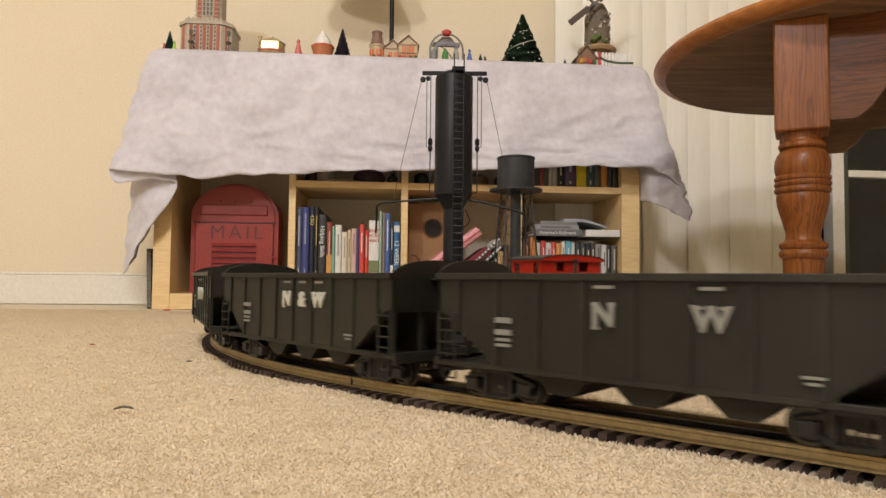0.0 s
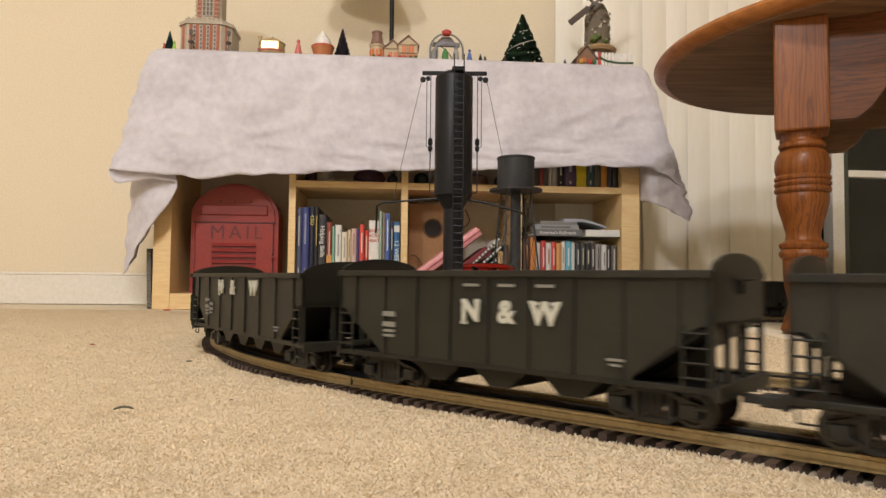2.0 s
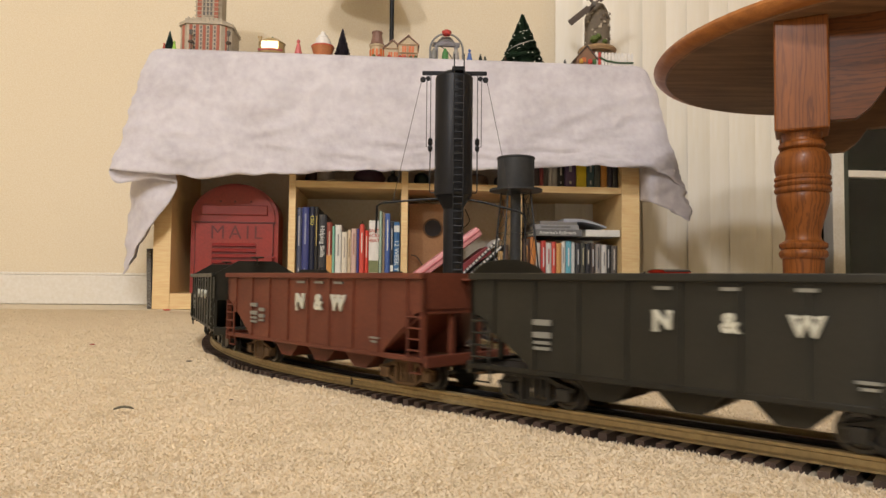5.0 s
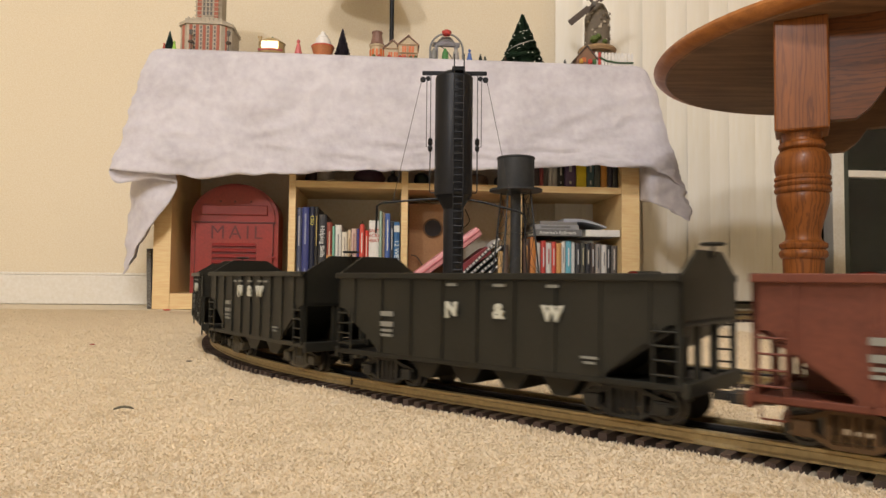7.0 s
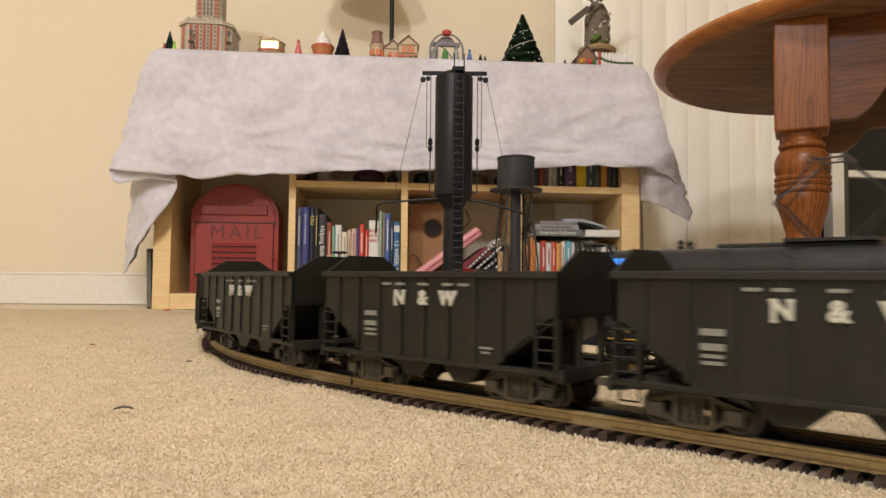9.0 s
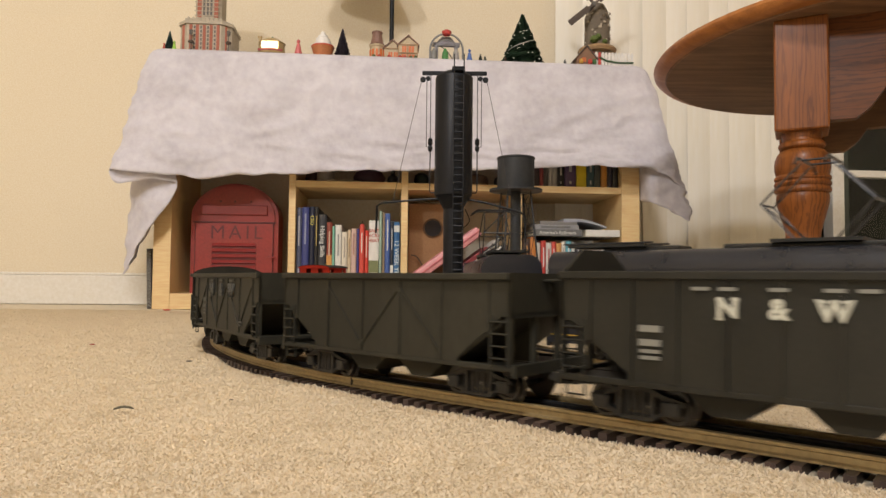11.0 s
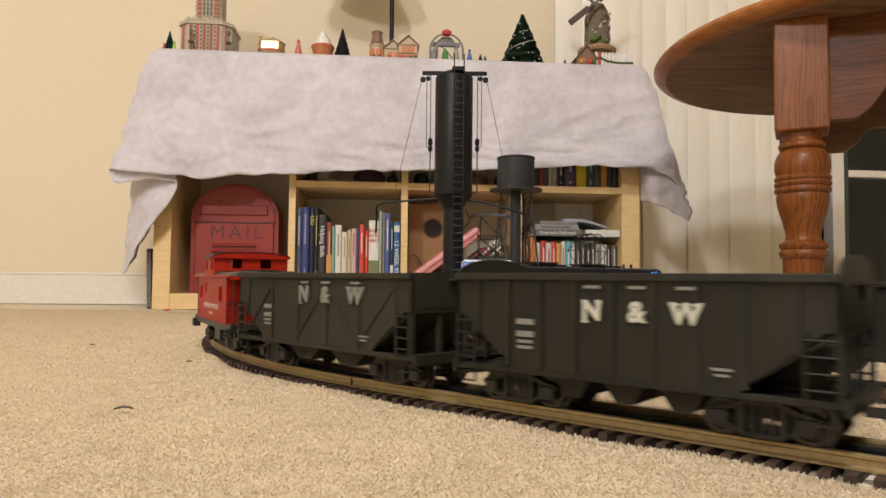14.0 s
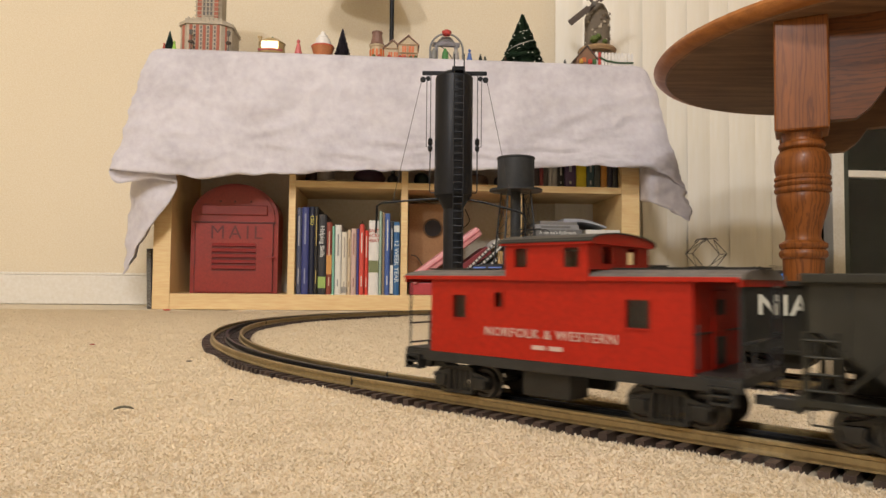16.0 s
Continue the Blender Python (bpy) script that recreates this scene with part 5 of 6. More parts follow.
# ---- things in and on the bookcase ----
def book(u0, u1, z0, z1, colour, d0=0.012, depth=0.17, title=None, lean=0.0, words="", mark=None, text=None):
    """An upright book: two boards, a rounded spine and a block of pages."""
    w = u1 - u0
    names = words or "upright hardback book on the bookcase shelf"
    b = thing("book", names, "book", "books in the bookcase", m=SHELF @ pose(u0 + w / 2, d0, z0) @ pose(0, 0, 0, 0, lean, 0))
    h = z1 - z0
    m = paint(colour, 0.42)
    t = min(0.0022, w * 0.18)
    bm = B()
    box(bm, (-w / 2 + 0.0004, 0.002, 0), (-w / 2 + t, depth, h), 0.0004)
    box(bm, (w / 2 - t, 0.002, 0), (w / 2 - 0.0004, depth, h), 0.0004)
    part("cover", bm, m, b)
    arc = [((w / 2 - 0.0004) * math.sin(a), 0.0032 - 0.0032 * math.cos(a)) for a in np.linspace(-math.pi / 2, math.pi / 2, 7)]
    part("spine", prism(B(), [*arc, (w / 2 - 0.0004, 0.0048), (-w / 2 + 0.0004, 0.0048)], 0.0, h, "z"), m, b, smooth=True)
    part("page_block", box(B(), (-w / 2 + t, 0.006, 0.003), (w / 2 - t, depth - 0.004, h - 0.003)), paint((0.72, 0.66, 0.52), 0.8), b)
    if text:
        lines, size, ink, high, down = text
        for k, line in enumerate(lines):
            turned = pose(0, -0.0006, h * high - (k * size * 1.05 if not down else 0)) @ (pose(0, 0, 0, 0, 90, 0) if down else pose(0, 0, 0))
            part("title", written(line, size, paint(ink, 0.5), bold=0.012, depth=0.0003), paint(ink, 0.5), b, m=turned)
    elif title and w > 0.006:
        mt = paint(title, 0.5)
        rng = random.Random(int(u0 * 1e4))
        top = h * rng.uniform(0.86, 0.94)
        part("title_bar", box(B(), (-w * 0.11, -0.0004, h * rng.uniform(0.5, 0.62)), (w * 0.11, 0.0004, top)), mt, b)
        part("author_bar", box(B(), (-w * 0.09, -0.0004, h * 0.12), (w * 0.09, 0.0004, h * rng.uniform(0.2, 0.3))), mt, b)
    if mark:
        part("spine_band", box(B(), (-w / 2 + 0.0006, -0.0003, h * mark[0]), (w / 2 - 0.0006, 0.0009, h * mark[1])), paint(mark[2], 0.45), b)
    return b


def lying_book(u0, u1, z0, z1, colour, d0=0.02, depth=0.18, page=(0.74, 0.69, 0.56), words="book lying flat on other books", turn=0.0, bar=None, text=""):
    b = thing("book", words, "book", "books in the bookcase", m=SHELF @ pose((u0 + u1) / 2, d0, z0, 0, 0, turn))
    w, h = u1 - u0, z1 - z0
    bm = B()
    t = min(0.002, h * 0.15)
    box(bm, (-w / 2, 0, 0), (w / 2, depth, t), 0.0003)
    box(bm, (-w / 2, 0, h - t), (w / 2, depth, h), 0.0003)
    part("cover", bm, paint(colour, 0.42), b)
    part("spine", box(B(), (-w / 2, -0.001, 0.0002), (w / 2, 0.002, h - 0.0002), 0.0008), paint(colour, 0.42), b)
    part("page_block", box(B(), (-w / 2 + 0.003, 0.003, t), (w / 2 - 0.003, depth - 0.003, h - t)), paint(page, 0.8), b)
    if text:
        part("title", written(text, h * 0.72, paint((0.66, 0.66, 0.63), 0.5), bold=0.012, depth=0.0003), paint((0.66, 0.66, 0.63), 0.5), b, m=pose(0, -0.0014, h * 0.5))
    if bar:
        part("title_bar", box(B(), (-w * 0.36, -0.0016, h * 0.3), (w * 0.3, -0.0006, h * 0.7)), paint(bar, 0.5), b)
    return b


def shelf_books():
    """Books by their spines: width from the last one, height, colour, title colour."""
    z = 0.039
    row = [
        (0.013, 0.220, (0.09, 0.10, 0.16), (0.5, 0.5, 0.5), None), (0.019, 0.222, (0.045, 0.055, 0.19), (0.25, 0.27, 0.4), None),
        (0.014, 0.224, (0.015, 0.018, 0.04), (0.55, 0.48, 0.16), None), (0.010, 0.223, (0.02, 0.018, 0.016), (0.5, 0.38, 0.12), None),
        (0.021, 0.204, (0.03, 0.03, 0.035), (0.65, 0.65, 0.63), (0.08, 0.22, (0.32, 0.45, 0.12))), (0.015, 0.184, (0.24, 0.05, 0.03), (0.6, 0.4, 0.3), (0.28, 0.55, (0.62, 0.30, 0.08))),
        (0.007, 0.174, (0.22, 0.50, 0.38), None, None), (0.017, 0.178, (0.72, 0.70, 0.64), (0.25, 0.25, 0.25), None),
        (0.015, 0.160, (0.70, 0.64, 0.52), (0.35, 0.3, 0.25), (0.03, 0.12, (0.3, 0.28, 0.25))), (0.010, 0.166, (0.62, 0.50, 0.34), (0.3, 0.2, 0.1), None),
        (0.014, 0.169, (0.60, 0.42, 0.36), (0.3, 0.15, 0.12), None), (0.007, 0.169, (0.07, 0.07, 0.24), None, None),
        (0.013, 0.180, (0.62, 0.075, 0.055), (0.75, 0.68, 0.6), None), (0.011, 0.165, (0.66, 0.06, 0.04), (0.7, 0.6, 0.5), None),
        (0.027, 0.191, (0.76, 0.73, 0.68), (0.55, 0.12, 0.06), (0.30, 0.46, (0.20, 0.22, 0.10))), (0.008, 0.214, (0.33, 0.45, 0.36), None, None),
        (0.007, 0.212, (0.45, 0.33, 0.22), None, None), (0.014, 0.210, (0.07, 0.13, 0.36), (0.7, 0.7, 0.7), None), (0.009, 0.190, (0.03, 0.035, 0.05), (0.6, 0.6, 0.6), (0.02, 0.4, (0.7, 0.7, 0.66))),
        (0.016, 0.188, (0.035, 0.13, 0.30), (0.55, 0.65, 0.72), (0.86, 0.95, (0.6, 0.62, 0.6)))]
    total = sum(q[0] for q in row)
    k = 0.262 / total
    u = 0.3455
    rng = random.Random(11)
    texts = {2: (("CEO",), 0.0125, (0.62, 0.56, 0.12), 0.84, True), 4: (("Helping Skills",), 0.0150, (0.70, 0.70, 0.66), 0.66, True),
             14: (("SALT", "ACID", "HEAT"), 0.0120, (0.50, 0.10, 0.06), 0.86, False), 19: (("12 WEEK YEAR",), 0.0165, (0.62, 0.70, 0.74), 0.46, True)}
    for i, (w, h, colour, title, mark) in enumerate(row):
        book(u, u + w * k - 0.0003, z, z + h, colour, d0=0.012 + rng.uniform(0, 0.012), title=title, mark=mark, text=texts.get(i))
        u += w * k
    # right-hand compartment
    row = [(0.016, 0.150, (0.10, 0.05, 0.03), (0.6, 0.3, 0.1)), (0.013, 0.155, (0.55, 0.20, 0.05), None), (0.011, 0.140, (0.58, 0.56, 0.5), None), (0.011, 0.145, (0.50, 0.05, 0.04), (0.7, 0.7, 0.7)),
           (0.013, 0.140, (0.60, 0.58, 0.54), (0.4, 0.1, 0.1)), (0.010, 0.143, (0.62, 0.08, 0.06), (0.7, 0.6, 0.6)), (0.012, 0.139, (0.60, 0.30, 0.10), None), (0.010, 0.145, (0.66, 0.64, 0.58), (0.3, 0.3, 0.3)),
           (0.013, 0.146, (0.14, 0.42, 0.52), (0.7, 0.7, 0.7)), (0.009, 0.143, (0.66, 0.66, 0.62), None), (0.012, 0.141, (0.04, 0.04, 0.045), (0.5, 0.5, 0.5)), (0.011, 0.141, (0.06, 0.06, 0.05), (0.5, 0.45, 0.3)),
           (0.012, 0.139, (0.03, 0.03, 0.035), (0.55, 0.5, 0.4)), (0.010, 0.142, (0.08, 0.06, 0.05), (0.6, 0.6, 0.6)), (0.013, 0.139, (0.30, 0.28, 0.26), (0.1, 0.1, 0.1)), (0.012, 0.137, (0.62, 0.60, 0.56), (0.2, 0.2, 0.2)),
           (0.012, 0.137, (0.03, 0.03, 0.03), (0.5, 0.5, 0.5)), (0.014, 0.135, (0.10, 0.09, 0.08), (0.5, 0.45, 0.4))]
    k = 0.256 / sum(q[0] for q in row)
    u = 0.9285
    for w, h, colour, title in row:
        book(u, u + w * k - 0.0003, z, z + h, colour, d0=0.015 + rng.uniform(0, 0.012), depth=0.14, title=title)
        u += w * k
    lying_book(0.952, 1.082, 0.196, 0.213, (0.16, 0.16, 0.16), d0=0.004, words="grey railway picture book lying on the row of books", text="America's Railroads")
    lying_book(0.958, 1.075, 0.2135, 0.226, (0.30, 0.30, 0.31), d0=0.010, bar=(0.15, 0.15, 0.15))
    lying_book(0.972, 1.072, 0.2265, 0.236, (0.22, 0.21, 0.20), d0=0.014)
    lying_book(1.092, 1.184, 0.196, 0.214, (0.72, 0.71, 0.66), d0=0.006, words="thick white book lying flat on other books")
    # a soft magazine sagging over the pile
    bm = B()
    n = 12
    top = [(0.045 + 0.115 * i / n, 0.2375 - 0.020 * max(0, (i - 4) / 8) ** 1.6) for i in range(n + 1)]
    prism(bm, top + [(x, z - 0.004 - 0.006 * max(0, 1 - i / n)) for i, (x, z) in reversed(list(enumerate(top)))], 0.012, 0.16)
    solo("magazine", bm, paint((0.36, 0.37, 0.42), 0.5), "grey magazine sagging over the pile of books", "magazine", m=SHELF @ pose(0.99, 0, 0.0052), smooth=True)
    # leaning things of the third compartment
    lean = SHELF @ pose(0.646, 0.010, 0.0640) @ pose(0, 0, 0, 0, -37, 0)
    pink = thing("photo_album", "pink padded album leaning aslant in the bookcase", "album", m=lean)
    part("cover", box(B(), (0, 0, 0), (0.222, 0.15, 0.028), 0.008), paint((0.70, 0.30, 0.31), 0.45), pink, smooth=True)
    part("piping", tube(B(), [(0.004, -0.001, 0.014), (0.218, -0.001, 0.014)], 0.0018, 6), paint((0.56, 0.16, 0.18), 0.45), pink)
    red = thing("book", "dark red book leaning under the pink album", "book", "books in the bookcase", m=SHELF @ pose(0.688, 0.012, 0.0600) @ pose(0, 0, 0, 0, -37, 0))
    part("cover", box(B(), (0, 0, -0.022), (0.180, 0.15, -0.001), 0.001), paint((0.20, 0.022, 0.028), 0.5), red)
    for k in range(4):
        nb = thing("notebook", "black and white notebook leaning aslant in the bookcase", "notebook", "leaning notebooks", m=SHELF @ pose(0.722 + 0.018 * k, 0.010 + 0.004 * k, 0.0425) @ pose(0, 0, 0, 0, -44 + 2 * k, 0))
        ln = 0.205 - 0.022 * k
        part("cover", box(B(), (0, 0, 0), (ln, 0.14, 0.0022), 0.0005), paint((0.035, 0.035, 0.04), 0.5), nb)
        part("page_block", box(B(), (0.001, 0.001, 0.0023), (ln - 0.002, 0.138, 0.0072)), paint((0.70, 0.68, 0.62), 0.8), nb)
        for j in range(int(ln / 0.0108) - 1):
            part("ring", box(B(), (0.006 + 0.0108 * j, -0.0012, 0.0005), (0.0095 + 0.0108 * j, 0.004, 0.0085)), paint((0.03, 0.03, 0.03), 0.4), nb)
    book(0.862, 0.875, z, 0.155, (0.52, 0.33, 0.14), words="tan book beside the divider")
    book(0.877, 0.890, z, 0.172, (0.10, 0.06, 0.04), words="dark brown book beside the divider")
    box_ = thing("wooden_box", "brown wooden box with a round dark hole", "wooden box", m=SHELF @ pose(0.632, 0.10, 0.0395))
    hole = [(0.066 + 0.0225 * math.cos(a), 0.179 + 0.0225 * math.sin(a)) for a in np.linspace(0, 2 * math.pi, 25)[:-1]]
    part("case", box(B(), (0.0, 0.004, 0), (0.105, 0.13, 0.245), 0.002), paint((0.30, 0.16, 0.065), 0.45), box_)
    part("sound_hole", prism(B(), hole, -0.0005, 0.006), paint((0.015, 0.012, 0.010), 0.8), box_, "black round hole")
    rim = [(0.066 + 0.0255 * math.cos(a), 0.0025, 0.179 + 0.0255 * math.sin(a)) for a in np.linspace(0, 2 * math.pi, 25)[:-1]]
    part("hole_rim", tube(B(), rim, 0.0016, 6, closed=True), paint((0.16, 0.08, 0.03), 0.4), box_)
    low = thing("red_box", "small red box low in the bookcase", "box", m=SHELF @ pose(0.634, 0.02, 0.0395))
    part("body", box(B(), (0, 0, 0), (0.075, 0.07, 0.032), 0.003), paint((0.45, 0.05, 0.06), 0.5), low)
    part("lid", box(B(), (-0.001, -0.001, 0.0322), (0.076, 0.071, 0.040), 0.002), paint((0.06, 0.05, 0.05), 0.5), low)
    # cables at the back
    for pts in (((0.505, 0.24, 0.245), (0.497, 0.235, 0.225), (0.492, 0.23, 0.205), (0.515, 0.23, 0.190)), ((0.800, 0.23, 0.285), (0.812, 0.22, 0.250), (0.790, 0.22, 0.225), (0.775, 0.22, 0.205)),
                ((0.640, 0.09, 0.145), (0.655, 0.09, 0.140), (0.668, 0.09, 0.120), (0.672, 0.09, 0.100))):
        solo("cable", tube(B(), smooth_points(pts), 0.0014, 6), M_CABLE, "thin black cable behind the books", "cable", "cables", m=SHELF, smooth=True)
    # upper shelf
    z = 0.3275
    row = [(0.014, 0.062, (0.05, 0.03, 0.03)), (0.010, 0.060, (0.30, 0.06, 0.06)), (0.012, 0.066, (0.10, 0.09, 0.08)), (0.011, 0.064, (0.45, 0.43, 0.40)), (0.011, 0.066, (0.42, 0.41, 0.38)), (0.018, 0.060, (0.02, 0.02, 0.022)),
           (0.030, 0.066, (0.085, 0.05, 0.115)), (0.026, 0.070, (0.72, 0.56, 0.02)), (0.020, 0.066, (0.05, 0.10, 0.11)), (0.016, 0.064, (0.07, 0.08, 0.07)), (0.016, 0.060, (0.62, 0.28, 0.05)), (0.014, 0.066, (0.04, 0.035, 0.05)), (0.014, 0.06, (0.03, 0.03, 0.03))]
    u = 0.958
    k = 0.227 / sum(q[0] for q in row)
    for w, h, colour in row:
        book(u, u + w * k - 0.0004, z, z + h, colour, d0=0.02, depth=0.12, words="small book on the upper shelf under the cloth", title=(0.5, 0.48, 0.42) if w > 0.017 and colour[0] < 0.5 else None)
        u += w * k
    vase = thing("vase", "small round black vase on the upper shelf", "vase", m=SHELF @ pose(0.588, 0.06, z + 0.0002))
    part("body", lathe(B(), [(0.008, 0), (0.013, 0.004), (0.0155, 0.012), (0.013, 0.021), (0.006, 0.027), (0.0055, 0.036), (0.007, 0.038), (0, 0.038)], 24), paint((0.03, 0.032, 0.036), 0.3), vase, smooth=True)
    plate = thing("plate", "cream plate lying on the upper shelf", "plate", m=SHELF @ pose(0.455, 0.09, z))
    part("dish", lathe(B(), [(0.030, 0), (0.032, 0.002), (0.056, 0.007), (0.058, 0.0085), (0.050, 0.0075), (0.0, 0.004)], 32), paint((0.66, 0.58, 0.44), 0.35), plate, smooth=True)
    for u, w, h, colour, what, cat in ((0.372, 0.036, 0.040, (0.10, 0.055, 0.05), "dark brown carved bowl on the upper shelf", "bowl"), (0.408, 0.050, 0.044, (0.48, 0.43, 0.36), "grey-white china jar on the upper shelf", "jar"), (0.525, 0.085, 0.045, (0.075, 0.035, 0.06), "dark purple stone ornament on the upper shelf", "ornament"),
                                       (0.665, 0.040, 0.040, (0.02, 0.045, 0.03), "dark green box on the upper shelf", "ornament"), (0.815, 0.070, 0.040, (0.20, 0.13, 0.085), "brown woven basket on the upper shelf", "basket"),
                                       (0.885, 0.045, 0.036, (0.035, 0.03, 0.03), "dark ornament on the upper shelf", "ornament")):
        bm = B()
        rng2 = random.Random(int(u * 1000))
        prof = [(w * 0.36, 0), (w * 0.48, h * 0.25), (w * 0.5, h * 0.55), (w * 0.42, h * 0.85), (w * 0.2, h), (0, h)]
        lathe(bm, prof, 18)
        for v in bm.verts:
            v.co.x *= 1 + 0.12 * noise.noise(v.co * 60 + Vector((u * 9, 0, 0)))
            v.co.y *= 0.8
        solo(cat, bm, paint(colour, 0.45), what, cat, m=SHELF @ pose(u, 0.10, z), smooth=True)


def smooth_points(pts, n=6):
    """A smooth line through points."""
    p = [Vector(q) for q in pts]
    p = [p[0]] + p + [p[-1]]
    out = []
    for a, b, c, d in zip(p, p[1:], p[2:], p[3:]):
        for k in range(n):
            t = k / n
            out.append(0.5 * ((2 * b) + (c - a) * t + (2 * a - 5 * b + 4 * c - d) * t * t + (3 * b - a - 3 * c + d) * t ** 3))
    out.append(p[-1])
    return out


def mailbox():
    """An arched red tin mailbox standing in the bookcase."""
    mb = thing("mailbox", "arched red tin mailbox with louvres, standing in the bookcase", "mailbox", m=SHELF @ pose(0.184, 0.055, 0.0392))
    w, h, s = 0.107, 0.280, 0.195
    def arched(g, base=0.0):
        pts = [(-w + g, base), (w - g, base), (w - g, s)]
        return pts + [((w - g) * math.cos(a), s + (h - s - g) * math.sin(a)) for a in np.linspace(0, math.pi, 25)[1:-1]] + [(-w + g, s)]
    part("body", prism(B(), arched(0.0), 0.004, 0.10), M_MAIL, mb, smooth=True)
    part("front_rim", prism(B(), arched(-0.003), 0.002, 0.012), M_MAIL, mb, smooth=True)
    part("door", box(B(), (-0.098, -0.003, 0.003), (0.098, 0.003, 0.180), 0.0015), M_MAIL, mb)
    part("upper_panel", prism(B(), [(-0.101, 0.184), (0.101, 0.184), (0.101, s)] + [(0.101 * math.cos(a), s + 0.082 * math.sin(a)) for a in np.linspace(0, math.pi, 25)[1:-1]] + [(-0.101, s)], -0.004, 0.003), M_MAIL, mb, smooth=True)
    part("flap", box(B(), (-0.083, -0.009, 0.201), (0.083, -0.003, 0.226), 0.002), M_MAIL, mb, "projecting letter flap")
    for x in (-0.036, 0.0, 0.040):
        part("rivet", lathe(B(), [(0.0, -0.0065), (0.0022, -0.006), (0.0026, -0.004)], 10, (x, 0, 0.236), "y"), M_MAIL_DARK, mb)
    part("seam", box(B(), (-0.104, -0.0046, 0.1805), (0.104, 0.002, 0.1835)), M_MAIL_DARK, mb)
    for x in (-0.099, 0.0965):
        part("seam", box(B(), (x, -0.0036, 0.004), (x + 0.0018, 0.002, 0.180)), M_MAIL_DARK, mb)
    part("lettering", written("MAIL", 0.050, M_MAIL_DARK, bold=-0.004, spacing=1.32, depth=0.0003), M_MAIL_DARK, mb, m=pose(0.005, -0.0034, 0.155))
    for k in range(5):
        z = 0.123 - 0.0145 * k
        slat = B()
        prism(slat, [(-0.003, z - 0.004), (-0.0085, z - 0.001), (-0.0075, z + 0.001), (-0.003, z + 0.005)], -0.055, 0.055, "x")
        part("louvre", slat, M_MAIL, mb)
        part("louvre_slot", box(B(), (-0.056, -0.0036, z - 0.0075), (0.056, -0.0028, z - 0.0042)), M_MAIL_DARK, mb)
    bm = B()
    box(bm, (0.082, -0.008, 0.091), (0.104, -0.004, 0.096), 0.001)
    box(bm, (0.090, -0.007, 0.080), (0.097, -0.003, 0.104), 0.001)
    part("hasp", bm, M_MAIL, mb)
    for z in (0.055, 0.150):
        part("hinge", lathe(B(), [(0.0025, z - 0.010), (0.0025, z + 0.010)], 10, (-0.101, -0.003, 0)), M_MAIL, mb)


# ---- the miniature village on the cloth ----
TOP = 0.6485


def on_top(u, d=0.075):
    return SHELF @ pose(u - 0.034, d - 0.045, TOP)


def mini_tree(u, h, r, mat, label, d=0.07, lights=False, seed=1, tips=17000):
    """A small artificial tree: stem and a cone of many short needles."""
    t = thing("miniature_tree", label, "miniature tree", "miniature trees", m=on_top(u, d))
    part("trunk", lathe(B(), [(r * 0.10, 0), (r * 0.07, h * 0.9), (0, h * 0.95)], 8), paint((0.06, 0.035, 0.02), 0.8), t)
    rng = random.Random(seed)
    bm = B()
    n = int(tips * h)
    for k in range(max(n, 160)):
        f = rng.random() ** 1.35
        z = h * (0.05 + 0.93 * f)
        rr = r * (1 - f) ** 0.85 * (1.04 - 0.5 * rng.random() ** 2.2) * (1 + 0.05 * math.sin(f * 40)) + 0.0006
        a = rng.uniform(0, 2 * math.pi)
        tip = Vector((rr * math.cos(a), rr * math.sin(a), z - rr * 0.22))
        root = Vector((rr * 0.45 * math.cos(a + 0.2), rr * 0.45 * math.sin(a + 0.2), z + rr * 0.05))
        side = Vector((-math.sin(a), math.cos(a), rng.uniform(-0.5, 0.5))) * (0.0016 + r * 0.05)
        v = [bm.verts.new(q) for q in (root, tip + side, tip + (tip - root) * 0.25, tip - side, root + Vector((0, 0, 0.002)))]
        bm.faces.new((v[0], v[1], v[2]))
        bm.faces.new((v[0], v[2], v[3]))
        bm.faces.new((v[4], v[2], v[1]))
    crown = part("crown", bm, mat, t)
    if lights:
        for k in range(26):
            f = rng.random() * 0.85
            rr = r * (1 - f) ** 0.85 * 1.02
            a = rng.uniform(-math.pi * 0.95, -math.pi * 0.05)
            part("fairy_light", lathe(B(), [(0, -0.0016), (0.0016, 0), (0, 0.0016)], 6, (rr * math.cos(a), rr * math.sin(a), h * (0.05 + 0.93 * f) - rr * 0.2)), M_FAIRY, crown)
        pts = []
        for k in range(30):
            f = 0.30 + 0.26 * k / 29
            a = -math.pi * 0.95 + math.pi * 0.9 * k / 29
            rr = r * (1 - f) ** 0.85 * 1.08
            pts.append((rr * math.cos(a), rr * math.sin(a), h * (0.05 + 0.93 * f) - rr * 0.2))
        part("garland", tube(B(), pts, 0.0010, 5), paint((0.55, 0.54, 0.50), 0.4), t, "pale garland")
    return t


def mini_figure(u, h, coat, label, d=0.055):
    f = thing("figurine", label, "figurine", "village figurines", m=on_top(u, d))
    part("body", lathe(B(), [(h * 0.24, 0), (h * 0.25, h * 0.04), (h * 0.16, h * 0.42), (h * 0.11, h * 0.68), (h * 0.05, h * 0.74), (h * 0.10, h * 0.80), (h * 0.11, h * 0.9), (h * 0.05, h * 0.98), (0, h)], 14), paint(coat, 0.45), f, smooth=True)


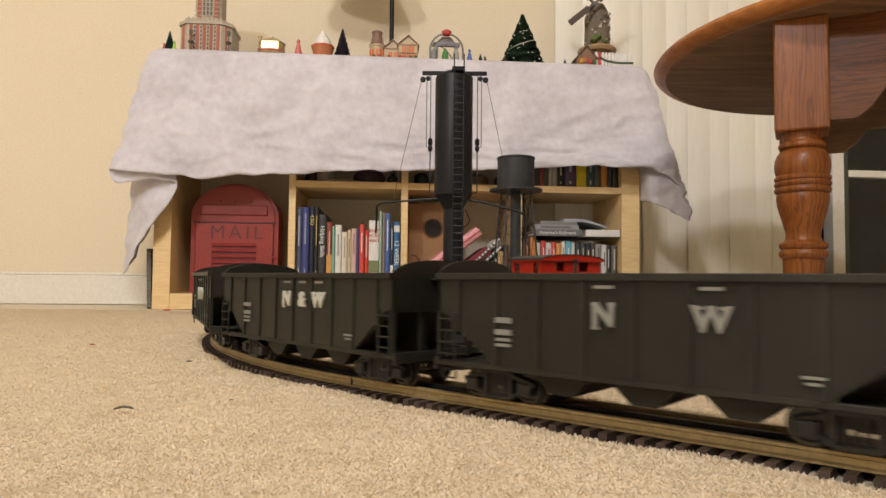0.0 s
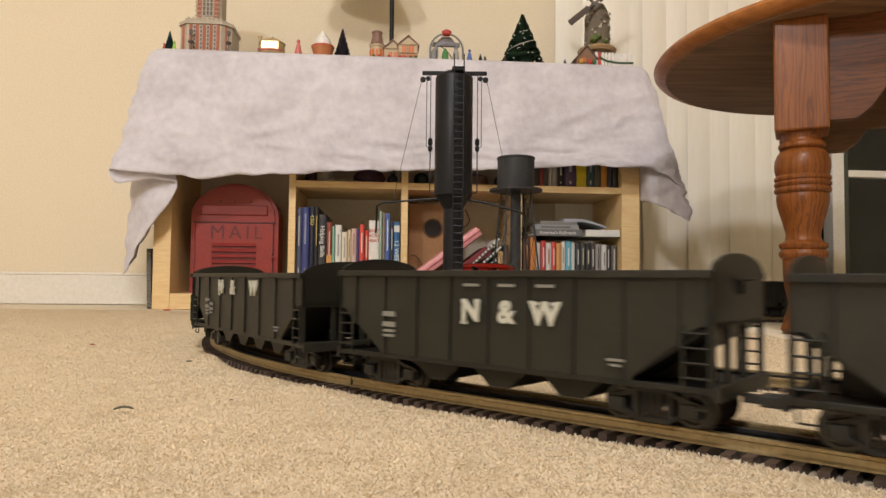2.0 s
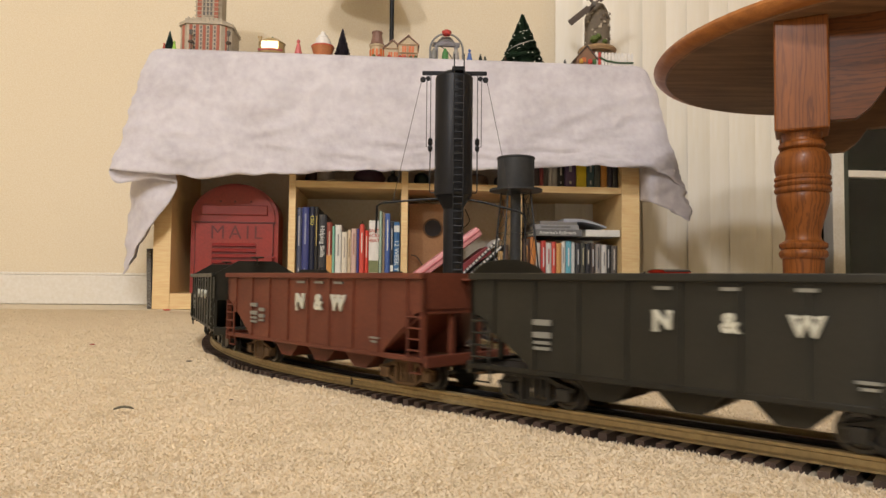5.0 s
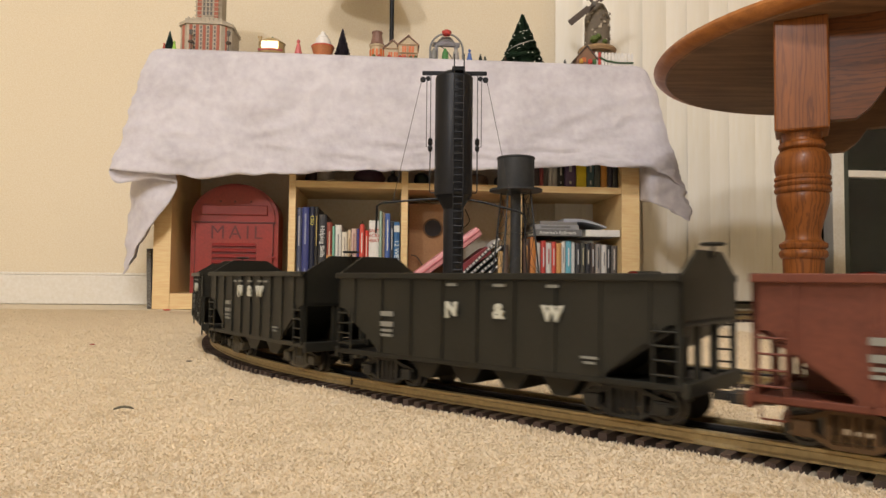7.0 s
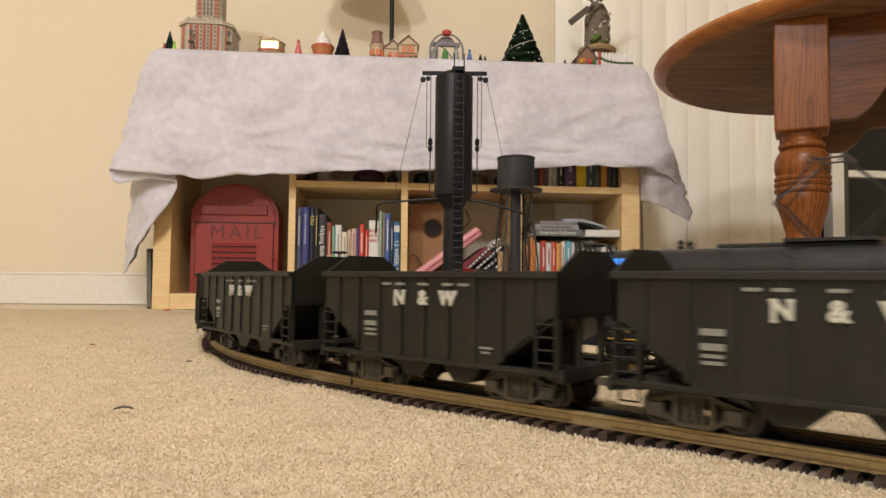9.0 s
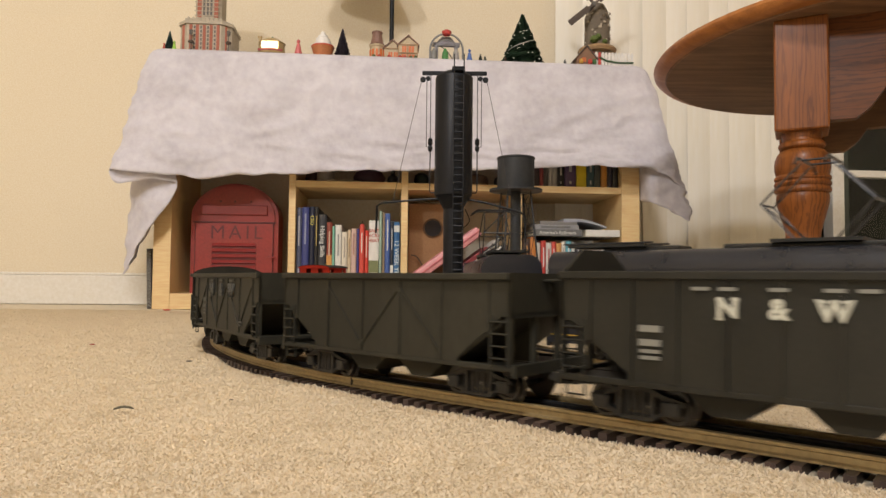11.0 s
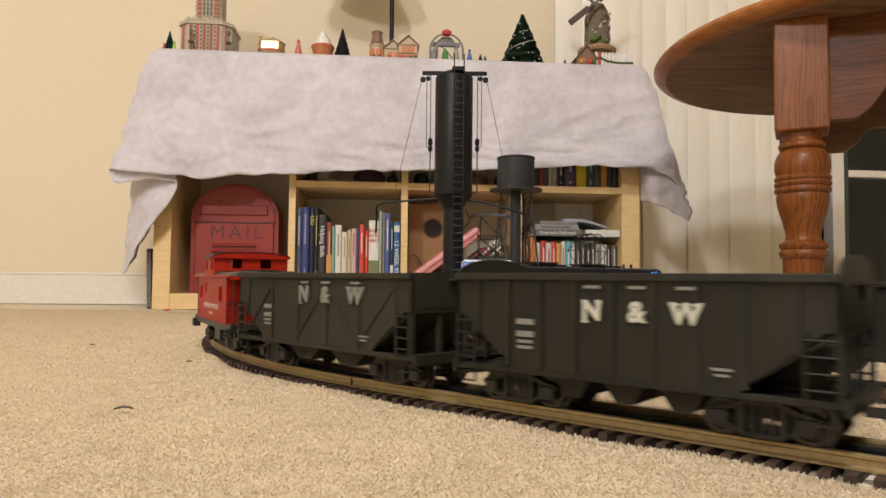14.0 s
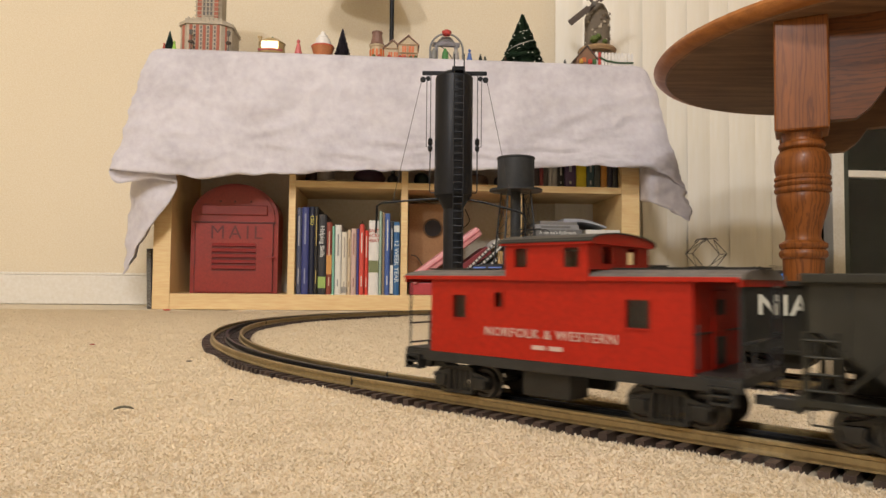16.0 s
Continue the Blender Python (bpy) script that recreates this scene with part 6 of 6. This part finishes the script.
def gable_house(parent, x0, x1, y0, y1, h, rise, wall, roof, windows=(), label=""):
    """A small house with a pitched roof whose ridge runs to the back."""
    part("wall", prism(B(), [(x0, 0), (x1, 0), (x1, h), ((x0 + x1) / 2, h + rise), (x0, h)], y0, y1), wall, parent)
    t, o = 0.003, 0.004
    mid = (x0 + x1) / 2
    for side, xe in ((-1, x0 - o), (1, x1 + o)):
        ze = h - rise * o / (mid - x0)
        part("roof", prism(B(), [(mid, h + rise + 0.0003), (xe, ze + 0.0003), (xe, ze + t), (mid, h + rise + t + 0.001)], y0 - o, y1 + o), roof, parent)
    for a, b, c, d in windows:
        w = part("window", box(B(), (a, y0 - 0.0012, c), (b, y0 - 0.0002, d)), M_LIT, parent, "warmly lit window")
        part("bar", box(B(), ((a + b) / 2 - 0.0005, y0 - 0.0018, c), ((a + b) / 2 + 0.0005, y0 - 0.0012, d)), wall, w)


def village():
    brick, stone, dark = paint((0.36, 0.105, 0.06), 0.7), paint((0.46, 0.40, 0.31), 0.75), paint((0.12, 0.11, 0.10), 0.7)
    # brick town hall with a stone base and tower
    hall = thing("miniature_building", "miniature brick and stone town hall with a tall tower", "miniature building", "miniature buildings", m=on_top(0.140, 0.12))
    def octo(r, cut):
        return [(-r, -r + cut), (-r + cut, -r), (r - cut, -r), (r, -r + cut), (r, r - cut), (r - cut, r), (-r + cut, r), (-r, r - cut)]
    part("lower_wall", prism(B(), octo(0.064, 0.022), 0.0, 0.072, "z"), stone, hall)
    for k in range(8):
        part("parapet_stone", lathe(B(), [(0.0035, 0.080), (0.0045, 0.084), (0.003, 0.090), (0, 0.092)], 6, (-0.040 + 0.0114 * k, -0.0600, 0)), stone, hall)
    for k in range(10):
        part("ledge", box(B(), (-0.0335, -0.0352, 0.105 + 0.0115 * k), (0.0335, -0.0330, 0.1066 + 0.0115 * k)), stone, hall)
    part("cornice", prism(B(), octo(0.068, 0.023), 0.0722, 0.080, "z"), stone, hall)
    bm = B()
    lo, hi = octo(0.067, 0.023), octo(0.036, 0.012)
    a = [bm.verts.new((*p, 0.0802)) for p in lo]
    b = [bm.verts.new((*p, 0.100)) for p in hi]
    bm.faces.new(a[::-1]); bm.faces.new(b)
    for k in range(8):
        bm.faces.new((a[k], a[(k + 1) % 8], b[(k + 1) % 8], b[k]))
    part("setback_roof", bm, paint((0.40, 0.35, 0.28), 0.7), hall)
    part("tower", prism(B(), octo(0.033, 0.010), 0.1002, 0.215, "z"), stone, hall)
    for x in (-0.036, -0.020, -0.003, 0.014, 0.031):
        part("brick_pier", box(B(), (x, -0.0660, 0.004), (x + 0.007, -0.0638, 0.070)), brick, hall)
    for x in (-0.0260, -0.0100, 0.0070, 0.0240):
        for k in range(6):
            part("window", box(B(), (x + 0.0005, -0.0650, 0.008 + 0.0105 * k), (x + 0.0045, -0.0638, 0.0145 + 0.0105 * k)), dark, hall)
    for x in (-0.054, 0.048):
        part("brick_pier", box(B(), (x - 0.002, -0.0560, 0.004), (x + 0.006, -0.0500, 0.070)), brick, hall)
    for x in (-0.026, 0.016):
        part("brick_pier", box(B(), (x, -0.0345, 0.101), (x + 0.010, -0.0328, 0.213)), brick, hall)
    for x in (-0.012, -0.003, 0.006):
        part("tower_window", box(B(), (x, -0.0342, 0.106), (x + 0.005, -0.0328, 0.210)), dark, hall)
    for k in range(9):
        part("cresting", box(B(), (-0.046 + 0.0105 * k, -0.0690, 0.0801), (-0.040 + 0.0105 * k, -0.0670, 0.0845)), stone, hall)
    mini_tree(0.052, 0.055, 0.013, paint((0.03, 0.07, 0.06), 0.8), "tiny dark green bottle-brush tree on the cloth", seed=2)
    mini_figure(0.043, 0.020, (0.45, 0.06, 0.04), "tiny red figurine beside the little tree")
    mini_figure(0.068, 0.026, (0.30, 0.55, 0.08), "tiny lime green figurine")
    for u in (0.112, 0.204):
        lamp = thing("miniature_lamp_post", "tiny dark street lamp of the miniature village", "miniature lamp", "miniature lamps", m=on_top(u, 0.042))
        part("post", lathe(B(), [(0.004, 0), (0.004, 0.002), (0.0013, 0.004), (0.0011, 0.038)], 8), dark, lamp)
        part("lantern", lathe(B(), [(0.002, 0.038), (0.0045, 0.042), (0.0045, 0.048), (0.0055, 0.049), (0, 0.054)], 8), dark, lamp)
        part("wreath", lathe(B(), [(0.006, 0.018), (0.008, 0.021), (0.006, 0.024)], 8), paint((0.10, 0.07, 0.05), 0.7), lamp)
    # lit golden cottage
    c = thing("miniature_cottage", "small golden cottage with one bright lit window", "miniature building", "miniature buildings", m=on_top(0.308, 0.07))
    gold = paint((0.42, 0.30, 0.13), 0.35)
    part("wall", lathe(B(), [(0.038, 0), (0.040, 0.004), (0.033, 0.006), (0.031, 0.030), (0.034, 0.032), (0.020, 0.042), (0, 0.044)], 24), gold, c, smooth=True)
    part("window", box(B(), (-0.022, -0.0345, 0.010), (0.020, -0.0300, 0.029), 0.004), M_LIT_WHITE, c, "bright lit window")
    part("roof_knob", lathe(B(), [(0.003, 0.043), (0.0045, 0.047), (0, 0.052)], 10), paint((0.04, 0.16, 0.10), 0.4), c)
    part("chimney", lathe(B(), [(0.004, 0.02), (0.004, 0.046), (0.0055, 0.047), (0.0055, 0.051), (0, 0.051)], 10, (-0.031, 0.0, 0)), gold, c)
    part("garland", tube(B(), [(-0.030, -0.030, 0.007), (0.0, -0.040, 0.006), (0.030, -0.030, 0.007)], 0.003, 6), paint((0.42, 0.10, 0.10), 0.6), c)
    mini_figure(0.376, 0.042, (0.55, 0.13, 0.13), "small pink caped figurine on the cloth")
    # striped tent with a white peak
    s = thing("miniature_stall", "small round orange stall with a white snowy top", "miniature building", "miniature buildings", m=on_top(0.437, 0.065))
    part("counter", lathe(B(), [(0.022, 0), (0.024, 0.008), (0.027, 0.018), (0.029, 0.026), (0.024, 0.030), (0, 0.031)], 20), paint((0.45, 0.16, 0.06), 0.45), s, smooth=True)
    part("garland", tube(B(), [(0.0275 * math.cos(a), 0.0275 * math.sin(a), 0.027) for a in np.linspace(0, 2 * math.pi, 25)[:-1]], 0.0025, 6, closed=True), paint((0.50, 0.09, 0.05), 0.6), s)
    part("snow_cap", lathe(B(), [(0.021, 0.031), (0.022, 0.037), (0.018, 0.044), (0.0185, 0.048), (0.013, 0.052), (0.0125, 0.057), (0.007, 0.060), (0.006, 0.065), (0.002, 0.069), (0, 0.0695)], 18), M_SNOW, s, smooth=True)
    mini_tree(0.487, 0.080, 0.020, paint((0.055, 0.045, 0.065), 0.8), "small dark purplish bottle-brush tree", seed=3)
    # cream church and house with lit windows
    ch = thing("miniature_church", "cream village house with a round tower and warm windows", "miniature building", "miniature buildings", m=on_top(0.628, 0.085))
    cream, roofm = paint((0.50, 0.40, 0.26), 0.6), paint((0.22, 0.12, 0.09), 0.6)
    part("tower", lathe(B(), [(0.019, 0), (0.0185, 0.036), (0.021, 0.038), (0.021, 0.041), (0.0195, 0.0425), (0, 0.043)], 10, (-0.052, -0.004, 0)), cream, ch)
    part("tower_roof", lathe(B(), [(0.0215, 0.0431), (0.0165, 0.050), (0.0135, 0.064), (0.0125, 0.074), (0.0145, 0.0755), (0.0140, 0.0785), (0, 0.079)], 10, (-0.052, -0.004, 0)), roofm, ch)
    for k in range(5):
        a = -math.pi / 2 + (k - 2) * 0.55
        part("window", box(B(), (-0.003, -0.0014, 0.010), (0.003, 0.0006, 0.028)), M_LIT, ch, "warmly lit window", m=pose(-0.052 + 0.0190 * math.cos(a), -0.004 + 0.0190 * math.sin(a), 0, 0, 0, math.degrees(a) + 90))
    gable_house(ch, -0.034, 0.012, -0.012, 0.03, 0.034, 0.020, cream, roofm, windows=((-0.022, -0.012, 0.010, 0.024), (-0.008, 0.002, 0.010, 0.024)))
    gable_house(ch, 0.004, 0.054, -0.028, 0.02, 0.040, 0.022, cream, roofm, windows=((0.013, 0.024, 0.020, 0.036), (0.030, 0.044, 0.020, 0.036), (0.012, 0.024, 0.003, 0.014), (0.030, 0.046, 0.003, 0.014)))
    part("chimney", box(B(), (0.026, -0.006, 0.056), (0.038, 0.006, 0.072), 0.002), cream, ch)
    gilt = paint((0.34, 0.20, 0.08), 0.35)
    for x0, x1, y, z in ((0.003, 0.055, -0.0292, 0.0165), (0.003, 0.055, -0.0292, 0.0385), (-0.034, 0.004, -0.0132, 0.0325)):
        part("string_course", box(B(), (x0, y - 0.0014, z), (x1, y + 0.0008, z + 0.0022)), gilt, ch)
    for x in (0.0035, 0.0275, 0.0525):
        part("pilaster", box(B(), (x - 0.0013, -0.0302, 0.0), (x + 0.0013, -0.0282, 0.040)), gilt, ch)
    for x in (-0.060, -0.046, -0.020, 0.008, 0.020, 0.036, 0.048):
        shrub = lathe(B(), [(0.0035, 0), (0.0052, 0.003), (0.004, 0.008), (0, 0.0105)], 7, (x, -0.034, 0))
        part("shrub", shrub, paint((0.40, 0.05, 0.04), 0.6) if int(x * 1000) % 3 else paint((0.07, 0.10, 0.03), 0.7), ch)
    part("base_plate", box(B(), (-0.074, -0.040, 0.0), (0.058, 0.030, 0.0025), 0.001), gilt, ch)
    # arched greenhouse
    g = thing("miniature_arch", "grey wire arch with a red bow and tiny plants", "miniature arch", m=on_top(0.757, 0.08))
    grey = paint((0.20, 0.20, 0.20), 0.5)
    def arc(r, y):
        return [(-r, y, 0), (-r, y, 0.030)] + [(r * math.cos(a), y, 0.030 + r * 1.02 * math.sin(a)) for a in np.linspace(math.pi, 0, 17)] + [(r, y, 0.030), (r, y, 0)]
    part("front_arch", tube(B(), arc(0.043, -0.02), 0.0028, 6), grey, g, smooth=True)
    part("inner_arch", tube(B(), arc(0.027, -0.022), 0.0016, 6), grey, g, smooth=True)
    lilac = paint((0.27, 0.26, 0.29), 0.6)
    for x in (-0.030, 0.022):
        part("gate_post", box(B(), (x, -0.008, 0), (x + 0.009, 0.004, 0.052), 0.001), lilac, g)
    part("gate_beam", box(B(), (-0.036, -0.008, 0.046), (0.036, 0.004, 0.056), 0.001), lilac, g)
    part("gable", prism(B(), [(-0.024, 0.0562), (0.024, 0.0562), (0.011, 0.071), (-0.011, 0.071)], -0.006, 0.002), lilac, g)
    part("bent_branch", tube(B(), smooth_points([(-0.022, -0.004, 0.050), (-0.002, -0.006, 0.036), (0.014, -0.004, 0.018), (0.020, -0.004, 0.004)]), 0.0014, 6), dark, g)
    part("bow", lathe(B(), [(0.004, 0.068), (0.012, 0.071), (0.013, 0.079), (0.006, 0.084), (0, 0.085)], 12, (0, -0.020, 0)), paint((0.50, 0.05, 0.04), 0.45), g, "red bow", smooth=True)
    for x, c in ((-0.034, (0.22, 0.22, 0.21)), (-0.004, (0.05, 0.20, 0.05)), (0.024, (0.32, 0.31, 0.30))):
        part("ornament", lathe(B(), [(0.007, 0), (0.009, 0.008), (0.007, 0.022), (0.003, 0.030), (0, 0.033)], 10, (x, -0.028, 0)), paint(c, 0.5), g, smooth=True)
    mini_figure(0.817, 0.034, (0.07, 0.14, 0.40), "small blue figurine beside the wire arch")
    for u, h in ((0.848, 0.026), (0.860, 0.020)):
        mini_tree(u, h, 0.007, paint((0.05, 0.065, 0.055), 0.8), "tiny grey-green tree on the cloth", seed=int(u * 100))
    mini_tree(0.966, 0.152, 0.057, M_GREEN, "green miniature Christmas tree with white lights and garland", d=0.10, lights=True, seed=7, tips=38000)
    mini_figure(0.912, 0.016, (0.10, 0.05, 0.04), "tiny brown figurine beside the Christmas tree")
    mini_tree(1.075, 0.020, 0.006, paint((0.04, 0.05, 0.05), 0.8), "tiny dark tree on the cloth", seed=9)
    # windmill, cottage and fence
    w = thing("miniature_windmill", "grey-brown stone windmill model with three remaining sails", "miniature windmill", m=on_top(1.188, 0.15))
    rock = paint((0.16, 0.13, 0.095), 0.8)
    tower = lathe(B(), [(0.050, 0.0), (0.048, 0.014), (0.040, 0.034), (0.038, 0.060), (0.036, 0.090), (0.034, 0.140), (0.034, 0.168), (0.030, 0.186), (0.020, 0.204), (0, 0.214)], 18)
    for v in tower.verts:
        v.co.xy *= 1 + 0.10 * noise.noise(v.co * 55)
    part("mill_tower", tower, rock, w, smooth=True)
    part("deck", lathe(B(), [(0.034, 0.062), (0.050, 0.066), (0.054, 0.074), (0.050, 0.080), (0.034, 0.082)], 16), paint((0.34, 0.22, 0.11), 0.6), w)
    rng3 = random.Random(21)
    for k in range(46):
        a, zz = rng3.uniform(-math.pi, 0), rng3.uniform(0.086, 0.180)
        rr = 0.0345 + rng3.uniform(-0.001, 0.0012)
        part("stone", lathe(B(), [(0.0045, -0.002), (0.0040, 0.0012), (0.0, 0.0024)], 6), rock if k % 3 else stone, w, m=pose(rr * math.cos(a), rr * math.sin(a), zz, 90, 0, math.degrees(a) + 90) @ Matrix.Diagonal((rng3.uniform(0.8, 1.5), rng3.uniform(0.7, 1.0), 1, 1)))
    for x, zz, r0 in ((-0.020, 0.086, 0.012), (-0.008, 0.096, 0.009), (0.010, 0.084, 0.008)):
        bush = lathe(B(), [(r0 * 0.5, 0), (r0, r0 * 0.5), (r0 * 0.8, r0 * 1.3), (0, r0 * 1.8)], 9, (x, -0.036, zz))
        for v in bush.verts:
            v.co += Vector((noise.noise(v.co * 300), noise.noise(v.co * 310), noise.noise(v.co * 290))) * 0.003
        part("bush", bush, paint((0.10, 0.14, 0.03), 0.8), w, "green moss")
    hub = Vector((-0.026, -0.055, 0.186))
    part("hub", lathe(B(), [(0.006, -0.004), (0.007, 0.0), (0.005, 0.030)], 12, tuple(hub), "y"), dark, w)
    for k in (0, 2, 3):
        a = math.radians(50 + 90 * k)
        sail = B()
        box(sail, (-0.0030, -0.0020, 0.004), (0.0030, 0.0020, 0.088))
        box(sail, (-0.0080, -0.0010, 0.018), (0.0080, 0.0010, 0.088))
        for j in range(6):
            box(sail, (-0.0090, -0.0020, 0.020 + 0.0125 * j), (0.0090, 0.0020, 0.0215 + 0.0125 * j))
        part("sail", sail, paint((0.095, 0.072, 0.058), 0.7), w, m=Matrix.Translation(hub) @ Matrix.Rotation(a, 4, "Y"))
    cot = thing("miniature_cottage", "small cottage with dark pitched roof and red flowers", "miniature building", "miniature buildings", m=on_top(1.125, 0.06))
    gable_house(cot, -0.026, 0.026, -0.02, 0.03, 0.018, 0.030, paint((0.22, 0.12, 0.07), 0.6), paint((0.10, 0.08, 0.07), 0.6), windows=((-0.012, -0.002, 0.006, 0.018),))
    for x, cc in ((-0.016, (0.55, 0.30, 0.05)), (0.008, (0.50, 0.05, 0.04)), (0.020, (0.05, 0.14, 0.04))):
        part("flower", lathe(B(), [(0.004, 0), (0.006, 0.005), (0.004, 0.012), (0, 0.014)], 8, (x, -0.025, 0)), paint(cc, 0.6), cot)
    f = thing("miniature_fence", "white picket fence with a red gate post and green garland", "miniature fence", m=on_top(1.19, 0.045))
    for k in range(13):
        x = -0.046 + 0.0088 * k
        part("picket", prism(B(), [(x - 0.0034, 0), (x + 0.0034, 0), (x + 0.0034, 0.033), (x, 0.037), (x - 0.0034, 0.033)], -0.001, 0.001), paint((0.55, 0.06, 0.05), 0.5) if k in (0, 2) else M_SNOW, f)
    for z in (0.010, 0.026):
        part("fence_rail", box(B(), (-0.050, 0.0012, z), (0.064, 0.0028, z + 0.003)), M_SNOW, f)
    part("garland", tube(B(), [(-0.03, -0.003, 0.021), (-0.01, -0.003, 0.012), (0.02, -0.003, 0.008), (0.062, -0.003, 0.009)], 0.0022, 6), paint((0.03, 0.09, 0.03), 0.8), f)


def floor_lamp():
    """The black stand behind the bookcase's cloth, with its shade above."""
    t = thing("floor_lamp", "black lamp on a thin pole with a wide shade", "lamp", m=SHELF @ pose(0.580, 0.155, 0))
    part("pole", lathe(B(), [(0.0062, 0.649), (0.0062, 1.14)], 14), M_BLACK, t, smooth=True)
    part("foot", lathe(B(), [(0.060, 0.6485), (0.062, 0.654), (0.055, 0.660), (0.010, 0.664), (0.007, 0.678)], 24), M_BLACK, t, smooth=True)
    part("shade", lathe(B(), [(0.045, 1.07), (0.115, 0.918), (0.117, 0.918), (0.048, 1.072)], 32, (-0.075, 0, 0)), paint((0.16, 0.14, 0.11), 0.7), t, "dark conical lamp shade", smooth=True)
    part("arm", tube(B(), [(0, 0, 1.13), (-0.03, 0, 1.14), (-0.075, 0, 1.05)], 0.005, 8), M_BLACK, t)


def loose_bits():
    nb = thing("spiral_notebook", "dark spiral notebook standing between wall and bookcase", "notebook", m=SHELF @ pose(-0.016, 0.02, 0.0) @ pose(0, 0, 0, 0, -2, 0))
    part("cover", box(B(), (-0.003, 0.004, 0.0), (0.008, 0.20, 0.150), 0.001), paint((0.05, 0.045, 0.045), 0.5), nb)
    for k in range(20):
        z = 0.006 + 0.0072 * k
        part("ring", tube(B(), [(0.0025 + 0.0055 * math.cos(a), 0.001, z + 0.0022 * math.sin(a)) for a in np.linspace(0, 2 * math.pi, 9)[:-1]], 0.0007, 4, closed=True), paint((0.55, 0.54, 0.50), 0.3, 0.8), nb)
    bm = B()
    n = 9
    for k in range(n):
        u = k / (n - 1)
        half = 0.0011 * math.sin(math.pi * u) ** 0.7 + 0.0001
        x = -0.0055 + 0.011 * u
        zc = 0.0022 + 0.0010 * math.sin(math.pi * u)
        row = [bm.verts.new((x, -half, zc)), bm.verts.new((x, 0, zc - 0.0006)), bm.verts.new((x, half, zc + 0.0005))]
        if k:
            for j in range(2):
                bm.faces.new((old[j], row[j], row[j + 1], old[j + 1]))
        old = row
    leaf = solo("leaf", bm, paint((0.075, 0.070, 0.040), 0.6), "small dry dark leaf lying on the carpet", "leaf", m=pose(-0.187, 0.403, 0, 0, 0, 12), smooth=True)
    leaf.modifiers.new("thick", "SOLIDIFY").thickness = 0.0003
    for x, y, c, s in ((-0.235, 0.635, (0.09, 0.07, 0.04), 0.0015), (-0.40, 0.78, (0.30, 0.05, 0.03), 0.0016), (-0.64, 1.58, (0.55, 0.12, 0.08), 0.0045), (-0.135, 0.44, (0.12, 0.10, 0.07), 0.0007)):
        bm = lathe(B(), [(s * 0.4, 0), (s, s * 0.4), (s * 0.7, s * 0.8), (0, s)], 7)
        for v in bm.verts:
            v.co.x *= 2.2
        solo("crumb", bm, paint(c, 0.7), "tiny crumb lying on the carpet", "crumb", "crumbs on the carpet", m=pose(x, y, 0.0012, 0, 0, 25))


def ceiling_lights():
    for x, y in ((-0.10, -0.75), (-1.55, -2.5)):
        t = thing("ceiling_lamp", "round white ceiling lamp above the carpet", "ceiling lamp", "ceiling lamps", m=pose(x, y, 0))
        part("base", lathe(B(), [(0.23, 2.36), (0.24, 2.40)], 32), M_TRIM, t)
        part("rim", lathe(B(), [(0.20, 2.335), (0.235, 2.335), (0.235, 2.36), (0.20, 2.36)], 32), M_TRIM, t)


carpet_ground = carpet()
carpet_pile(carpet_ground)
room()
blinds()
bookcase()
cloth()
table()
standpipe()
water_tower()
coal_train()
end_car = caboose("bright red wooden caboose with cupola at the train's end", "cabooses")
CARS.append((end_car, gone(15.737), 0.0640))
electric_train()
mailbox()
shelf_books()
village()
floor_lamp()
loose_bits()
ceiling_lights()
track(OUTER, "railway_track", "three-rail loop of model track with dark ties on carpet", (0.4, 2.5))
track(INNER, "railway_track", "inner three-rail loop of model track on carpet", (0.2, 1.0))
motions()
